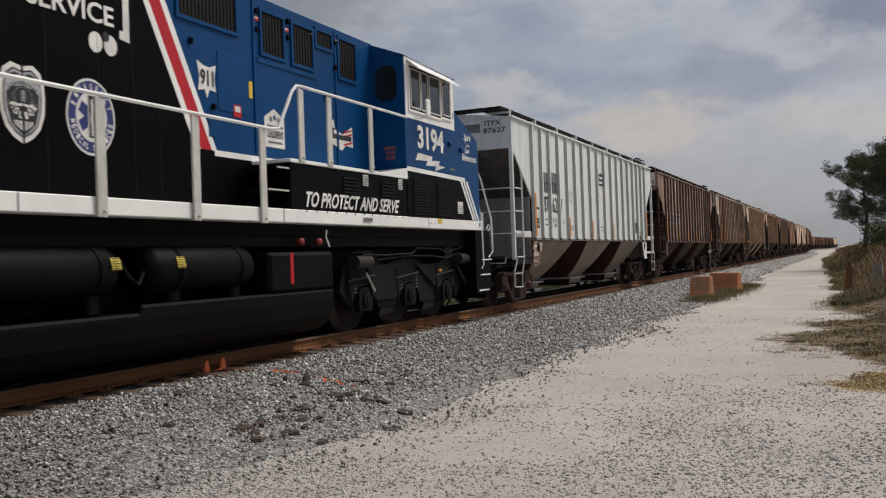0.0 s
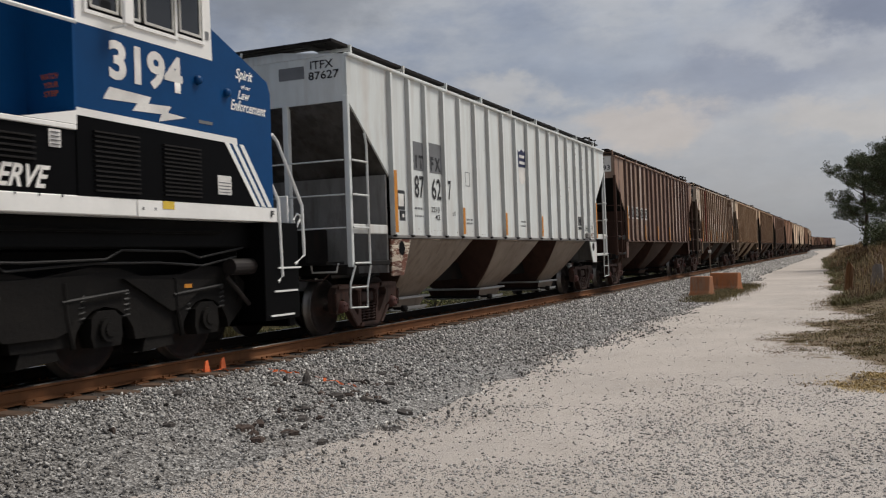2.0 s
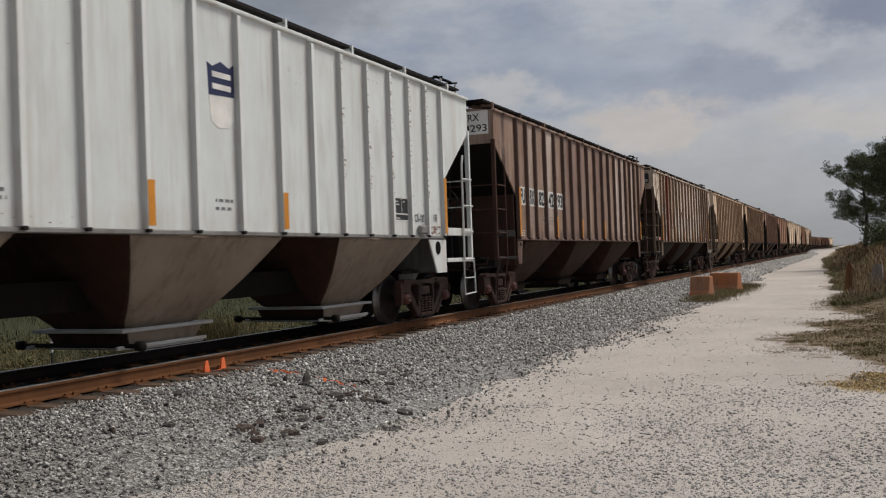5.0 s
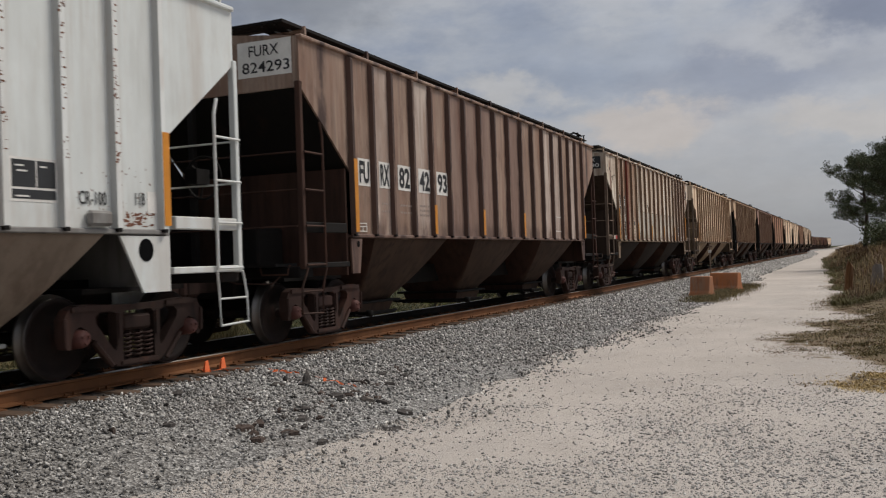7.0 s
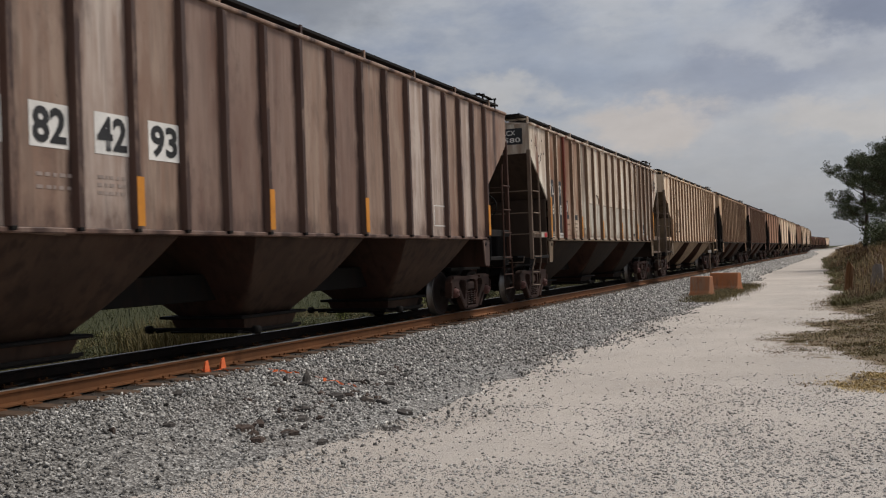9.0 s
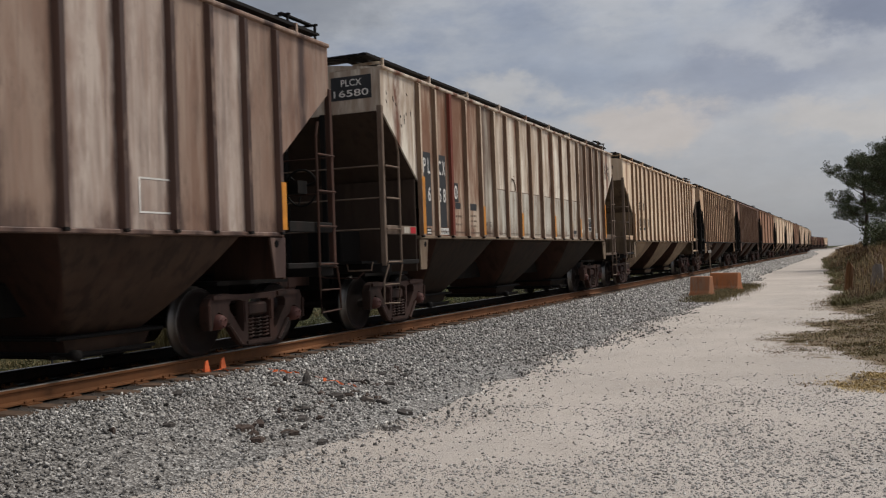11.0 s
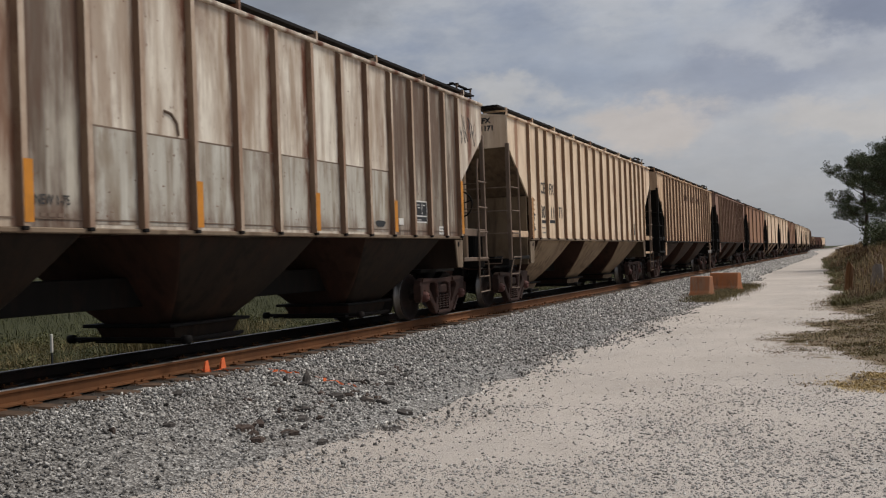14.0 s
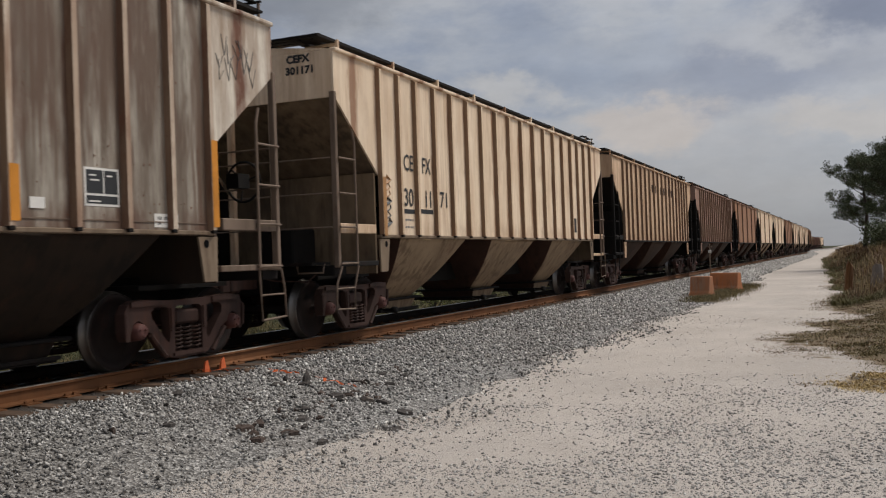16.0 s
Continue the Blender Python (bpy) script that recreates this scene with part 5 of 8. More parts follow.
    # roof, hatch trough and covers
    bm = hull(bmesh.new(), [(-X_END, -Y_SIDE + 0.02, 4.46), (X_END, -Y_SIDE + 0.02, 4.46), (X_END, Y_SIDE - 0.02, 4.46), (-X_END, Y_SIDE - 0.02, 4.46)],
              [(-X_END, -0.35, 4.60), (X_END, -0.35, 4.60), (X_END, 0.35, 4.60), (-X_END, 0.35, 4.60)])
    part("roof", bm, body, car)
    for k in range(4):
        x = -6.0 + k * 4.0
        part("hatch_cover", box(bmesh.new(), x - 1.9, x + 1.9, -0.3, 0.3, 4.60, 4.69, 0.03), body, car)

    # discharge bays with rolled side sheets, and slope sheets between them and up to the ends
    for c in BAYS:
        bay = part("discharge_bay", bake(rolled_bay(c), "discharge_bay", under, M["rust_and_shade"]), None, car)
        bm = hull(bmesh.new(), [(c - 0.60, -0.60, 0.22), (c + 0.60, -0.60, 0.22), (c + 0.60, 0.60, 0.22), (c - 0.60, 0.60, 0.22)],
                  [(c - 0.70, -0.66, 0.42), (c + 0.70, -0.66, 0.42), (c + 0.70, 0.66, 0.42), (c - 0.70, 0.66, 0.42)])
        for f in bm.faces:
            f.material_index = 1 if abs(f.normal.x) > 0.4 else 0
        part("outlet_chute", bake(bm, "outlet_chute", under, M["rust_and_shade"]), None, bay)
        bm = box(bmesh.new(), c - 0.86, c + 0.86, -0.74, 0.74, 0.42, 0.465, 0.01)
        box(bm, c - 0.66, c + 0.66, -0.72, 0.72, 0.20, 0.225, 0.008)
        for y in (-0.72, 0.72):
            box(bm, c - 0.95, c + 0.70, y - 0.02, y + 0.02, 0.225, 0.27, 0.006)
        part("outlet_gate", bm, M[cfg.get("ledge", "frame_dark")], bay, "grimy sliding outlet gate")
        bm = rod(bmesh.new(), [(c - 0.82, -0.98, 0.27), (c - 0.82, 0.98, 0.27)], 0.028, 8)
        for y in (-0.96, 0.96):
            lathe(bm, [(y - 0.05, 0.01), (y - 0.05, 0.06), (y + 0.05, 0.06), (y + 0.05, 0.01)], (c - 0.82, 0, 0.27), "y", 8)
        part("capstan", bm, M["frame_dark"], bay, "grimy capstan bar of the outlet gate")
    for c in ((BAYS[0] + BAYS[1]) / 2, (BAYS[1] + BAYS[2]) / 2):
        bm = slab(bmesh.new(), [(c - 0.72, 1.60), (c, 2.40), (c + 0.72, 1.60), (c + 0.64, 1.60), (c, 2.32), (c - 0.64, 1.60)], -1.5, 1.5)
        part("ridge_sheet", bm, M["rust_and_shade"], car)
    for e, turn in ((-1, None), (1, REAR)):
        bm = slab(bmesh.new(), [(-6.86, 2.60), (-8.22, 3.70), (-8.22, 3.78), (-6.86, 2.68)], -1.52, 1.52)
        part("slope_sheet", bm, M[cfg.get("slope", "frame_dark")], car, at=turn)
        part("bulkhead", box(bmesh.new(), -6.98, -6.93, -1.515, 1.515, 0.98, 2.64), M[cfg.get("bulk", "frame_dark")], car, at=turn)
        bm = box(bmesh.new(), -X_END, -X_END + 0.03, -Y_SIDE + 0.035, Y_SIDE - 0.035, 3.72, 4.455)
        part("end_panel", bm, body, car, at=turn)
        # added dark plate: closes the far side so no sky shows through
        yb = 1.44 if e < 0 else -1.44
        bm = slab(bmesh.new(), [(-8.12, 1.14), (-6.98, 1.14), (-6.98, 2.44), (-8.12, 3.60)], yb - 0.02, yb + 0.02)
        part("equipment_plate", bm, dark, car, at=turn)
        part("brake_box", box(bmesh.new(), -7.9, -7.2, -0.5, 0.2, 0.99, 1.75, 0.03), dark, car, at=turn)
        end_gear(car, turn, trim, dark, body, M[cfg.get("ladder", key)], near, M[cfg.get("web", key)] if e < 0 else M[cfg.get("far_web", cfg.get("web", key))], key == "white_car")
        truck(car, e * 7.0, near)
    bm = box(bmesh.new(), -8.3, 8.3, -0.33, 0.33, 0.70, 1.08, 0.01)
    part("centre_sill", bm, dark, car)
    return car


def end_gear(car, turn, trim, dark, body, ladder, near, web_mat, broad):
    """Posts, platform, ladders, steps and coupler of one end."""
    for y in (-0.40, 0.40):
        part("end_post", box(bmesh.new(), -8.27, -8.17, y - 0.05, y + 0.05, 1.12, 3.74, 0.01), trim if broad or trim is M["tan_rib"] else dark, car, at=turn)
    for y in (-1.53, 1.53):
        part("corner_post", box(bmesh.new(), -8.30, -8.22, y - 0.045, y + 0.045, 1.10, 3.80, 0.01), ladder, car, at=turn)
    part("end_sill", box(bmesh.new(), -8.32, -7.95, -1.5, 1.5, 0.98, 1.14, 0.015), dark, car, at=turn)
    for y0, y1 in ((-1.57, -1.47), (1.47, 1.57)):
        part("corner_sill", box(bmesh.new(), -8.21, -7.04, y0, y1, 1.63, 1.78, 0.01), trim, car, at=turn)
        part("lower_rail", box(bmesh.new(), -8.24, -6.98, y0, y1, 1.11, 1.19, 0.01), trim if turn is not None else dark, car, at=turn)
        # bolster web; a black disc stands for the dark of its round eye
        out = [(-6.92, 1.545), (-6.14, 1.545), (-6.48, 0.92), (-6.92, 0.92)] if broad else [(-6.92, 1.545), (-6.56, 1.545), (-6.66, 1.0), (-6.90, 1.0)]
        hx_, hz_, hr = (-6.53, 1.39, 0.115) if broad else (-6.70, 1.46, 0.045)
        yy = y0 if y0 < 0 else y1 - 0.03
        web = part("bolster_web", slab(bmesh.new(), out, yy, yy + 0.03), web_mat, car, at=turn)
        s = -1 if y0 < 0 else 1
        part("web_eye", slab(bmesh.new(), [(hx_ + hr * math.cos(a), hz_ + hr * 1.1 * math.sin(a)) for a in np.linspace(0, 2 * math.pi, 21)[:-1]], s * 1.573 - 0.003, s * 1.573 + 0.003), M["loco_black"], web)
    part("shear_plate", box(bmesh.new(), -7.9, -6.2, -0.95, 0.95, 0.92, 0.98), dark, car, at=turn)
    # side ladders by the corners, grab bars across the end
    for y, k in ((-1.60, "near"), (1.60, "off")):
        def stile():
            return bake(rod(bmesh.new(), [(-7.76, y, 1.14), (-7.76, y, 3.05), (-7.82, y, 3.25)], 0.023, 6), "side_ladder", ladder)

        def rung():
            return bake(rod(bmesh.new(), [(-8.27, y, 0), (-7.74, y, 0)], 0.017, 6), "rung", ladder)

        def stirrup():
            return bake(rod(rod(bmesh.new(), [(-8.25, y, 1.12), (-8.37, y * 0.98, 0.84), (-8.39, y * 0.98, 0.47), (-7.83, y * 0.98, 0.45), (-7.81, y * 0.98, 0.80), (-7.74, y, 1.12)], 0.018, 6), [(-8.38, y * 0.98, 0.78), (-7.81, y * 0.98, 0.78)], 0.014, 6), "stirrup_step", ladder)

        st = part("side_ladder", shared(ladder.name + k + "stile", stile), None, car, at=turn)
        for z in (1.16, 1.72, 2.24, 2.78):
            part("rung", shared(ladder.name + k + "rung", rung), None, st, at=pose(0, 0, z))
        part("stirrup_step", shared(ladder.name + k + "stirrup", stirrup), None, st)
    for z in (1.72, 2.24, 2.78):
        part("end_grab_bar", shared(ladder.name + "bar", lambda: bake(rod(bmesh.new(), [(-8.34, -1.5, 0), (-8.34, 1.5, 0)], 0.014, 6), "end_grab_bar", ladder)), None, car, at=(turn or Matrix()) @ pose(0, 0, z))
    part("platform", box(bmesh.new(), -8.55, -8.0, -1.25, 1.25, 1.145, 1.19), dark, car, "steel grating platform", at=turn)
    # coupler and hose
    bm = box(bmesh.new(), -8.86, -8.30, -0.09, 0.09, 0.80, 0.98, 0.02)
    box(bm, -9.14, -8.84, -0.17, 0.15, 0.76, 1.02, 0.04)
    rod(bm, [(-8.34, 0.28, 0.92), (-8.50, 0.30, 0.80), (-8.72, 0.28, 0.52), (-9.0, 0.2, 0.42), (-9.13, 0.12, 0.46)], 0.03, 7)
    part("coupler", bm, M["truck_iron"], car, "rusty knuckle coupler with air hose", at=turn)
    bm = rod(bmesh.new(), [(-8.36, -1.36, 1.16), (-8.42, -1.37, 1.10), (-8.42, -1.36, 1.03), (-8.42, -0.92, 1.03), (-8.42, -0.90, 1.12), (-8.36, -0.86, 1.16)], 0.016, 6)
    part("end_handhold", bm, ladder, car, at=turn)
    bm = rod(bmesh.new(), [(-8.38, -1.20, 1.0), (-8.44, -1.1, 0.90), (-8.44, -0.5, 0.92), (-8.7, -0.15, 1.05)], 0.014, 6)
    part("uncoupling_lever", bm, M["truck_iron"], car, at=turn)
    bm = box(bmesh.new(), -8.34, -7.3, -0.36, 0.36, 0.72, 0.99, 0.02)
    draft = part("draft_sill", bm, trim if broad else dark, car, at=turn)
    # black disc in place of the draft sill's dark round hole
    part("draft_key", lathe(bmesh.new(), [(-0.364, 0.01), (-0.364, 0.07), (-0.355, 0.07)], (-8.05, 0, 0.86), "y", 14), M["loco_black"], draft)
    if near and turn is not None:
        bm = bmesh.new()
        pts = [(-8.36 , 0.95 + 0.28 * math.cos(a), 2.35 + 0.28 * math.sin(a)) for a in np.linspace(0, 2 * math.pi, 25)]
        rod(bm, pts, 0.018, 6)
        for a in (0.3, 2.4, 4.5):
            rod(bm, [(-8.36, 0.95, 2.35), (-8.36, 0.95 + 0.27 * math.cos(a), 2.35 + 0.27 * math.sin(a))], 0.014, 5)
        box(bm, -8.36, -8.10, 0.85, 1.05, 2.25, 2.45)
        part("brake_wheel", bm, dark, car, at=turn)
    # cross walk over the roof's end; on one end it is a raised grating on legs
    bm = bmesh.new()
    for k in range(3):
        box(bm, -8.36 + 0.17 * k, -8.24 + 0.17 * k, -1.36, 1.36, 4.662, 4.695)
    part("roof_walk", bm, dark, car, at=turn)
    for y in (0.35, 1.25) if turn is None else ():
        bm = rod(bmesh.new(), [(-8.27, y, 4.28), (-8.40, y, 4.50), (-8.34, y, 4.66)], 0.020, 5)
        box(bm, -8.30, -8.255, y - 0.04, y + 0.04, 4.22, 4.34)
        part("walk_brace", bm, body, car, at=turn)
    if turn is not None:
        bm = bmesh.new()
        for k in range(13):
            box(bm, -8.42, -7.62, -1.30 + 0.2 * k, -1.22 + 0.2 * k, 4.86, 4.885)
        for x in (-8.42, -7.66):
            box(bm, x, x + 0.04, -1.32, 1.30, 4.83, 4.859)
        grate = part("roof_platform", bm, dark, car, "raised steel grating over the roof's end", at=turn)
        for x in (-8.40, -7.64):
            for y in (-1.26, 1.26):
                part("leg", box(bmesh.new(), x - 0.016, x + 0.016, y - 0.016, y + 0.016, 4.56, 4.828), trim, grate)


def bars(name, car, x0, x1, z0, z1, material, y=-Y_SIDE - 0.004):
    return part(name, box(bmesh.new(), x0, x1, y, y + 0.003, z0, z1), material, car)


def patch(name, car, outline, material, y=-Y_SIDE - 0.004):
    return part(name, slab(bmesh.new(), outline, y, y + 0.003), material, car)


def place(car, x0):
    MOVERS.append((car, x0))


WHITE = dict(body="white_car", under="white_under", slope="white_soot", bulk="white_bulk", rib="white_rib", flank="white_flank", web="peeling", far_web="white_car", sill="white_bulk", ledge="white_flank", trim="white_car", detail=1,
             label="off-white ribbed covered hopper car with rust at the corners")
BROWN = dict(body="brown_car", under="brown_under", trim="frame_dark", ladder="rust_and_shade", rib="brown_car", sheets={5: "brown_dark", 6: "brown_dark", 7: "brown_dark", 9: "brown_dark", 1: "brown_pale", 3: "brown_pale", 12: "brown_pale", 13: "brown_pale", 15: "brown_pale"}, detail=1,
             bulk="rust_and_shade", slope="frame_dark", web="brown_dark", sill="brown_dark",
             label="weathered brown covered hopper car with pale streaks")
STAINED = dict(body="stained_car", under="stained_under", sheets={0: "stained_brown", 1: "stained_brown", 2: "stained_brown", 3: "stained_brown", 4: "stained_dull", 13: "stained_dull", 14: "stained_dull", 15: "stained_dull", 16: "stained_dull"}, trim="stained_trim", ladder="stained_trim", sill="stained_web", web="stained_web", bulk="stained_bulk", slope="stained_bulk", rib="rib_run", flank="stained_flank", detail=1,
               label="rust-stained cream covered hopper car")
TAN = dict(body="tan_car", under="tan_under", slope="tan_soot", bulk="tan_soot", trim="tan_rib", ladder="stained_trim", rib="tan_rib", flank="tan_flank_shade", sill="stained_web", web="stained_web", detail=1,
           label="pale tan covered hopper car with faded lettering")

white_car = hopper(WHITE)
place(white_car, 28.71)
brown_car = hopper(BROWN)
place(brown_car, 46.91)
stained_car = hopper(STAINED)
place(stained_car, 65.26)
tan_car = hopper(TAN)
place(tan_car, 83.55)
FAR = [("tan_car", "tan_under", "streaked yellow-tan covered hopper car"), ("umber_car", "brown_under", "weathered umber covered hopper car"),
       ("rusty_car", "brown_under", "rust-brown covered hopper car"), ("buff_car", "brown_under", "buff covered hopper car with dark ends"), ("maroon_car", "brown_under", "maroon covered hopper car near the end of the train")]
models = {}
for b, u, lab in FAR:
    car = hopper(dict(body=b, under=u, trim="frame_dark", ladder="frame_dark", flank="tan_flank_shade" if b == "tan_car" else "stained_flank", detail=0, every={"tan_car": 6, "rusty_car": 4}.get(b, 1), label=lab))
    models[b] = car
    if b == "buff_car":
        for k in range(9):
            bars("faded_bar", car, -2.2 + 0.62 * k, -1.85 + 0.62 * k, 3.55, 3.85, M["rust_and_shade"])
ORDER = "buff umber rusty tan tan rusty tan tan tan rusty buff rusty umber rusty buff rusty umber red buff red red tan".split()
used = set()
for i, k in enumerate(ORDER):
    k = {"red": "maroon"}.get(k, k) + "_car"
    x = 83.55 + 18.28 * (i + 1)
    if k in used:
        place(copy_thing(models[k], Matrix()), x)
    else:
        used.add(k)
        place(models[k], x)

# ---- locomotive ----
LX = 7.7
Y_HOOD, Y_CAB = 0.85, 1.5


def hx(x):
    return x * 1.0196


def hx1(x):
    return (x - 3.87) * 1.0196 + 3.87


def hz(z):
    return 1.18 + (z - 1.18) * 1.0196


def shifted(bm, dx=-LX):
    bmesh.ops.translate(bm, verts=bm.verts, vec=(dx, 0, 0))
    return bm


def ring(cx, cz, rx, rz, n=28):
    return [(cx + rx * math.cos(a), cz + rz * math.sin(a)) for a in np.linspace(0, 2 * math.pi, n + 1)[:-1]]


loco = thing("diesel_locomotive", "blue and black diesel locomotive with white trim and red stripe", "locomotive")


def lp(name, bm, mat, label="", parent=None):
    return part(name, shifted(bm), M[mat], parent or loco, label)


def decal(name, outline, mat, y, layer=1, parent=None, label=""):
    """A painted or stuck-on mark on the side that faces the road."""
    return lp(name, slab(bmesh.new(), outline, -y - 0.003 * layer - 0.002, -y - 0.001), mat, label, parent)


def rect(x0, x1, z0, z1):
    return [(x0, z0), (x1, z0), (x1, z1), (x0, z1)]


def words(body, x0, x1, z0, z1, y, mat, bold=0.0, shear=0.0, parent=None):
    return lettering("lettering", body, x0 - LX, x1 - LX, z0, z1, -y - 0.006, M[mat], parent or loco, bold, shear)


def ring_words(body, cx, cz, rx, rz, a0, a1, parent):
    """White letters set round a ring; they stand outwards above and inwards below."""
    for k, ch in enumerate(body):
        if ch == " ":
            continue
        a = radians(a0 + (a1 - a0) * k / (len(body) - 1))
        ob = lettering("letter", ch, -0.02, 0.02, -0.036, 0.036, -Y_HOOD - 0.0135, M["mark_white"], parent, 0.03)
        turn = a - math.pi / 2 if a0 > a1 else a + math.pi / 2
        ob.data.transform(pose(cx - LX + rx * math.cos(a), 0, cz + rz * math.sin(a), 0, -math.degrees(turn), 0))


def build_loco_body():
    # frame, sill and walkway
    lp("underframe", box(bmesh.new(), -3.4, 18.3, -1.25, 1.25, 1.42, 1.76, 0.02), "loco_grey")
    lp("draft_box", box(bmesh.new(), 12.4, 18.3, -0.7, 0.7, 0.95, 1.42, 0.02), "loco_grey")
    lp("draft_box", box(bmesh.new(), -3.4, 0.3, -0.7, 0.7, 0.95, 1.42, 0.02), "loco_grey")
    lp("frame_sill", box(bmesh.new(), -3.6, 18.47, -1.5, 1.5, 1.76, 1.955, 0.012), "loco_white", "off-white painted frame sill")
    lp("sill_plate", box(bmesh.new(), 15.75, 18.46, -1.512, -1.502, 1.765, 1.95), "loco_white")
    for x0, x1, z0, z1, k in ((16.15, 16.35, 1.86, 1.95, "mark_gold"), (13.2, 13.5, 1.83, 1.89, "mark_grey"), (15.82, 15.84, 1.84, 1.87, "mark_black"), (16.02, 16.04, 1.84, 1.87, "mark_black")):
        decal("plate", rect(x0, x1, z0, z1), k, 1.512)
    for k in range(12):
        x = 11.5 + 0.29 * k
        decal("bolt", ring(x, 1.94, 0.011, 0.014, 8), "mark_slate", 1.5, 2)
    for x in (2.2, 6.4, 10.9):
        decal("sill_seam", rect(x, x + 0.014, 1.77, 1.95), "mark_grey", 1.5)

    # long hood: black with a slanting stripe, then blue
    top = 5.12

    def st(z):
        return hx(8.77) - 0.53 * (z - hz(4.42))

    zw = hz(2.72)
    prof = [(-3.4, 1.955), (14.9, 1.955), (14.9, zw), (st(zw) + 0.2, zw), (st(top) + 0.2, top), (-3.4, top)]
    lp("hood", slab(bmesh.new(), prof, -Y_HOOD, Y_HOOD), "loco_black", "glossy black hood")
    prof = [(st(zw) + 0.2, zw), (14.9, zw), (14.9, top), (st(top) + 0.2, top)]
    lp("hood", slab(bmesh.new(), prof, -Y_HOOD, Y_HOOD), "loco_blue", "deep blue hood")
    lp("hood_roof", hull(bmesh.new(), [(-3.4, -0.8, top), (14.8, -0.8, top), (14.8, 0.8, top), (-3.4, 0.8, top)],
                         [(-3.3, -0.55, top + 0.09), (14.7, -0.55, top + 0.09), (14.7, 0.55, top + 0.09), (-3.3, 0.55, top + 0.09)]), "loco_blue")
    for a, b, k in ((0.0, 0.11, "loco_white"), (0.11, 0.34, "loco_red"), (0.34, 0.45, "loco_white")):
        decal("slanting_stripe", [(st(zw) + a, zw), (st(zw) + b, zw), (st(top) + b, top), (st(top) + a, top)], k, Y_HOOD)
    decal("white_line", rect(st(zw) + 0.4, 14.9, zw - 0.07, zw + 0.01), "loco_white", Y_HOOD, 2)

    # screened openings of the hood
    for x0, x1, z0, z1 in ((9.40, 10.60, 4.40, 4.98), (11.22, 11.77, 4.25, 4.85), (12.04, 12.60, 4.25, 4.85), (12.73, 13.20, 4.66, 4.90), (13.44, 13.99, 4.27, 4.90)):
        x0, x1, z0, z1 = hx(x0), hx(x1), hz(z0), hz(z1)
        g = lp("screen", box(bmesh.new(), x0, x1, -Y_HOOD - 0.012, -Y_HOOD - 0.002, z0, z1), "grille", "dark wire screen")
        n = int((x1 - x0) / 0.075)
        for k in range(n):
            x = x0 + (k + 0.5) * (x1 - x0) / n
            lp("slat", box(bmesh.new(), x - 0.008, x + 0.008, -Y_HOOD - 0.018, -Y_HOOD - 0.012, z0, z1), "loco_black", parent=g)
        for a, b, c, d in ((x0 - 0.05, x0, z0 - 0.05, z1 + 0.05), (x1, x1 + 0.05, z0 - 0.05, z1 + 0.05), (x0, x1, z0 - 0.05, z0), (x0, x1, z1, z1 + 0.05)):
            lp("screen_frame", box(bmesh.new(), a, b, -Y_HOOD - 0.03, -Y_HOOD - 0.001, c, d), "loco_blue", parent=g)
    lp("lip", box(bmesh.new(), hx(11.1), hx(12.75), -Y_HOOD - 0.018, -Y_HOOD - 0.001, hz(4.10), hz(4.16)), "loco_blue")
    # doors, seams, hinges and latches
    for x0, x1, z0, z1 in ((10.17, 10.86, 3.28, 4.08), (9.95, 10.12, 2.9, 3.25)):
        x0, x1, z0, z1 = hx(x0), hx(x1), hz(z0), hz(z1)
        lp("access_door", box(bmesh.new(), x0, x1, -Y_HOOD - 0.010, -Y_HOOD - 0.001, z0, z1, 0.004), "loco_blue")
    for x in (11.0, 13.3):
        lp("seam_batten", box(bmesh.new(), hx(x), hx(x) + 0.05, -Y_HOOD - 0.02, -Y_HOOD - 0.001, 2.80, top - 0.05), "loco_blue")
    for x in (6.2, 7.25, 8.0, 8.55, 9.0):
        decal("door_seam", rect(hx(x), hx(x) + 0.008, 2.0, 4.9 if x < 8.6 else 3.4), "grille", Y_HOOD)
    for x, z in ((9.62, 4.1), (11.08, 4.55), (11.08, 4.82), (11.9, 4.6), (11.9, 4.85), (13.3, 4.4), (13.3, 4.8), (10.05, 3.3), (12.98, 3.85)):
        lp("latch", box(bmesh.new(), hx(x) - 0.03, hx(x) + 0.03, -Y_HOOD - 0.05, -Y_HOOD - 0.001, hz(z) - 0.04, hz(z) + 0.04, 0.01), "loco_black")
    for x, z in ((11.1, 4.72), (11.88, 4.72), (12.62, 4.80), (13.36, 4.85)):
        decal("warning_label", rect(hx(x) - 0.06, hx(x) + 0.06, hz(z) - 0.035, hz(z) + 0.035), "loco_red", Y_HOOD, 3)
        decal("warning_label", rect(hx(x) - 0.04, hx(x) + 0.04, hz(z) - 0.005, hz(z) + 0.018), "mark_white", Y_HOOD, 4)
    decal("yellow_strip", rect(hx1(10.95), hx1(11.03), hz(3.54), hz(3.78)), "mark_gold", Y_HOOD, 3)
    decal("warning_label", rect(hx(10.5), hx(10.68), hz(3.23), hz(3.40)), "loco_red", Y_HOOD, 3)
    decal("warning_label", rect(hx(10.53), hx(10.65), hz(3.30), hz(3.38)), "mark_white", Y_HOOD, 4)

    # badges
    cx, cz = hx(6.945), hz(2.93)
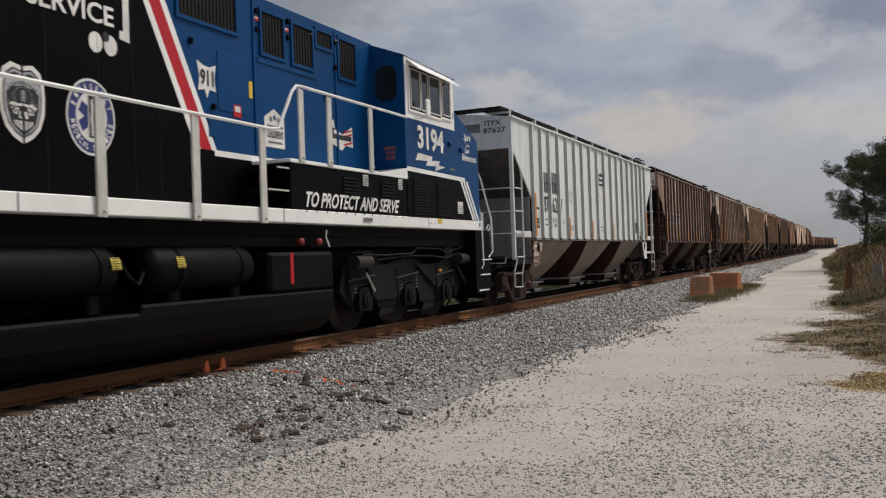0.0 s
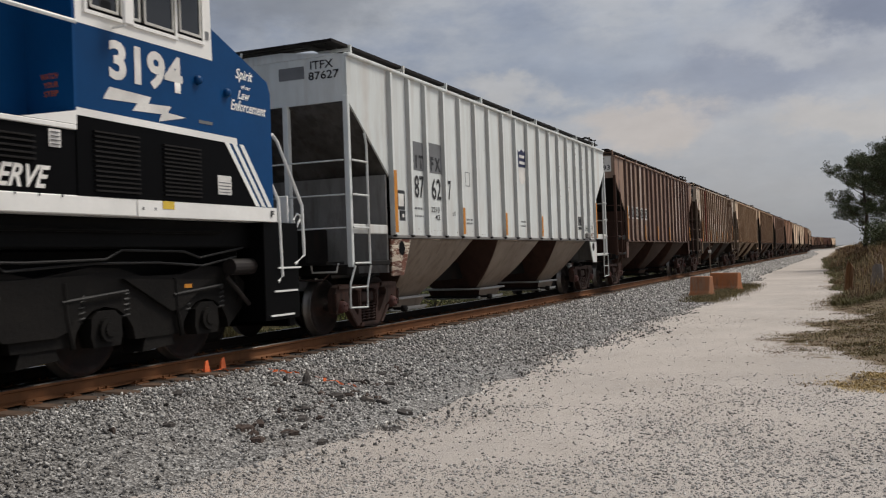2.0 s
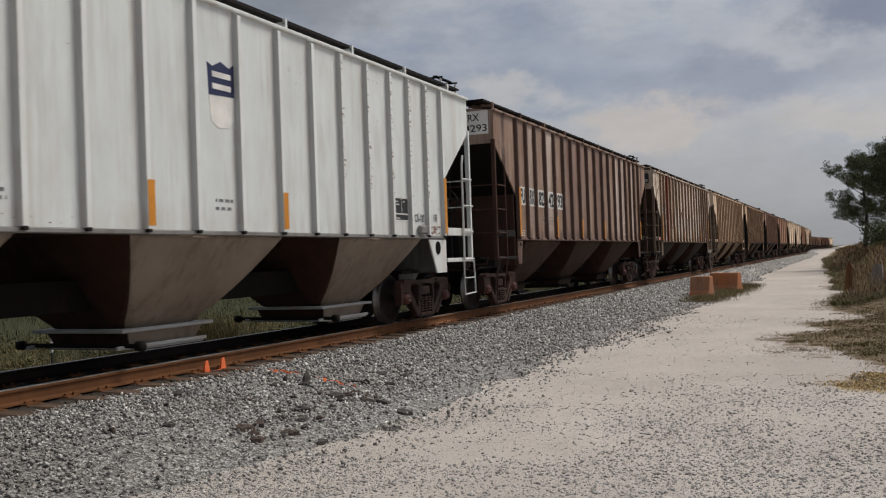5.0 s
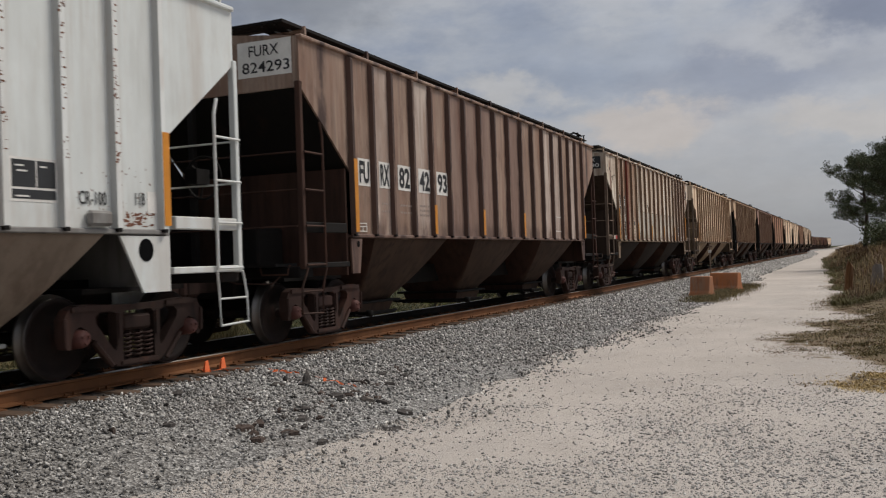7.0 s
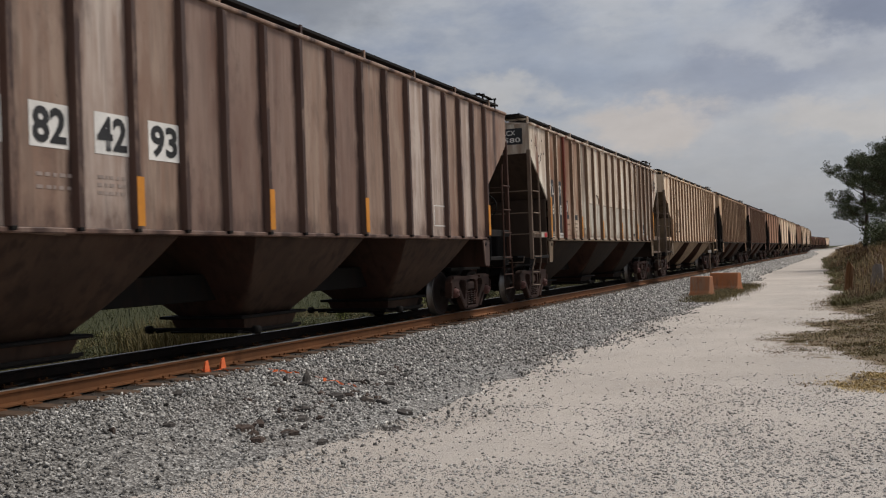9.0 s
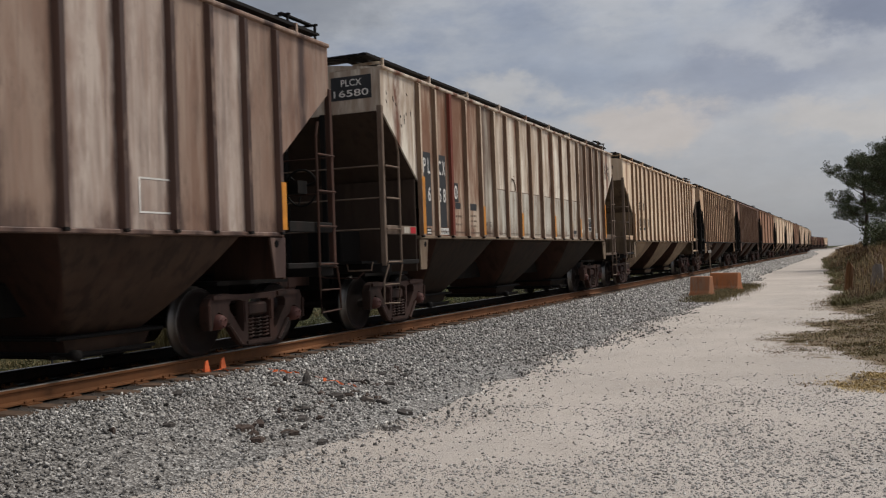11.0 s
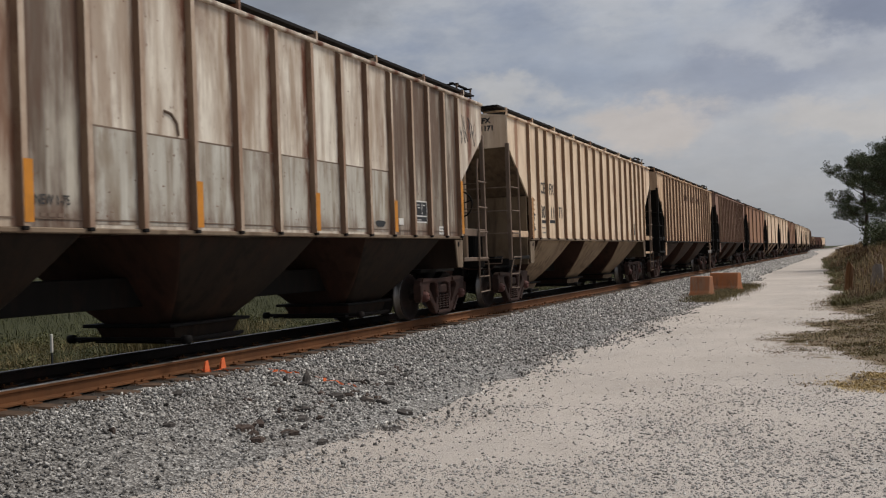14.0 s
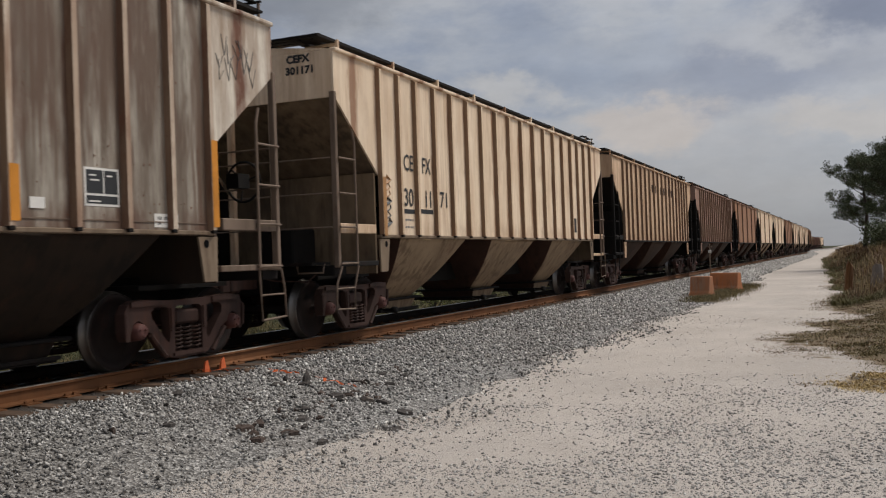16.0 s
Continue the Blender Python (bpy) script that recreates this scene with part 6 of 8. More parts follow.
    shield = [(-0.24, 0.33), (-0.14, 0.40), (0, 0.37), (0.14, 0.40), (0.24, 0.33), (0.285, 0.2), (0.295, 0.05), (0.28, -0.12), (0.22, -0.28), (0.12, -0.38), (0, -0.44), (-0.12, -0.38), (-0.22, -0.28), (-0.28, -0.12), (-0.295, 0.05), (-0.285, 0.2)]
    badge = decal("shield_badge", [(cx + x, cz + z) for x, z in shield], "mark_white", Y_HOOD, 1, label="black and white shield badge")
    decal("inner_field", [(cx + x * 0.86, cz + z * 0.88) for x, z in shield], "mark_badge", Y_HOOD, 2, badge)
    decal("shield_band", [(cx + x * 0.84, cz + z * 0.86) for x, z in shield], "mark_black", Y_HOOD, 2.3, badge)
    decal("shield_band", [(cx + x * 0.80, cz + z * 0.82) for x, z in shield], "mark_badge", Y_HOOD, 2.6, badge)
    for q in (-1, 1):
        decal("scroll", [(cx + q * x, cz + z) for x, z in ((0.03, 0.285), (0.10, 0.30), (0.17, 0.27), (0.205, 0.21), (0.17, 0.235), (0.10, 0.265))], "mark_slate", Y_HOOD, 3, badge)
    arms = [(-0.21, 0.13), (-0.14, 0.175), (0, 0.195), (0.14, 0.175), (0.21, 0.13), (0.20, -0.08), (0.15, -0.24), (0, -0.36), (-0.15, -0.24), (-0.20, -0.08)]
    decal("inner_shield", [(cx + x, cz + z) for x, z in arms], "mark_black", Y_HOOD, 3, badge)
    decal("banner", [(cx + x, cz + z) for x, z in ((-0.225, 0.075), (-0.13, 0.145), (0, 0.165), (0.13, 0.145), (0.225, 0.075), (0.20, 0.15), (0.12, 0.20), (0, 0.22), (-0.12, 0.20), (-0.20, 0.15))], "mark_badge", Y_HOOD, 3.3, badge)
    for k in range(9):
        a = math.pi * (0.80 - 0.60 * k / 8)
        u, w = 0.20 * math.cos(a), 0.045 + 0.145 * math.sin(a)
        decal("print_bar", rect(cx + u - 0.009, cx + u + 0.009, cz + w - 0.014, cz + w + 0.014), "mark_black", Y_HOOD, 3.6, badge)
    for k in range(18):
        if 6 < k < 11:
            continue
        a = math.pi * (0.97 + 1.06 * k / 17)
        u, w = math.cos(a), math.sin(a)
        p = [(cx + u * 0.125 - w * 0.006, cz + 0.04 + w * 0.12), (cx + u * 0.125 + w * 0.006, cz + 0.04 + w * 0.12), (cx + u * 0.195 + w * 0.010, cz + 0.04 + w * 0.20), (cx + u * 0.195 - w * 0.010, cz + 0.04 + w * 0.20)]
        decal("ray", p, "mark_white", Y_HOOD, 3.6, badge)
    decal("seal", ring(cx, cz + 0.05, 0.122, 0.105), "mark_grey", Y_HOOD, 3.9, badge)
    decal("seal", ring(cx, cz + 0.05, 0.112, 0.096), "mark_black", Y_HOOD, 4.2, badge)
    for dx, dz, h, k in ((-0.06, 0.055, 0.045, "mark_slate"), (0.0, 0.06, 0.06, "mark_badge"), (0.06, 0.055, 0.045, "mark_slate")):
        decal("seal_figure", rect(cx + dx - 0.022, cx + dx + 0.022, cz + dz - h, cz + dz + h), k, Y_HOOD, 4.5, badge)
    decal("ribbon", [(cx + x, cz + z) for x, z in ((-0.12, -0.04), (-0.06, -0.055), (0, -0.04), (0.06, -0.055), (0.12, -0.04), (0.12, -0.015), (0.06, -0.03), (0, -0.015), (-0.06, -0.03), (-0.12, -0.015))], "mark_white", Y_HOOD, 4.8, badge)
    ring_words("POLICE", cx, cz + 0.02, 0.15, 0.165, 202, 338, badge)
    for k in range(9):
        u = -0.12 + 0.03 * k
        if k != 4:
            decal("flute", [(cx + u - 0.008, cz - 0.20), (cx + u + 0.008, cz - 0.20), (cx + 0.8 * u + 0.006, cz - 0.315 + 0.5 * abs(u)), (cx + 0.8 * u - 0.006, cz - 0.315 + 0.5 * abs(u))], "mark_white", Y_HOOD, 3.6, badge)
    decal("door_seam", rect(cx - 0.006, cx + 0.006, cz - 0.44, cz + 0.39), "mark_black", Y_HOOD, 5.1, badge)
    cx, cz = hx(7.88), hz(2.89)
    medal = decal("round_badge", ring(cx, cz, 0.37, 0.44), "mark_white", Y_HOOD, 1, label="round white and navy medical badge")
    decal("outer_ring", ring(cx, cz, 0.345, 0.41), "mark_navy", Y_HOOD, 2, medal)
    decal("inner_disc", ring(cx, cz, 0.235, 0.285), "mark_white", Y_HOOD, 3, medal)
    for k in range(3):
        a = k * math.pi / 3 + math.pi / 2
        u, w = math.cos(a), math.sin(a)
        p = [(cx + 0.20 * u * s - 0.06 * w * q, cz + 0.235 * w * s + 0.065 * u * q) for s, q in ((-1, -1), (1, -1), (1, 1), (-1, 1))]
        decal("star_arm", p, "mark_navy", Y_HOOD, 4, medal)
    decal("staff_field", rect(cx - 0.055, cx + 0.055, cz - 0.25, cz + 0.25), "mark_white", Y_HOOD, 4.3, medal)
    decal("staff_field", rect(cx - 0.045, cx + 0.045, cz - 0.24, cz + 0.24), "mark_black", Y_HOOD, 4.6, medal)
    decal("staff", rect(cx - 0.010, cx + 0.010, cz - 0.22, cz + 0.2), "mark_white", Y_HOOD, 5.2, medal)
    coil = [(0.030 * math.sin(k * 0.8), -0.19 + 0.03 * k) for k in range(13)]
    for (u0, w0), (u1, w1) in zip(coil, coil[1:]):
        decal("coil", [(cx + u0 - 0.009, cz + w0), (cx + u0 + 0.009, cz + w0), (cx + u1 + 0.009, cz + w1), (cx + u1 - 0.009, cz + w1)], "mark_badge", Y_HOOD, 4.9, medal)
    ring_words("EMERGENCY", cx, cz, 0.29, 0.348, 158, 22, medal)
    ring_words("MEDICAL SERVICES", cx, cz, 0.29, 0.348, 192, 348, medal)
    cx, cz = hx(9.94), hz(3.67)
    star = [(-0.20, 0.21), (-0.07, 0.16), (0.07, 0.15), (0.2, 0.2), (0.16, 0.0), (0.19, -0.17), (0.05, -0.15), (0, -0.27), (-0.05, -0.16), (-0.19, -0.19), (-0.15, 0.0)]
    nine = decal("star_badge", [(cx + x, cz + z) for x, z in star], "mark_white", Y_HOOD, 2, label="small white star badge with black figures")
    words("911", cx - 0.14, cx + 0.14, cz - 0.11, cz + 0.11, Y_HOOD + 0.008, "mark_black", 0.03, parent=nine)
    cx, cz = hx1(11.565), hz(3.17)
    house = decal("house_badge", [(cx - 0.26, cz - 0.28), (cx + 0.26, cz - 0.28), (cx + 0.26, cz + 0.16), (cx, cz + 0.30), (cx - 0.26, cz + 0.16)], "mark_white", Y_HOOD, 2, label="white house-shaped badge")
    words("CHILDREN'S", cx - 0.21, cx + 0.21, cz - 0.14, cz - 0.02, Y_HOOD + 0.008, "mark_slate", 0.02, parent=house)
    decal("print_bar", rect(cx - 0.21, cx + 0.21, cz + 0.02, cz + 0.05), "mark_grey", Y_HOOD, 4, house)
    decal("print_bar", rect(cx - 0.18, cx + 0.18, cz - 0.22, cz - 0.19), "mark_grey", Y_HOOD, 4, house)
    for dx, dz, k in ((-0.1, 0.14, "mark_grey"), (0.0, 0.17, "mark_navy"), (0.1, 0.14, "mark_grey")):
        decal("small_star", [(cx + dx + (0.05 if j % 2 == 0 else 0.02) * math.sin(j * math.pi / 5), cz + dz + (0.05 if j % 2 == 0 else 0.02) * math.cos(j * math.pi / 5)) for j in range(10)], k, Y_HOOD, 4, house)
    cx, cz = hx1(13.48), hz(3.29)
    flag = [(-0.43, -0.20), (-0.40, 0.10), (-0.36, 0.24), (-0.28, 0.18), (-0.20, 0.24), (-0.16, 0.08), (0.1, 0.02), (0.42, 0.18), (0.44, -0.18), (0.2, -0.16), (0.05, -0.26), (-0.12, -0.20), (-0.3, -0.16)]
    rib_ = decal("ribbon_badge", [(cx + x, cz + z) for x, z in flag], "mark_white", Y_HOOD, 2, label="white ribbon badge with red stripes and a dark star")
    decal("star", [(cx - 0.27 + (0.14 if j % 2 == 0 else 0.055) * math.sin(j * math.pi / 5), cz + 0.06 + (0.14 if j % 2 == 0 else 0.055) * math.cos(j * math.pi / 5)) for j in range(10)], "mark_slate", Y_HOOD, 3, rib_)
    for dz in (0.10, 0.03, -0.11):
        decal("red_bar", [(cx + 0.12, cz + dz - 0.06), (cx + 0.41, cz + dz), (cx + 0.41, cz + dz + 0.03), (cx + 0.12, cz + dz - 0.03)], "loco_red", Y_HOOD, 3, rib_)
    decal("print_bar", rect(cx - 0.36, cx + 0.38, cz - 0.075, cz + 0.005), "mark_slate", Y_HOOD, 4, rib_)
    # large words on the black
    words("SERVICE", hx(7.02), hx(8.27), hz(3.97), hz(4.20), Y_HOOD, "mark_white", 0.02)
    for x in (7.25, 7.5, 7.75, 8.0):
        decal("print_bar", rect(hx(x), hx(x) + 0.13, hz(4.27), hz(4.52)), "mark_white", Y_HOOD)
    decal("bracket_mark", [(hx(8.36), hz(3.86)), (hx(8.52), hz(3.84)), (hx(8.52), hz(4.7)), (hx(8.42), hz(4.7)), (hx(8.42), hz(3.96)), (hx(8.36), hz(3.96))], "mark_white", Y_HOOD)
    for x, z in ((7.98, 3.75), (8.21, 3.75)):
        decal("oval_mark", ring(hx(x), hz(z), 0.105, 0.12), "mark_white", Y_HOOD)
    decal("oval_mark", ring(hx(8.14), hz(3.84), 0.05, 0.06), "mark_black", Y_HOOD, 2)


def build_cabinet():
    # raised walkway box beside the cab, steps, louvres and cards
    lp("walkway_box", box(bmesh.new(), 11.12, 14.9, -1.49, -Y_HOOD, 1.955, 2.62, 0.006), "loco_black", "black equipment box under the raised walkway")
    lp("walkway_box", box(bmesh.new(), 11.12, 14.9, Y_HOOD, 1.49, 1.955, 2.62, 0.006), "loco_black")
    lp("walkway_edge", box(bmesh.new(), 11.10, 14.9, -1.515, -Y_HOOD, 2.62, 2.675, 0.008), "loco_white")
    lp("corner_wedge", hull(bmesh.new(), [(14.2, -1.51, 2.68), (14.9, -1.51, 2.68), (14.9, -0.9, 2.68), (14.2, -0.9, 2.68)], [(14.88, -1.51, 2.82), (14.9, -1.51, 2.82), (14.9, -0.9, 2.82), (14.88, -0.9, 2.82)]), "loco_white")
    for x0, x1, z in ((10.83, 11.13, 2.53), (10.60, 11.10, 2.21)):
        tr = lp("stair_tread", box(bmesh.new(), x0, x1, -1.46, -0.9, z - 0.02, z + 0.012), "loco_black")
        lp("tread_edge", box(bmesh.new(), x0, x1, -1.475, -1.46, z - 0.008, z + 0.014), "rail_post", parent=tr)
    words("TO PROTECT AND SERVE", 11.50, 14.55, 2.00, 2.23, 1.495, "mark_white", 0.024, 0.42)
    for x0, x1, z0, z1, n in ((12.59, 13.05, 2.24, 2.52, 5), (13.86, 14.36, 2.25, 2.53, 5), (15.13, 15.80, 1.99, 2.66, 13), (16.20, 16.86, 2.0, 2.62, 13)):
        for k in range(n):
            z = z0 + (k + 0.5) * (z1 - z0) / n
            s = slab(bmesh.new(), [(x0, z - 0.008), (x1, z - 0.008), (x1, z + 0.012), (x0, z + 0.012)], -1.525, -1.491)
            lp("louvre", s, "grille")
    for x0, x1, z0, z1 in ((13.25, 13.42, 2.41, 2.59), (14.54, 14.69, 2.42, 2.60), (17.19, 17.46, 2.08, 2.32)):
        c = decal("card", rect(x0, x1, z0, z1), "mark_white", 1.493 if x0 < 15 else 1.5, 2)
        for k in range(4):
            decal("print_bar", rect(x0 + 0.02, x1 - 0.02, z0 + 0.025 + k * 0.04, z0 + 0.035 + k * 0.04), "mark_grey", 1.5, 3, c)


def build_rails():
    for x, z0, z1 in ((-2.0, 1.76, 3.0), (-0.4, 1.76, 3.0), (1.2, 1.76, 3.0), (2.8, 1.76, 3.0), (4.4, 1.76, 3.0), (5.95, 1.76, 3.0), (7.46, 1.74, 3.0), (9.01, 1.74, 3.0), (10.405, 1.74, 3.02), (11.39, 2.64, 3.69), (12.185, 2.64, 3.69), (13.52, 2.66, 3.70)):
        bm = box(bmesh.new(), x - 0.075, x - 0.02, -1.545, -1.515, z0, z1, 0.004)
        box(bm, x - 0.02, x + 0.075, -1.53, -1.515, z0, z1)
        p = lp("handrail_post", bm, "rail_post", "weathered flat steel handrail post")
        lp("bolt", lathe(bmesh.new(), [(-1.56, 0.004), (-1.56, 0.016), (-1.53, 0.016)], (x + 0.02, 0, z0 + 0.06), "y", 8), "rail_post", parent=p)
    lp("handrail", rod(bmesh.new(), [(-3.4, -1.53, 3.03), (10.62, -1.53, 3.03), (10.80, -1.53, 3.06), (11.16, -1.53, 3.62), (11.28, -1.53, 3.72), (11.42, -1.53, 3.73), (14.9, -1.53, 3.73)], 0.024, 8), "white_rail", "white tubular handrail")
    lp("front_rail", rod(bmesh.new(), [(18.36, -1.46, 2.35), (18.36, -1.46, 2.92), (18.48, -1.46, 2.97), (18.60, -1.46, 2.88), (19.18, -1.46, 2.02), (19.20, -1.46, 1.30), (18.95, -1.46, 1.18)], 0.024, 8), "white_rail")
    lp("bracket_plate", box(bmesh.new(), 18.98, 19.02, -1.34, -1.16, 1.42, 2.16, 0.01), "loco_white", "white bracket plate by the front steps")
    lp("bracket", box(bmesh.new(), 19.02, 19.16, -1.30, -1.20, 1.56, 1.72, 0.02), "loco_white")
    lp("bracket", box(bmesh.new(), 19.02, 19.14, -1.28, -1.22, 1.92, 2.0, 0.02), "loco_white")
    lp("front_rail", rod(bmesh.new(), [(18.32, -1.46, 2.42), (18.58, -1.46, 2.06), (18.62, -1.46, 1.02), (18.52, -1.46, 0.94)], 0.024, 8), "white_rail")
    lp("grab_loop", rod(bmesh.new(), [(18.98, -1.4, 1.58), (19.20, -1.4, 1.80), (19.23, -1.4, 1.87), (19.14, -1.4, 1.90), (19.04, -1.4, 1.81), (19.10, -1.4, 1.70), (19.10, -1.4, 1.42), (19.02, -1.4, 1.34)], 0.018, 6), "white_rail", "bent white cut lever")
    words("F", 18.30, 18.38, 1.82, 1.91, 1.515, "mark_black", 0.03)


def build_cab():
    A = Y_CAB
    cut = [(14.9, 1.955), (18.02, 1.955), (17.33, 2.78), (14.9, 2.80)]
    lp("cab_base", slab(bmesh.new(), cut, -A, A), "loco_black")
    nose = [(18.02, 1.955), (18.40, 1.955), (18.40, 3.50), (18.33, 3.66), (17.15, 4.14), (17.15, 3.74), (14.9, 3.74), (14.9, 2.80), (17.33, 2.78)]
    lp("cab_shell", slab(bmesh.new(), nose, -A, A), "loco_blue", "deep blue cab side and nose")
    decal("white_line", [(14.9, 2.78), (17.62, 2.74), (17.60, 2.82), (14.9, 2.86)], "loco_white", A, 2)
    for k in range(3):
        o = 0.155 * k
        decal("slanting_stripe", [(17.35 + o, 2.75), (17.435 + o, 2.75), (18.07 + o * 0.9, 1.96), (17.985 + o * 0.9, 1.96)], "loco_white", A, 2)
    up = lp("cab_top", slab(bmesh.new(), [(14.92, 3.74), (17.15, 3.74), (17.13, 4.78), (14.92, 4.86)], -A - 0.004, A + 0.004), "loco_white", "off-white upper cab with side windows")
    lp("cab_back", box(bmesh.new(), 14.88, 14.92, -A, A, 2.80, 4.86), "loco_blue", "blue rear wall of the cab")
    lp("cab_roof", hull(bmesh.new(), [(14.86, -A - 0.02, 4.85), (17.2, -A - 0.02, 4.77), (17.2, A + 0.02, 4.77), (14.86, A + 0.02, 4.85)],
                        [(14.86, -0.8, 5.12), (17.15, -0.8, 5.02), (17.15, 0.8, 5.02), (14.86, 0.8, 5.12)]), "loco_blue")
    # windows
    for x0, x1, z0, z1 in ((15.10, 16.42, 3.93, 4.66), (16.52, 16.92, 3.97, 4.66)):
        w = lp("window", slab(bmesh.new(), rect(x0 - 0.04, x1 + 0.04, z0 - 0.04, z1 + 0.04), -A - 0.014, -A - 0.005), "loco_black")
        for a, b in (((x0, x0 + 0.42), (x0 + 0.45, x0 + 0.76), (x0 + 0.82, x1)) if x1 - x0 > 1 else ((x0, x1),)):
            p = lp("pane", slab(bmesh.new(), rect(a + 0.03, b - 0.03, z0 + 0.03, z1 - 0.03), -A - 0.022, -A - 0.016), "glass", parent=w)
            for c in (rect(a, a + 0.03, z0, z1), rect(b - 0.03, b, z0, z1), rect(a, b, z0, z0 + 0.03), rect(a, b, z1 - 0.03, z1)):
                lp("sash", slab(bmesh.new(), c, -A - 0.034, -A - 0.014), "rail_post", parent=w)
        for c in (rect(x0 - 0.07, x0 - 0.03, z0 - 0.07, z1 + 0.07), rect(x1 + 0.03, x1 + 0.07, z0 - 0.07, z1 + 0.07), rect(x0 - 0.03, x1 + 0.03, z0 - 0.07, z0 - 0.03)):
            lp("window_frame", slab(bmesh.new(), c, -A - 0.028, -A - 0.005), "loco_white", parent=w)
    lp("awning", hull(bmesh.new(), [(15.0, -1.74, 4.60), (16.95, -1.74, 4.56), (16.95, -1.50, 4.74), (15.0, -1.50, 4.78)], [(15.0, -1.74, 4.62), (16.95, -1.74, 4.58), (16.95, -1.50, 4.77), (15.0, -1.50, 4.81)]), "loco_white", "white sunshade over the window")
    m = lp("mirror", box(bmesh.new(), 15.42, 15.58, -1.70, -1.66, 3.80, 4.12, 0.015), "loco_white", "white folding mirror")
    lp("mirror_arm", rod(bmesh.new(), [(15.44, -1.51, 3.78), (15.44, -1.68, 3.78), (15.50, -1.68, 3.84)], 0.012, 6), "white_rail", parent=m)
    decal("small_flag", rect(16.98, 17.09, 3.98, 4.08), "mark_grey", A + 0.004, 2)
    # figures and words on the cab
    words("3194", 15.38, 16.58, 3.22, 3.66, A, "mark_white", 0.035)
    zig = [(15.28, 3.00), (15.38, 3.14), (16.02, 3.12), (15.98, 3.04), (16.36, 3.06), (16.30, 2.98), (16.62, 2.96), (16.14, 2.86), (16.19, 2.95), (15.72, 2.93), (15.80, 3.02)]
    decal("zigzag_bolt", zig, "mark_white", A)
    for body, x0, x1, z0, z1 in (("Spirit", 17.62, 18.0, 3.56, 3.74), ("of our", 17.74, 17.94, 3.48, 3.54), ("Law", 17.66, 17.92, 3.34, 3.46), ("Enforcement", 17.50, 18.28, 3.18, 3.32)):
        words(body, x0, x1, z0, z1, A, "loco_white", 0.018, 0.35)
    decal("print_bar", rect(16.86, 17.12, 2.93, 2.97), "mark_grey", A)
    for x, z in ((16.85, 3.45), (17.42, 3.38)):
        lp("vent_knob", lathe(bmesh.new(), [(-1.56, 0.01), (-1.55, 0.05), (-1.495, 0.06)], (x, 0, z), "y", 12), "loco_blue")
    # rear wall window and warning
    bm = slab(bmesh.new(), [(0.0 + 0.21 * math.copysign(abs(math.cos(a)) ** 0.6, math.cos(a)), 4.37 + 0.32 * math.copysign(abs(math.sin(a)) ** 0.6, math.sin(a))) for a in np.linspace(0, 2 * math.pi, 25)[:-1]], -0.006, 0.006)
    bmesh.ops.rotate(bm, verts=bm.verts, cent=(0, 0, 0), matrix=Matrix.Rotation(radians(90), 3, "Z"))
    bmesh.ops.translate(bm, verts=bm.verts, vec=(14.87, -1.15, 0))
    lp("rear_window", bm, "glass", "dark oval window")
    for k, body in enumerate(("WATCH", "YOUR", "STEP")):
        lettering("warning_words", body, -1.30, -1.06 - 0.04 * (k > 0), 3.17 - 0.09 * k, 3.23 - 0.09 * k, 14.872 - LX, M["mark_orange"], loco, 0.02, facing="end")
    # steps and pilot
    lp("step_well", box(bmesh.new(), 18.20, 19.05, -1.46, -1.0, 0.42, 1.76, 0.01), "loco_black")
    lp("step_well", box(bmesh.new(), 18.20, 19.05, 1.0, 1.46, 0.42, 1.76, 0.01), "loco_black")
    for z, x0 in ((0.47, 18.25), (0.80, 18.35), (1.12, 18.45)):
        lp("step_edge", box(bmesh.new(), x0 + 0.05, x0 + 0.62, -1.485, -1.465, z, z + 0.025), "white_rail")
    lp("pilot", box(bmesh.new(), 18.85, 19.02, -1.4, 1.4, 0.30, 1.10, 0.02), "loco_black")
    lp("front_platform", box(bmesh.new(), 18.47, 19.1, -1.2, 1.2, 1.70, 1.76), "loco_black")
    bm = box(bmesh.new(), 18.9, 19.38, -0.1, 0.1, 0.79, 0.97, 0.02)
    box(bm, 19.36, 19.64, -0.16, 0.16, 0.75, 1.02, 0.04)
    lp("coupler", bm, "truck_iron")


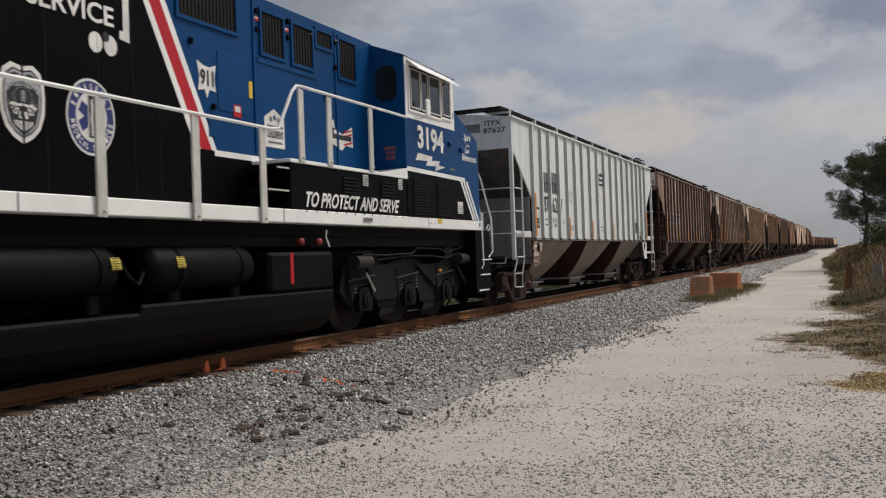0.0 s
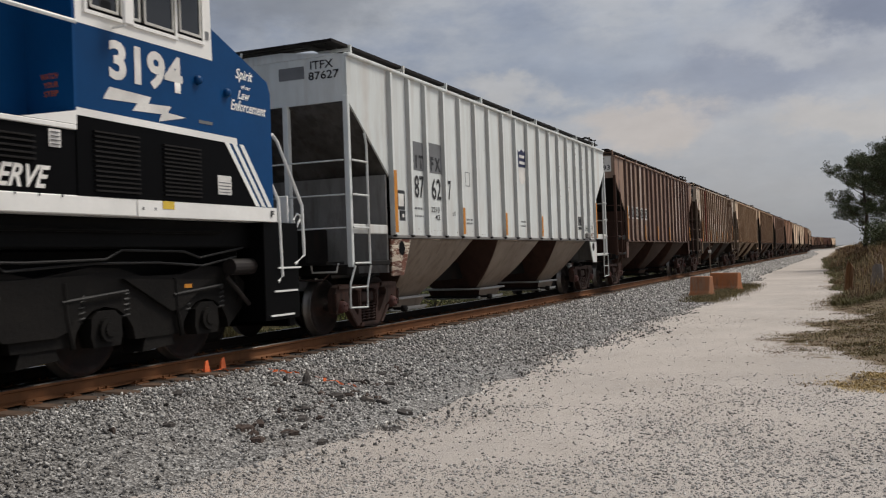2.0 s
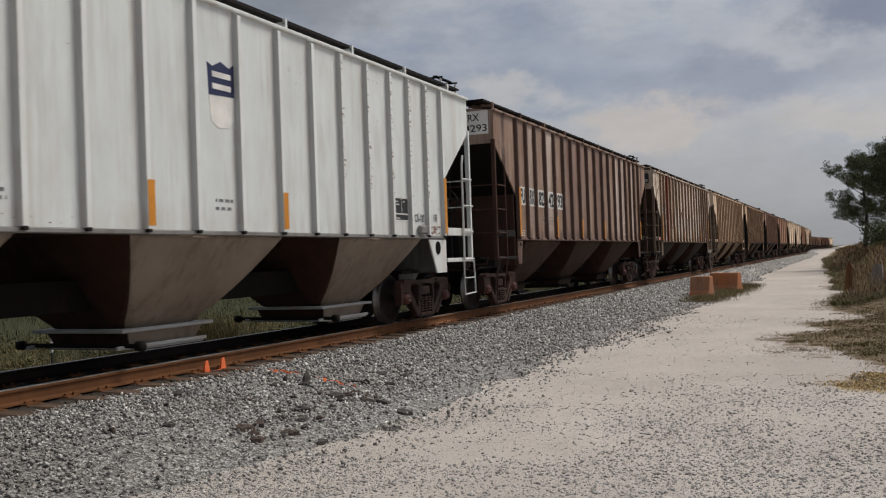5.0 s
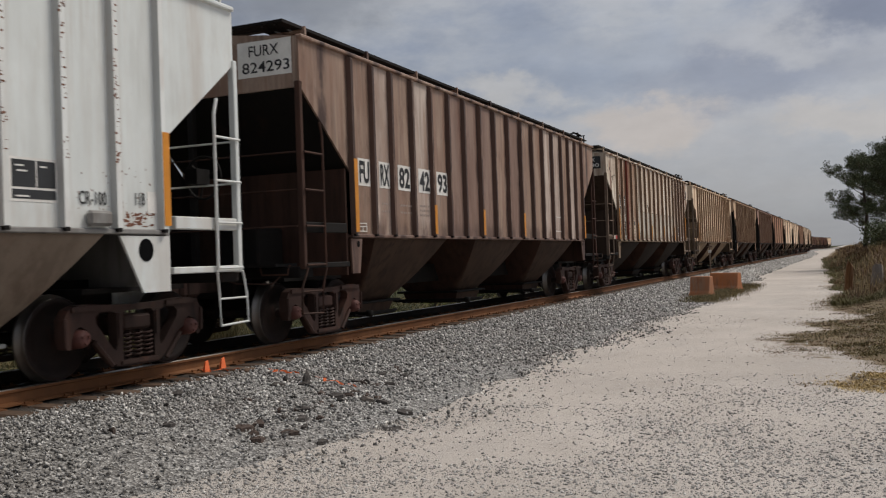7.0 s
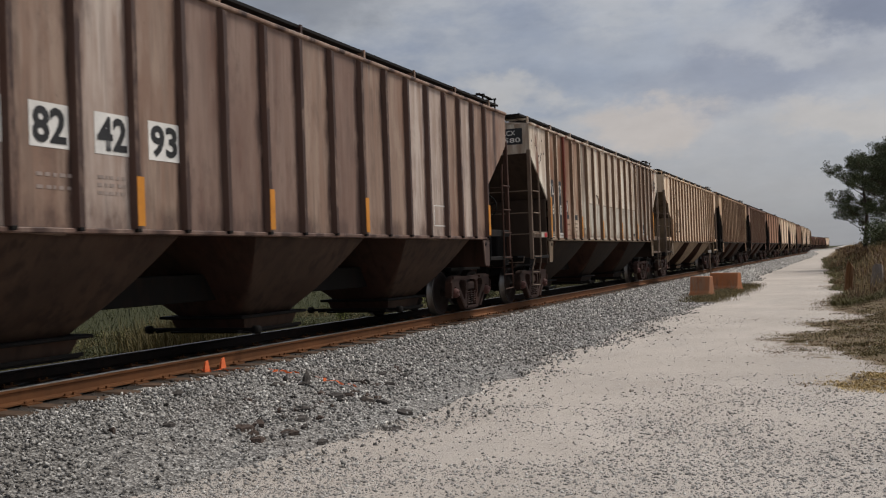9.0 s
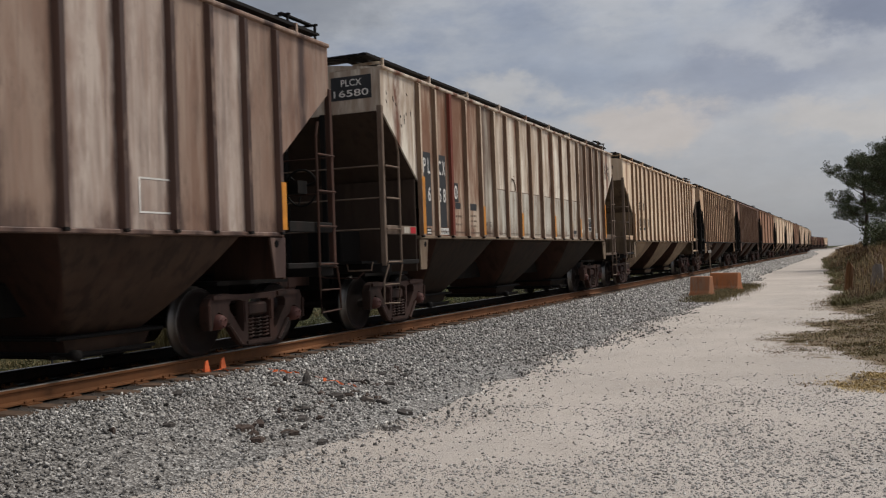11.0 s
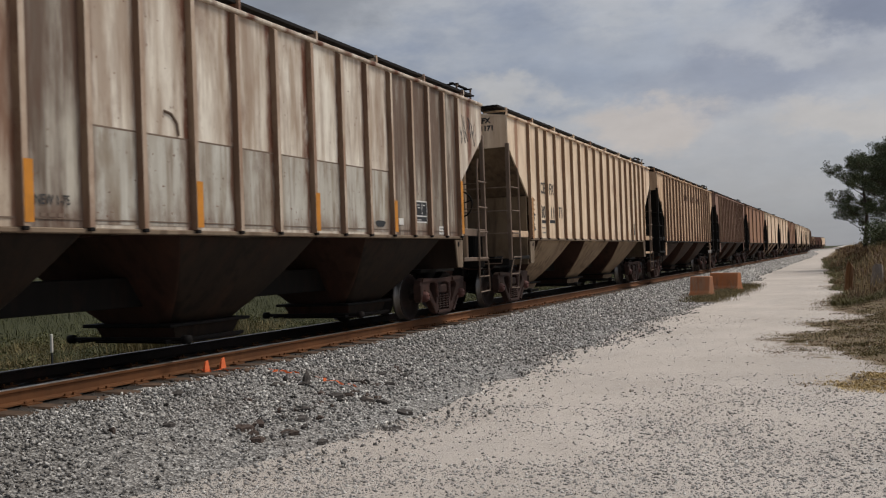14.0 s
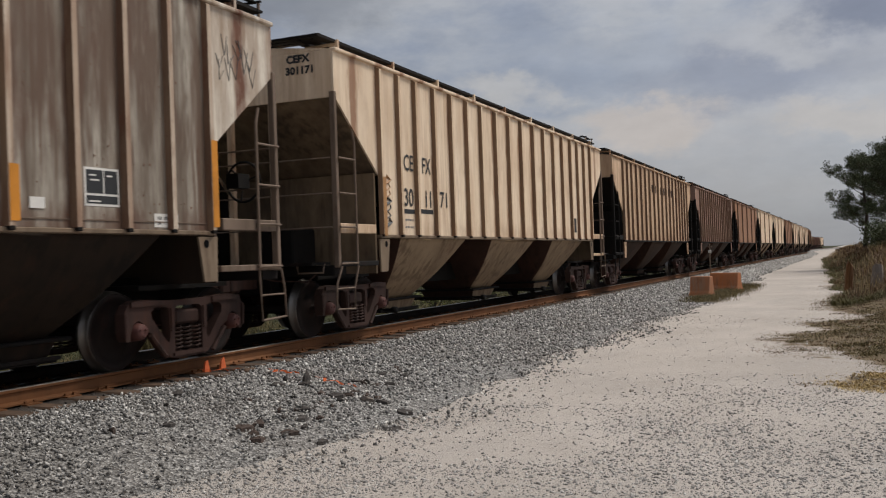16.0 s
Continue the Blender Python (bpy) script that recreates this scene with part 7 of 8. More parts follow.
def build_below():
    # tank with its shelf, air tanks, cables
    bm = bmesh.new()
    side = [(0.13, 0.0), (0.13, 0.90), (0.17, 1.12), (0.26, 1.30), (0.40, 1.41), (0.62, 1.44)]
    loops = []
    for x, top in ((0.4, 0.69), (8.08, 0.69), (8.12, 0.78), (12.29, 0.78)):
        half = side + [(top - 0.03, 1.44), (top, 1.41), (top, 0.0)]
        loops.append([bm.verts.new((x, -y, z)) for z, y in half] + [bm.verts.new((x, y, z)) for z, y in half[-2:0:-1]])
    n = len(loops[0])
    fs = [bm.faces.new(loops[0]), bm.faces.new(loops[-1][::-1])]
    for p, q in zip(loops, loops[1:]):
        fs += [bm.faces.new((p[k], q[k], q[(k + 1) % n], p[(k + 1) % n])) for k in range(n)]
    bmesh.ops.recalc_face_normals(bm, faces=fs)
    lp("fuel_tank", bm, "loco_grey", "soot-black fuel tank")
    lp("tank_cover", box(bmesh.new(), 10.62, 12.34, -1.44, 1.44, 0.782, 1.35, 0.05), "loco_grey")
    lp("tank_cover", box(bmesh.new(), 0.4, 10.55, -0.9, 0.9, 0.70, 1.38, 0.03), "loco_grey")
    decal("red_mark", rect(11.12, 11.20, 0.90, 1.34), "loco_red", 1.44, 1)
    for x0, x1 in ((3.4, 7.85), (8.30, 10.34)):
        r = 0.285
        prof = [(x0, 0.02), (x0 + 0.02, r * 0.6), (x0 + 0.10, r * 0.92), (x0 + 0.2, r), (x1 - 0.2, r), (x1 - 0.10, r * 0.92), (x1 - 0.02, r * 0.6), (x1, 0.02)]
        t = lp("air_tank", lathe(bmesh.new(), prof, (0, -1.18, 1.17), "x", 26), "loco_grey", "black cylindrical air tank")
        for x in (x0 + 0.5, x1 - 0.35):
            lp("strap", lathe(bmesh.new(), [(x - 0.03, r + 0.001), (x - 0.03, r + 0.012), (x + 0.03, r + 0.012), (x + 0.03, r + 0.001)], (0, -1.18, 1.17), "x", 26), "loco_grey", parent=t)
            lp("saddle", box(bmesh.new(), x - 0.10, x + 0.10, -1.34, -0.98, 0.68, 0.945, 0.035), "loco_grey", parent=t)
        xl = 7.70 if x0 < 5 else 8.76
        bm = bmesh.new()
        rr = r + 0.014
        aa = np.linspace(math.pi * 0.84, math.pi * 0.99, 5)
        lo = [bm.verts.new((xl - 0.07, -1.18 + rr * math.cos(a), 1.17 + rr * math.sin(a))) for a in aa]
        hi = [bm.verts.new((xl + 0.07, -1.18 + rr * math.cos(a), 1.17 + rr * math.sin(a))) for a in aa]
        for k in range(4):
            bm.faces.new((lo[k], lo[k + 1], hi[k + 1], hi[k]))
        lab = lp("yellow_label", bm, "label_yellow", parent=t)
        for k in range(5):
            a = math.pi * (0.855 + 0.03 * k)
            c, d = math.cos(a) * (rr + 0.003), math.sin(a) * (rr + 0.003)
            lp("print_bar", box(bmesh.new(), xl - 0.055, xl + 0.055 - 0.02 * (k % 2), -1.18 + c - 0.003, -1.18 + c + 0.003, 1.17 + d - 0.004, 1.17 + d + 0.004), "mark_black", parent=lab)
    lp("pipe", rod(bmesh.new(), [(7.9, -1.3, 1.3), (8.0, -1.35, 1.1), (8.15, -1.35, 1.0), (8.3, -1.3, 1.15)], 0.025, 6), "loco_grey")
    lp("pipe", rod(bmesh.new(), [(1.0, -1.3, 1.62), (17.5, -1.3, 1.62)], 0.03, 6), "loco_grey")
    for x in (11.52, 12.02):
        lp("red_valve", lathe(bmesh.new(), [(-1.42, 0.01), (-1.41, 0.05), (-1.36, 0.06), (-1.30, 0.03)], (x, 0, 1.50), "y", 10), "valve_red")
    lp("valve_lever", rod(bmesh.new(), [(12.25, -1.42, 1.42), (12.15, -1.42, 1.58), (12.18, -1.42, 1.68)], 0.012, 5), "white_rail")


def axle_mesh():
    return wheelset_mesh(0.53, "wheelset")


def loco_truck(x):
    """Three axles under a deep fabricated side frame with arches over the wheels."""
    t = lp("truck", box(bmesh.new(), x - 2.3, x + 2.3, -0.95, 0.95, 0.62, 1.0, 0.05), "loco_truck", "soot-black three-axle truck")
    arch = [(0.46 * math.cos(a), 0.36 + 0.42 * math.sin(a)) for a in np.linspace(math.pi, 0, 9)]
    under = []
    for dx in (-1.74, 0.0, 1.74):
        under += [(dx + u, w) for u, w in arch]
    out = [(-2.60, 0.72), (-2.45, 1.08), (-2.25, 1.22), (-1.30, 1.18), (-0.95, 1.12), (-0.20, 1.22), (0.22, 1.20), (0.60, 1.10), (1.30, 1.10), (1.75, 1.20), (2.30, 1.16), (2.60, 0.95), (2.52, 0.62)]
    out += [(u, max(w, 0.38)) for u, w in under[::-1]] + [(-2.35, 0.50)]
    for s in (-1, 1):
        y0, y1 = sorted((s * 1.0, s * 1.12))
        part("side_frame", shifted(slab(bmesh.new(), [(x + u, w) for u, w in out], y0, y1)), M["loco_truck"], t)
    for dx in (-1.74, 0.0, 1.74):
        for s in (-1, 1):
            y0, y1 = sorted((s * 0.96, s * 1.14))
            bm = slab(bmesh.new(), [(x + dx + u, w) for u, w in ((-0.20, 0.34), (0.20, 0.34), (0.24, 0.46), (0.22, 0.66), (0.12, 0.74), (-0.12, 0.74), (-0.22, 0.66), (-0.24, 0.46))], y0, y1)
            y0, y1 = sorted((s * 1.14, s * 1.19))
            slab(bm, ring(x + dx, 0.53, 0.14, 0.14, 16), y0, y1)
            y0, y1 = sorted((s * 1.19, s * 1.205))
            slab(bm, ring(x + dx, 0.53, 0.08, 0.08, 12), y0, y1)
            lp("axle_box", bm, "loco_truck", parent=t)
        w = part("wheelset", shared("loco_wheelset", axle_mesh), None, t, at=pose(x + dx - LX, 0, 0.53))
        AXLES.append((w, x + dx - LX, 0.53, 0.53))
        lp("traction_motor", box(bmesh.new(), x + dx + 0.12, x + dx + 1.1, -0.60, 0.60, 0.14, 0.92, 0.06), "loco_truck", parent=t)
    # slanting plate, brake gear and pipes on the outer face
    lp("slant_plate", slab(bmesh.new(), [(x + u, w) for u, w in ((-1.70, 1.10), (-0.25, 1.14), (-0.55, 0.56), (-0.75, 0.50), (-1.40, 0.50), (-1.55, 0.60))], -1.17, -1.12), "loco_truck", parent=t)
    lp("slant_plate", slab(bmesh.new(), [(x + u, w) for u, w in ((0.25, 1.08), (1.80, 1.02), (1.25, 0.70), (1.05, 0.66))], -1.17, -1.12), "loco_truck", parent=t)
    for u0, u1 in ((-2.30, -1.78), (2.10, 2.62)):
        bm = slab(bmesh.new(), ring(0, 0, 0.11, 0.11, 16), u0, u1)
        bmesh.ops.rotate(bm, verts=bm.verts, cent=(0, 0, 0), matrix=Matrix.Rotation(radians(-90), 3, "Z"))
        bmesh.ops.translate(bm, verts=bm.verts, vec=(x, -1.24, 1.17))
        lp("brake_cylinder", bm, "cylinder_grey", parent=t)
    lp("pale_strut", rod(bmesh.new(), [(x - 1.86, -1.22, 0.99), (x - 1.56, -1.22, 0.66)], 0.020, 6), "rail_post", parent=t)
    lp("strut", rod(bmesh.new(), [(x + 2.06, -1.22, 1.05), (x + 2.54, -1.22, 0.66)], 0.030, 6), "cylinder_grey", parent=t)
    for dx in (-0.95, 0.85):
        lp("brake_shoe", slab(bmesh.new(), [(x + dx - 0.16, 0.50), (x + dx + 0.22, 0.50), (x + dx + 0.30, 0.26), (x + dx - 0.26, 0.22)], -1.10, -0.80), "loco_truck", parent=t)
    lp("sand_pipe", rod(bmesh.new(), [(x + 2.2, -1.16, 1.32), (x + 2.42, -1.16, 0.80), (x + 2.35, -0.85, 0.20)], 0.022, 6), "loco_truck", parent=t)
    for dz, pts in ((0.0, ((-2.3, 1.33), (-1.6, 1.34), (-1.4, 1.20), (-0.2, 1.26), (0.8, 1.25), (1.6, 1.20), (2.3, 1.30))),
                    (0.14, ((-2.2, 1.22), (-1.9, 1.30), (-1.2, 1.28), (-0.1, 1.30), (0.15, 1.40), (1.2, 1.38), (1.5, 1.30), (2.4, 1.42)))):
        bm = rod(bmesh.new(), [(x + u, -1.2 - dz * 0.3, w) for u, w in pts], 0.016, 6)
        lp("pipe", bm, "pipe_grey", parent=t)
    for dx in (-1.74, 0.0, 1.74):
        for k in (-0.34, 0.34):
            pts = [(x + dx + k + 0.075 * math.cos(a), -1.05 + 0.075 * math.sin(a), 0.62 + 0.30 * a / 31.4) for a in np.linspace(0, 31.4, 50)]
            lp("coil_spring", rod(bmesh.new(), pts, 0.017, 5), "pipe_grey", parent=t)
        for y in (-1.16,):
            lp("brake_hanger", rod(bmesh.new(), [(x + dx - 0.62, y, 1.06), (x + dx - 0.60, y, 0.70), (x + dx - 0.52, y, 0.36)], 0.03, 6), "loco_truck", parent=t)
            lp("brake_rod", rod(bmesh.new(), [(x + dx - 0.66, y - 0.01, 0.86), (x + dx + 0.30, y - 0.01, 0.94)], 0.02, 6), "pipe_grey", parent=t)
    decal("yellow_tag", rect(x + 1.28, x + 1.42, 0.93, 0.98), "mark_yellow", 1.17, 1, t)


build_loco_body()
build_cabinet()
build_rails()
build_cab()
build_below()
loco_truck(15.62)
loco_truck(-1.0)
place(loco, LX)

# ---- marks on the cars ----
def reflectors(car, spots, key="mark_yellow"):
    for i, z0, z1 in spots:
        x = RIBS[i] + 0.03
        part("reflector", box(bmesh.new(), x - 0.055, x + 0.055, -RIB_OUT - 0.006, -RIB_OUT - 0.001, z0, z1), M[key], car)


RIB_OUT = Y_SIDE + 0.075


def mark(car, body, x0, x1, z0, z1, key="mark_black", bold=0.01):
    lettering("lettering", body, x0, x1, z0, z1, -Y_SIDE - 0.009, M[key], car, bold)


def end_mark(car, body, y0, y1, z0, z1, key="mark_black", bold=0.01):
    lettering("lettering", body, y0, y1, z0, z1, -X_END - 0.009, M[key], car, bold, facing="end")


def end_patch(car, y0, y1, z0, z1, key):
    part("end_patch", box(bmesh.new(), -X_END - 0.005, -X_END - 0.001, y0, y1, z0, z1), M[key], car)


def block(car, x0, x1, z0, z1, key, layer=1):
    part("mark_patch", box(bmesh.new(), x0, x1, -Y_SIDE - 0.003 * layer - 0.001, -Y_SIDE - 0.0005, z0, z1), M[key], car)


def rows_of_print(car, x0, x1, z0, z1, n, key="mark_grey", seed=1):
    """Small writing too worn to read, as short bars."""
    rng = random.Random(seed)
    for k in range(n):
        z = z0 + (k + 0.5) * (z1 - z0) / n
        x = x0
        while x < x1:
            w = rng.uniform(0.03, 0.09)
            block(car, x, min(x1, x + w), z - 0.018, z + 0.018, key)
            x += w + rng.uniform(0.02, 0.05)


def data_plate(c, x0, x1, z0, z1):
    """A dark printed plate with a white border and cross lines."""
    block(c, x0, x1, z0, z1, "mark_white", 1)
    m, h = x0 + 0.55 * (x1 - x0), z0 + 0.30 * (z1 - z0)
    for a, b, d, e in ((x0 + 0.025, m - 0.01, h + 0.012, z1 - 0.025), (m + 0.01, x1 - 0.025, h + 0.012, z1 - 0.025), (x0 + 0.025, x1 - 0.025, z0 + 0.025, h - 0.012)):
        block(c, a, b, d, e, "mark_slate", 2)
    for a, b, z in ((x0 + 0.06, x0 + 0.16, z1 - 0.08), (x0 + 0.08, x0 + 0.20, z1 - 0.13), (m + 0.04, m + 0.12, z1 - 0.08), (x0 + 0.06, x0 + 0.22, z0 + 0.05)):
        block(c, a, b, z - 0.008, z + 0.008, "mark_white", 3)


def flecks(c, name, x0, x1, z0, z1, y, n, w, h, seed):
    """Chips and pits where rust shows through the paint, too small to count."""
    rng = random.Random(seed)
    bm = bmesh.new()
    for k in range(n):
        x, z = rng.uniform(x0, x1), z0 + (z1 - z0) * rng.random() ** 1.2
        a, b = w * rng.uniform(0.3, 1.3) / 2, h * rng.uniform(0.3, 1.3) / 2
        if min(abs(x - r) for r in RIBS) < 0.07 and y < RIB_OUT - 0.01:
            continue
        pts = [(x + a * math.cos(q) * rng.uniform(0.6, 1.2), z + b * math.sin(q) * rng.uniform(0.6, 1.2)) for q in (0, 1.05, 2.1, 3.14, 4.2, 5.2)]
        slab(bm, pts, -y - 0.002, -y + 0.001)
    return tagged(part(name, bm, M["rust_piece"], c), kind="stuff")


def white_marks(c):
    block(c, -5.90, -5.47, 2.80, 3.32, "mark_grey")
    block(c, -5.20, -4.66, 2.80, 3.36, "mark_grey")
    mark(c, "I T", -5.82, -5.50, 2.84, 3.08, bold=0.03)
    mark(c, "F X", -5.16, -4.72, 2.84, 3.10, bold=0.03)
    mark(c, "87", -5.89, -5.50, 2.30, 2.71)
    mark(c, "62", -5.14, -4.72, 2.30, 2.70)
    mark(c, "7", -4.37, -4.22, 2.32, 2.70)
    for x0, x1, z0, z1 in ((-6.62, -6.31, 2.06, 2.40), (-6.53, -6.31, 1.87, 2.05)):
        block(c, x0, x1, z0, z1, "mark_slate", 1)
        block(c, x0 + 0.05, x1 - 0.05, z0 + 0.06, z1 - 0.06, "mark_white", 2)
    block(c, -6.5, -6.44, 1.9, 2.02, "mark_slate", 3)
    # shield emblem: dark head with two pale bars, white foot
    head = [(-0.10, 3.70), (0.0, 3.66), (0.17, 3.74), (0.34, 3.68), (0.45, 3.75), (0.43, 3.32), (-0.08, 3.30)]
    patch("shield_emblem", c, [(x + 0.01, z) for x, z in head], M["mark_shield"])
    patch("shield_foot", c, [(-0.07, 3.29), (0.44, 3.31), (0.42, 3.02), (0.30, 2.92), (0.1, 2.90), (-0.04, 2.98)], M["mark_white"])
    for z in (3.38, 3.53):
        block(c, 0.0, 0.37, z, z + 0.07, "mark_white", 3)
    for x0, x1, z0, z1 in ((-3.45, -3.22, 2.65, 2.94),):
        for a in ((x0, x1, z0, z0 + 0.012), (x0, x1, z1 - 0.012, z1), (x0, x0 + 0.012, z0, z1), (x1 - 0.012, x1, z0, z1)):
            block(c, *a, "mark_grey", 1)
    data_plate(c, 4.88, 5.45, 1.86, 2.28)
    for i in (12, 13, 14, 15, 16):
        flecks(c, "chipped_paint", RIBS[i] - 0.03, RIBS[i] + 0.03, 2.3, 4.35, RIB_OUT, 20 + 9 * (i - 12), 0.05, 0.022, i)
    flecks(c, "rusted_area", 5.62, 6.86, 1.74, 2.30, Y_SIDE, 60, 0.018, 0.022, 3)
    flecks(c, "rusted_area", -6.8, -2.0, 1.66, 1.74, Y_SIDE, 40, 0.03, 0.016, 4)
    flecks(c, "scratched_paint", -3.0, 4.6, 3.2, 4.2, Y_SIDE, 26, 0.05, 0.006, 5)
    mark(c, "CR-100", 5.72, 6.10, 1.86, 2.00)
    mark(c, "118", 6.53, 6.68, 1.88, 2.02)
    part("jacking_pad", box(bmesh.new(), 5.79, 6.12, -Y_SIDE - 0.09, -Y_SIDE - 0.002, 1.64, 1.80, 0.03), M["white_bulk"], c, "dark dented jacking pad")
    flecks(c, "rusted_area", 6.36, 6.86, 1.65, 1.80, Y_SIDE, 46, 0.09, 0.03, 14)
    block(c, 6.72, 6.88, 1.80, 2.04, "mark_white", 1)
    rows_of_print(c, -5.9, -5.55, 1.9, 2.18, 2, seed=3)
    mark(c, "2213", -5.2, -4.82, 2.06, 2.16)
    mark(c, "42", -5.02, -4.8, 1.92, 2.02)
    mark(c, "LO", -4.17, -4.03, 2.02, 2.10)
    rows_of_print(c, -3.45, -3.1, 1.85, 2.0, 2, seed=4)
    rows_of_print(c, 0.0, 0.35, 1.85, 2.05, 2, seed=5)
    reflectors(c, ((0, 1.66, 2.72), (4, 1.66, 2.19), (7, 1.66, 2.17), (10, 1.66, 2.16), (17, 1.66, 2.72)))
    end_patch(c, -0.78, -0.30, 4.14, 4.34, "mark_grey")
    end_mark(c, "ITFX", -1.32, -0.90, 4.27, 4.40)
    end_mark(c, "87627", -1.42, -0.86, 4.10, 4.23)


def brown_marks(c):
    for body, x0, x1 in (("FU", -6.60, -6.20), ("RX", -5.87, -5.48), ("82", -5.17, -4.68), ("42", -4.33, -3.83), ("93", -3.52, -3.01)):
        block(c, x0, x1, 2.40, 2.84, "mark_white", 1)
        mark(c, body, x0 + 0.035, x1 - 0.035, 2.44, 2.80, bold=0.03)
    reflectors(c, ((0, 1.65, 2.80), (4, 1.65, 2.19), (7, 1.65, 2.19), (10, 1.65, 2.2), (17, 1.65, 2.3)))
    for a in ((4.22, 4.80, 1.80, 1.82), (4.22, 4.80, 2.18, 2.20), (4.22, 4.24, 1.8, 2.2), (4.78, 4.80, 1.8, 2.2)):
        block(c, *a, "mark_white", 1)
    for a in ((-6.62, -6.36, 1.66, 1.675), (-6.62, -6.36, 1.785, 1.80), (-6.62, -6.605, 1.66, 1.8), (-6.375, -6.36, 1.66, 1.8), (-6.5, -6.485, 1.66, 1.74), (-6.62, -6.36, 1.735, 1.75)):
        block(c, *a, "mark_white", 1)
    rows_of_print(c, -5.8, -5.5, 1.95, 2.2, 2, "grime", 16)
    rows_of_print(c, -5.1, -4.6, 1.95, 2.2, 2, "grime", 6)
    rows_of_print(c, -4.3, -3.9, 1.95, 2.2, 3, "grime", 7)
    end_patch(c, -1.43, -0.50, 3.93, 4.455, "mark_white")
    end_mark(c, "FURX", -1.22, -0.70, 4.23, 4.39)
    end_mark(c, "824293", -1.40, -0.58, 3.99, 4.15)


def stained_marks(c):
    block(c, -6.68, -6.31, 1.80, 3.17, "mark_slate", 1)
    block(c, -6.00, -5.61, 1.78, 3.17, "mark_slate", 1)
    block(c, -5.30, -5.00, 2.30, 2.68, "mark_slate", 1)
    for body, x0, x1, z0, z1 in (("P L", -6.65, -6.34, 2.78, 3.06), ("C X", -5.96, -5.64, 2.78, 3.06), ("1 6", -6.63, -6.35, 2.26, 2.53), ("5 8", -5.97, -5.65, 2.26, 2.53), ("0", -5.21, -5.05, 2.35, 2.63)):
        mark(c, body, x0, x1, z0, z1, "mark_white", 0.012)
    block(c, -5.17, -4.90, 2.17, 2.29, "mark_slate")
    block(c, -4.40, -4.02, 2.16, 2.30, "mark_slate")
    block(c, -6.57, -6.36, 1.64, 1.76, "mark_slate")
    for z in (1.66, 1.71):
        block(c, -6.54, -6.39, z, z + 0.025, "mark_white", 2)
    block(c, -5.99, -5.53, 1.645, 1.77, "mark_white")
    rows_of_print(c, -5.95, -5.58, 1.66, 1.75, 2, "mark_slate", 8)
    rows_of_print(c, -5.15, -4.85, 1.78, 2.1, 2, "stained_trim", 9)
    rows_of_print(c, -4.38, -4.05, 1.78, 2.1, 3, "stained_trim", 10)
    rows_of_print(c, -3.55, -3.2, 1.7, 1.78, 1, "stained_trim", 11)
    mark(c, "NEW 1-75", -3.62, -3.18, 1.84, 1.94, "mark_slate", 0.01)
    bm = rod(bmesh.new(), [(-1.74, -Y_SIDE - 0.006, 2.98), (-1.62, -Y_SIDE - 0.006, 2.96), (-1.52, -Y_SIDE - 0.006, 2.86), (-1.50, -Y_SIDE - 0.006, 2.72)], 0.018, 6)
    part("bent_scar", bm, M["stained_trim"], c)
    reflectors(c, ((0, 1.65, 2.69), (4, 1.66, 2.26), (7, 1.65, 2.2), (10, 1.65, 2.2), (13, 1.67, 2.2), (17, 1.66, 2.72)))
    part("red_rib_paint", box(bmesh.new(), -5.48, -5.375, -Y_SIDE - 0.080, -Y_SIDE - 0.002, 1.64, 4.40), M["rust_red"], c)
    data_plate(c, 4.92, 5.41, 1.85, 2.25)
    patch("black_smudge", c, [(3.53 + 0.17 * math.cos(q) * (1 + 0.15 * math.sin(3 * q)), 1.80 + 0.065 * math.sin(q) * (1 + 0.2 * math.cos(2 * q))) for q in np.linspace(0, 2 * math.pi, 19)[:-1]], M["mark_slate"], -Y_SIDE - 0.012)
    block(c, 4.22, 4.40, 1.80, 1.91, "mark_white", 3)
    flecks(c, "rusted_area", -4.4, 6.8, 1.72, 2.6, Y_SIDE + 0.004, 150, 0.02, 0.028, 6)
    flecks(c, "rusted_area", -2.8, 6.8, 2.75, 4.3, Y_SIDE, 90, 0.016, 0.03, 7)
    block(c, 5.95, 6.35, 1.645, 1.80, "mark_white")
    rows_of_print(c, 6.0, 6.3, 1.66, 1.78, 2, "mark_slate", 12)
    part("corner_reflector", box(bmesh.new(), -7.58, -7.32, -1.576, -1.5735, 1.65, 1.76), M["stained_low"], c)
    part("corner_reflector", box(bmesh.new(), -7.31, -7.10, -1.576, -1.5735, 1.65, 1.76), M["loco_red"], c)
    for i in range(5, 13):
        part("panel_seam", box(bmesh.new(), RIBS[i] + 0.06, RIBS[i + 1] - 0.06, -Y_SIDE - 0.004, -Y_SIDE - 0.001, 2.68, 2.70), M["stained_trim"], c)
        part("lower_sheet", shared("low%d" % i, lambda: bake(box(bmesh.new(), 0.057, RIBS[i + 1] - RIBS[i] - 0.057, -Y_SIDE - 0.004, -Y_SIDE - 0.0005, 1.66, 2.678), "lower_sheet", M["stained_low"])), None, c, at=pose(RIBS[i], 0, 0))
    for i in range(N_RIB - 1):
        part("weld_line", box(bmesh.new(), RIBS[i] + 0.06, RIBS[i + 1] - 0.06, -Y_SIDE - 0.010, -Y_SIDE - 0.0045, 1.70, 1.712), M["stained_trim"], c)
    end_patch(c, -1.38, -0.60, 3.95, 4.35, "mark_slate")
    end_mark(c, "PLCX", -1.20, -0.80, 4.18, 4.30, "mark_white")
    end_mark(c, "16580", -1.33, -0.65, 4.00, 4.12, "mark_white")
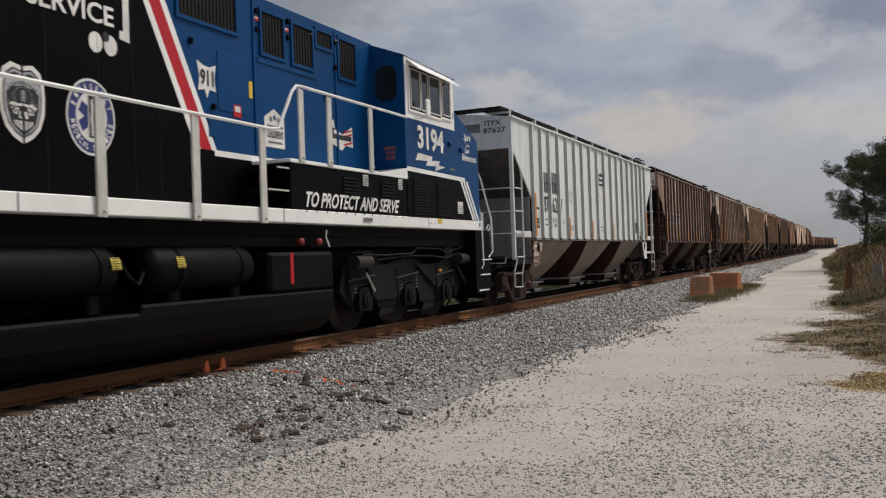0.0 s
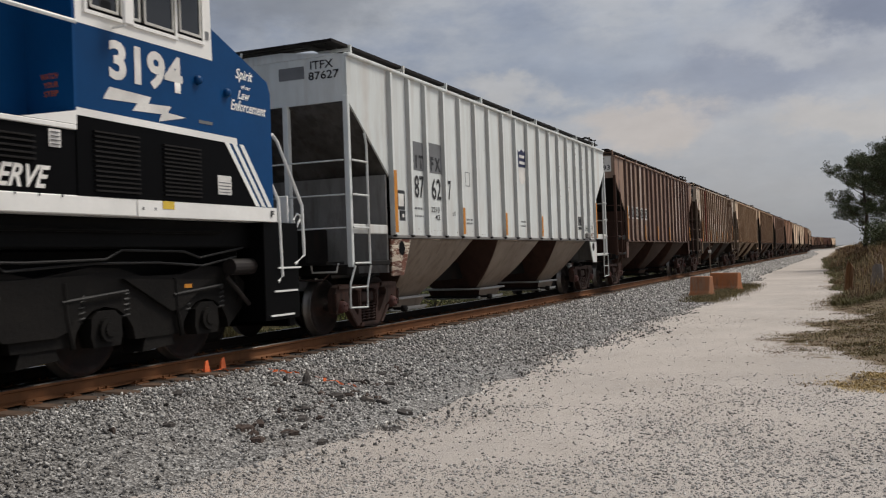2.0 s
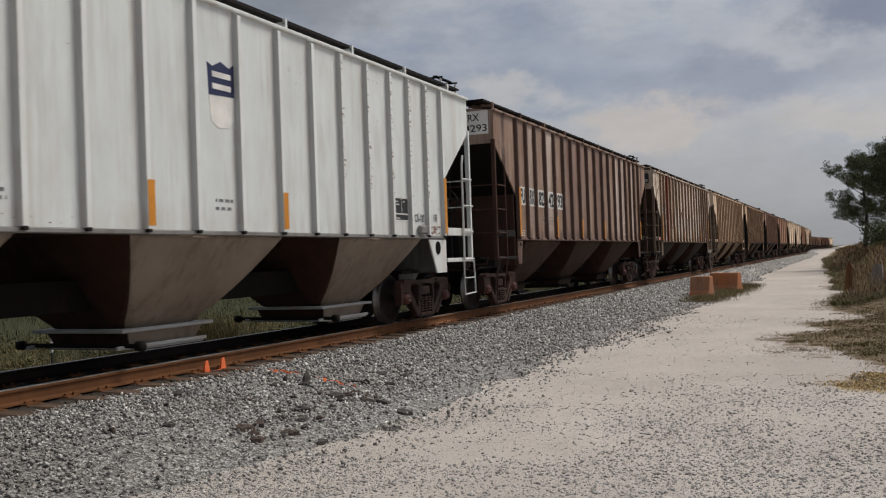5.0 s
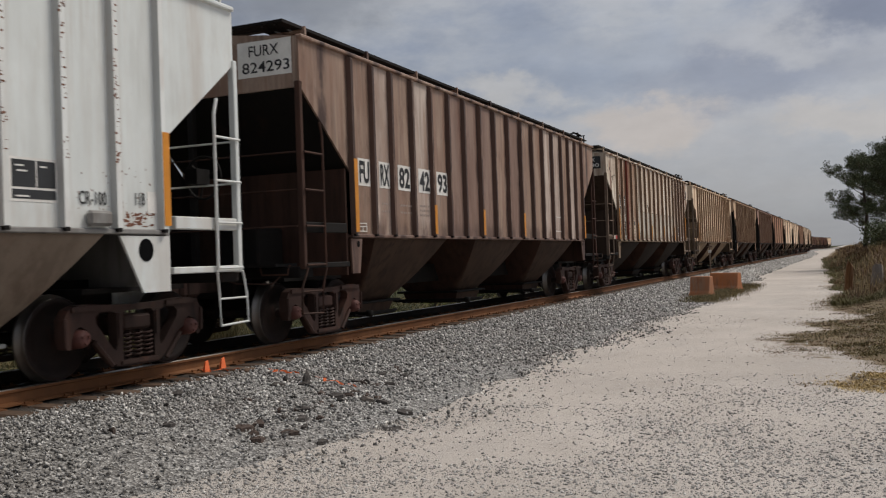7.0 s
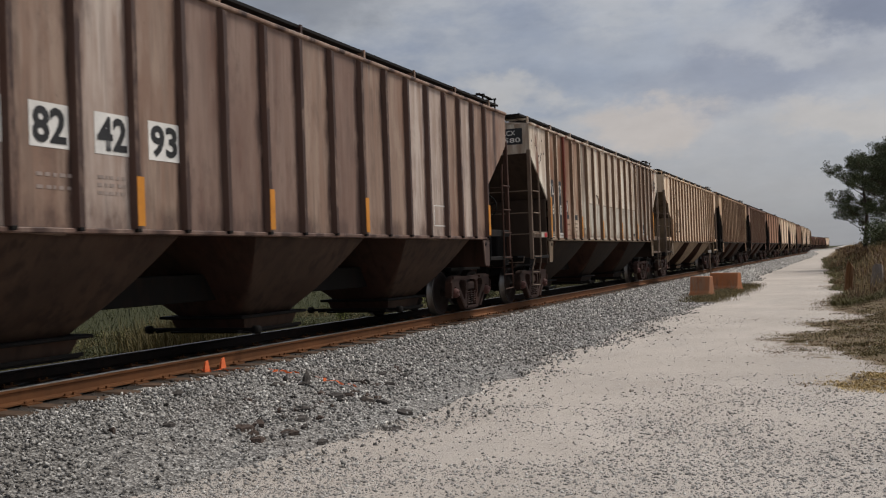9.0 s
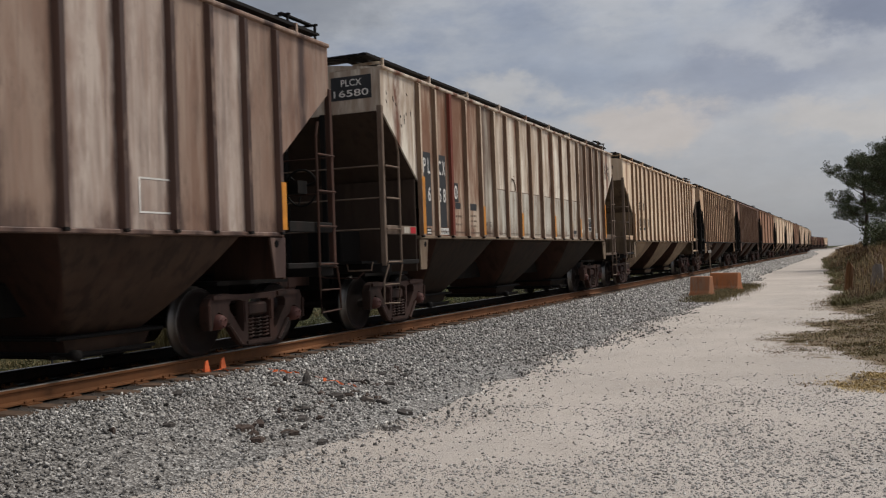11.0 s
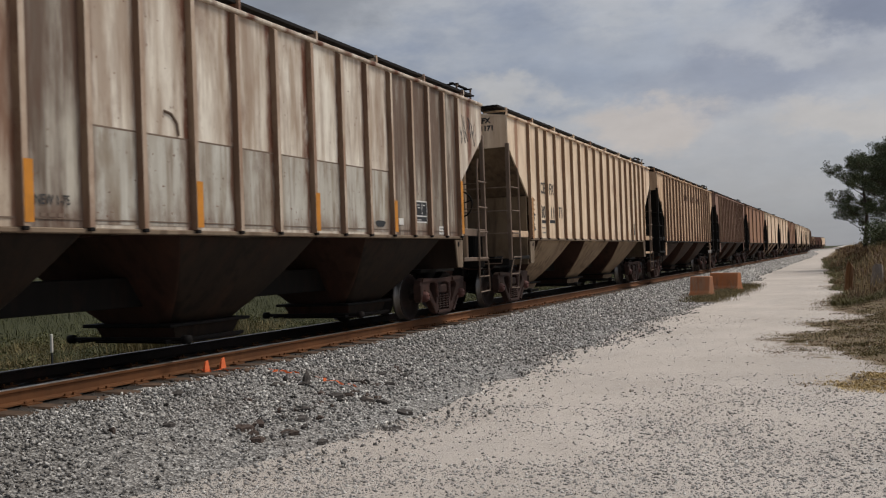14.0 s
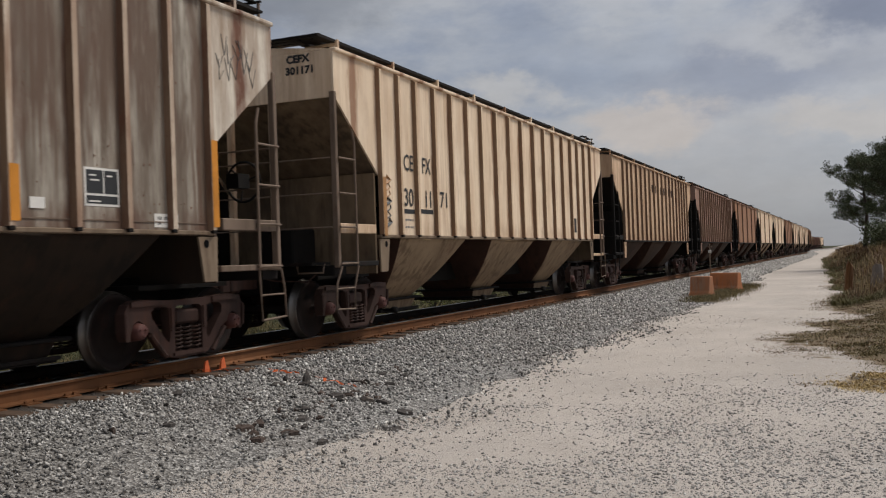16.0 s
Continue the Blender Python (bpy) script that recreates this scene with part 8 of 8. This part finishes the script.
    # scrawled chalk lines on the far gusset
    rng = random.Random(3)
    for k in range(12):
        x, z = 7.15 + 0.06 * k, 3.75 + 0.35 * rng.random()
        pts = [(x, -Y_SIDE - 0.004, z), (x + rng.uniform(0.0, 0.12), -Y_SIDE - 0.004, z - rng.uniform(0.1, 0.3)), (x + rng.uniform(0.05, 0.2), -Y_SIDE - 0.004, z + rng.uniform(-0.2, 0.1))]
        part("paint_scrawl", rod(bmesh.new(), pts, 0.005, 4), M["mark_grey"], c)
    for k in range(12):
        x, z = -8.1 + 1.0 * rng.random(), 3.55 + 0.6 * rng.random()
        if z > 3.95 - 0.85 * (x + 8.1):
            pts = [(x, -Y_SIDE - 0.004, z), (x + 0.012, -Y_SIDE - 0.004, z - 0.03), (x + 0.02, -Y_SIDE - 0.004, z - rng.uniform(0.04, 0.10))]
            part("paint_scrawl", rod(bmesh.new(), pts, 0.006, 4), M["mark_slate"], c)


def tan_marks(c):
    for body, x0, x1, z0, z1 in (("CE", -5.90, -5.52, 2.76, 3.05), ("FX", -5.13, -4.76, 2.76, 3.05), ("30", -5.92, -5.55, 2.13, 2.45), ("11", -5.02, -4.78, 2.14, 2.45), ("71", -4.36, -4.03, 2.16, 2.46)):
        mark(c, body, x0, x1, z0, z1, "mark_slate", 0.008)
    block(c, -6.02, -5.50, 2.00, 2.08, "mark_slate")
    block(c, -5.24, -4.70, 2.02, 2.10, "mark_slate")
    rng = random.Random(7)
    for k in range(7):
        z = 1.75 + 0.12 * k
        pts = [(-6.66, -Y_SIDE - 0.004, z), (-6.46, -Y_SIDE - 0.004, z + 0.08), (-6.60 + rng.uniform(0, 0.2), -Y_SIDE - 0.004, z + 0.14)]
        part("paint_scrawl", rod(bmesh.new(), pts, 0.012 + 0.02 * (k % 3 == 0), 4), M["mark_slate"] if k < 4 else M["faded_orange"], c)
    rows_of_print(c, -5.9, -5.55, 1.7, 1.95, 2, "mark_grey", 13)
    block(c, 4.0, 4.2, 1.75, 2.1, "mark_slate")
    block(c, 4.9, 5.3, 1.8, 2.2, "mark_slate")
    reflectors(c, ((0, 1.60, 2.58),), "faded_orange")
    end_mark(c, "CEFX", -1.15, -0.72, 4.30, 4.43, "mark_slate", 0.05)
    end_mark(c, "301171", -1.20, -0.70, 4.12, 4.25, "mark_slate", 0.05)


M["grime"] = plain("grime_print", (0.30, 0.24, 0.21), 0.7)
M["rust_red"] = weathered("rust_red_paint", (0.20, 0.045, 0.03), (0.12, 0.05, 0.035), (0.12, 0.045, 0.03), 0.5, 0.5, 0.7, 18.0)
M["faded_orange"] = plain("faded_orange_reflector", (0.42, 0.22, 0.09), 0.6)
white_marks(white_car)
brown_marks(brown_car)
stained_marks(stained_car)
tan_marks(tan_car)

# ---- small things by the track and road ----
M["concrete_orange"] = weathered("orange_stained_concrete", (0.50, 0.185, 0.075), (0.36, 0.25, 0.18), (0.13, 0.075, 0.05), 0.7, 0.5, 0.9, 19.0, 0.36)
M["flag_orange"] = plain("orange_marker_paint", (0.90, 0.19, 0.06), 0.6, 0, 0.2, 30)
M["old_wood"] = weathered("grey_post_wood", (0.17, 0.075, 0.028), (0.08, 0.055, 0.035), (0.28, 0.20, 0.13), 0.6, 0.4, 0.9, 20.0)
M["splinter"] = plain("dark_splinter", (0.06, 0.052, 0.047), 0.9, 0, 0.4, 20, 0.4)
M["rusty_scrap"] = plain("brown_splinter", (0.075, 0.052, 0.042), 0.9, 0, 0.4, 20, 0.4)
M["pale_stone"] = plain("pale_stone", (0.22, 0.19, 0.165), 0.9, 0, 0.35, 10, 0.5)


def barrier(x, y, turn, length, label):
    """A concrete road barrier: broad foot, slanting flanks, narrow crown."""
    b = thing("road_barrier", label, "barrier", "concrete barriers by the track")
    z = ground_z(x, y) - 0.03
    h = length / 2
    bm = bmesh.new()
    prof = [(-0.30, 0), (0.30, 0), (0.30, 0.08), (0.17, 0.28), (0.11, 0.80), (-0.11, 0.80), (-0.17, 0.28), (-0.30, 0.08)]
    slab(bm, prof, -h, h)
    bmesh.ops.rotate(bm, verts=bm.verts, cent=(0, 0, 0), matrix=Matrix.Rotation(radians(90), 3, "Z"))
    bmesh.ops.bevel(bm, geom=bm.edges[:], offset=0.02, segments=1, affect="EDGES")
    part("body", bm, M["concrete_orange"], b)
    part("lifting_slot", box(bmesh.new(), -0.35, 0.35, -0.305, -0.295, 0.0, 0.05), M["mark_slate"], b)
    b.matrix_basis = pose(x, y, z, 0, 0, turn)


barrier(34.6, -3.74, 66, 0.80, "orange-stained concrete barrier with grass at its foot")
barrier(39.6, -3.98, 62, 1.35, "orange-stained concrete barrier end to end with another")


def sign_post():
    s = thing("sign_post", "thin steel post with a crossed bracket", "post")
    x, y = 47.5, -2.35
    s.matrix_basis = pose(x, y, -0.30)
    part("pole", rod(bmesh.new(), [(0, 0, -0.2), (0, 0, 1.78)], 0.035, 8), M["stained_trim"], s)
    bm = box(bmesh.new(), -0.03, 0.03, -0.13, 0.13, 1.60, 1.65)
    part("cross_arm", bm, M["stained_trim"], s)
    part("bracket", box(bmesh.new(), -0.05, 0.05, -0.07, 0.07, 1.32, 1.44, 0.01), M["mark_white"], s)


def marker_post():
    p = thing("marker_post", "white-topped dark marker post in the grass", "post")
    x, y = 14.4, 6.6
    p.matrix_basis = pose(x, y, ground_z(x, y))
    part("post", box(bmesh.new(), -0.02, 0.02, -0.02, 0.02, -0.2, 0.42, 0.006), M["mark_slate"], p)
    part("cap", box(bmesh.new(), -0.024, 0.024, -0.024, 0.024, 0.42, 0.80, 0.006), M["mark_white"], p)


def stump(x, y, h, r, key, label, seed):
    rng = random.Random(seed)
    s = thing("wooden_post" if key == "old_wood" else "broken_pillar", label, "post")
    s.matrix_basis = pose(x, y, ground_z(x, y) - 0.1, 4, -3, 20 * seed)
    bm = bmesh.new()
    n = 10
    rings = []
    for k in range(5):
        rings.append([Vector((r * (1.2 - 0.08 * k) * rng.uniform(0.85, 1.1) * math.cos(2 * math.pi * j / n), r * (1.2 - 0.08 * k) * rng.uniform(0.85, 1.1) * math.sin(2 * math.pi * j / n), h * k / 4 + (rng.uniform(-0.12, 0.12) if k == 4 else 0))) for j in range(n)])
    for a, b in zip(rings, rings[1:]):
        hull(bm, a, b)
    part("shaft", bm, M[key], s)


def orange_flag(x, y):
    f = thing("marker_flag", "small bright orange marker stuck beside the rail", "marker", "orange markers by the rail")
    f.matrix_basis = pose(x, y, -0.20)
    bm = hull(bmesh.new(), [(-0.06, -0.02, 0), (0.06, -0.02, 0), (0.06, 0.02, 0), (-0.06, 0.02, 0)], [(-0.02, -0.008, 0.15), (0.035, -0.008, 0.17), (0.035, 0.008, 0.17), (-0.02, 0.008, 0.15)])
    part("flag", bm, M["flag_orange"], f)


def ribbon(points, w, label):
    r = thing("plastic_ribbon", label, "ribbon")
    bm = bmesh.new()
    row = []
    for i, (x, y) in enumerate(points):
        z = float(bed_height(x, y)) + 0.055 + 0.012 * math.sin(i * 2.1)
        row.append((bm.verts.new((x, y - w, z)), bm.verts.new((x, y + w, z + 0.012 * math.cos(i * 1.7)))))
    for a, b in zip(row, row[1:]):
        bm.faces.new((a[0], b[0], b[1], a[1]))
    part("strip", bm, M["flag_orange"], r)


def rock(x, y, h, w, key, label, z=None):
    r = thing("rock", label, "rock", "dark rocks on the ballast")
    r.matrix_basis = pose(x, y, (float(bed_height(x, y)) + 0.005 if z is None else z - 0.015))
    rng = random.Random(int(x * 100))
    bm = bmesh.new()
    turn, thin = rng.uniform(0, 6.28), rng.uniform(0.35, 0.8)
    a = []
    for k in range(7):
        q, g = 2 * math.pi * k / 7, w * rng.uniform(0.65, 1.35)
        u, v = g * math.cos(q), g * math.sin(q) * thin
        a.append(Vector((u * math.cos(turn) - v * math.sin(turn), u * math.sin(turn) + v * math.cos(turn), -0.02)))
    b = [Vector((p.x * 0.9, p.y * 0.9, h * rng.uniform(0.2, 0.6))) for p in a]
    peak = Vector((rng.uniform(-0.3, 0.3) * w, rng.uniform(-0.3, 0.3) * w, 0))
    c = [Vector((p.x * 0.3, p.y * 0.3, h * rng.uniform(0.6, 1.0))) + peak for p in a]
    hull(bm, a, b)
    hull(bm, b, c)
    part("lump", bm, M[key], r)


sign_post()
marker_post()
stump(36.0, -8.60, 1.15, 0.13, "old_wood", "weathered brown wooden post standing in dry grass", 1)
stump(35.0, -9.50, 0.85, 0.2, "pale_stone", "pale broken stone pillar in the verge", 2)
orange_flag(9.76, -0.99)
orange_flag(10.10, -0.99)
ribbon([(9.70 +0.029 * k + 0.03 * math.sin(2.3 * k), -0.98 -0.059 * k + 0.02 * math.cos(3.1 * k)) for k in range(9)], 0.012, "thin orange ribbon lying beside the rail")
ribbon([(10.03 +0.013 * k + 0.03 * math.sin(2.3 * k), -1.79 -0.047 * k + 0.02 * math.cos(3.1 * k)) for k in range(9)], 0.035, "torn orange ribbon on the ballast")
ribbon([(10.06 -0.008 * k + 0.03 * math.sin(2.3 * k), -2.48 -0.076 * k + 0.02 * math.cos(3.1 * k)) for k in range(9)], 0.022, "thin red-orange ribbon among the stones")
rock(9.92, -2.41, 0.17, 0.06, "splinter", "dark upright splinter of stone on the ballast")
rock(7.79, -3.17, 0.060, 0.10, "rusty_scrap", "flat dark scrap lying on the ballast")
rock(7.55, -3.16, 0.050, 0.13, "rusty_scrap", "flat dark scrap lying on the ballast")
rock(7.33, -3.45, 0.045, 0.09, "rusty_scrap", "flat dark scrap lying on the ballast")
rock(7.10, -2.61, 0.050, 0.08, "splinter", "flat dark scrap lying on the ballast")
rock(6.58, -2.41, 0.050, 0.10, "rusty_scrap", "flat dark scrap lying on the ballast")
rock(8.61, -3.19, 0.060, 0.08, "splinter", "flat dark scrap lying on the ballast")
rock(9.36, -4.01, 0.040, 0.14, "splinter", "flat dark scrap lying on the ballast")
rock(11.14, -2.84, 0.050, 0.09, "splinter", "flat dark scrap lying on the ballast")
rock(11.31, -3.06, 0.050, 0.11, "splinter", "flat dark scrap lying on the ballast")
rock(9.44, -2.30, 0.060, 0.10, "splinter", "flat dark scrap lying on the ballast")
rock(9.77, -2.19, 0.070, 0.08, "splinter", "flat dark scrap lying on the ballast")
rock(8.60, -4.23, 0.035, 0.20, "splinter", "low dark lump at the road's edge")
rock(8.21, -1.82, 0.055, 0.10, "splinter", "flat dark scrap lying on the ballast")
rock(9.50, -3.10, 0.060, 0.17, "splinter", "flat dark scrap lying on the ballast")
rock(9.56, -3.45, 0.070, 0.11, "pale_stone", "pale angular rock on the ballast")
scrap_rng = random.Random(12)
for k in range(9):
    rock(5.6 + 6.2 * scrap_rng.random(), -1.6 - 2.3 * scrap_rng.random(), scrap_rng.uniform(0.025, 0.045), scrap_rng.uniform(0.03, 0.07), scrap_rng.choice(("rusty_scrap", "frame_dark")), "small dark splinter lying on the ballast")
for k in range(26):
    px_ = scrap_rng.random()
    rock(7.6 + 3.6 * px_ + scrap_rng.uniform(-0.5, 0.5), -3.5 + 0.9 * px_ + scrap_rng.uniform(-0.6, 0.6), scrap_rng.uniform(0.03, 0.06), scrap_rng.uniform(0.04, 0.11), scrap_rng.choice(("rusty_scrap", "splinter")), "dark splinter of rotten wood on the ballast")
rock(10.9, -4.75, 0.05, 0.07, "pale_stone", "small rock lying on the sandy road", -0.56)
rock(11.6, -6.1, 0.04, 0.05, "pale_stone", "small rock lying on the sandy road", -0.56)


def barrier_grass():
    rng = np.random.default_rng(31)
    n = 11000
    x = rng.uniform(31.0, 44.5, n)
    y = -4.1 - 0.02 * (x - 33) + rng.normal(0, 0.38, n)
    keep = (y > -5.4) & (y < -3.1)
    p = np.stack([x, y, [ground_z(a, b) for a, b in zip(x, y)]], 1)[keep]
    tagged(new("barrier_grass", blades("barrier_grass", p, 0.17, 0.005, M["grass_mixed"], 32, 0.7)), "dry olive grass round the foot of the barriers", "grass", kind="stuff")


barrier_grass()


def rolled(t):
    return float(np.interp(t, [r[0] for r in ROLLED], [r[1] for r in ROLLED]))


def track_pose(x):
    return pose(x, track_y(x), 0, 0, 0, math.degrees(math.atan2(track_y(x + 4) - track_y(x - 4), 8)))


def motions():
    for thing_, x0 in MOVERS:
        if x0 < 200:
            walk(thing_, [(t, pose(x0 - s, 0, 0)) for t, s in ROLLED])
        else:
            walk(thing_, [(t, track_pose(x0 - s)) for t, s in ROLLED])
    steps = [k * 4 / 30 for k in range(121)]
    for wheel, x, z, r in AXLES:
        walk(wheel, [(t, pose(x, 0, z, 0, -math.degrees(rolled(t) / r), 0)) for t in steps])


motions()
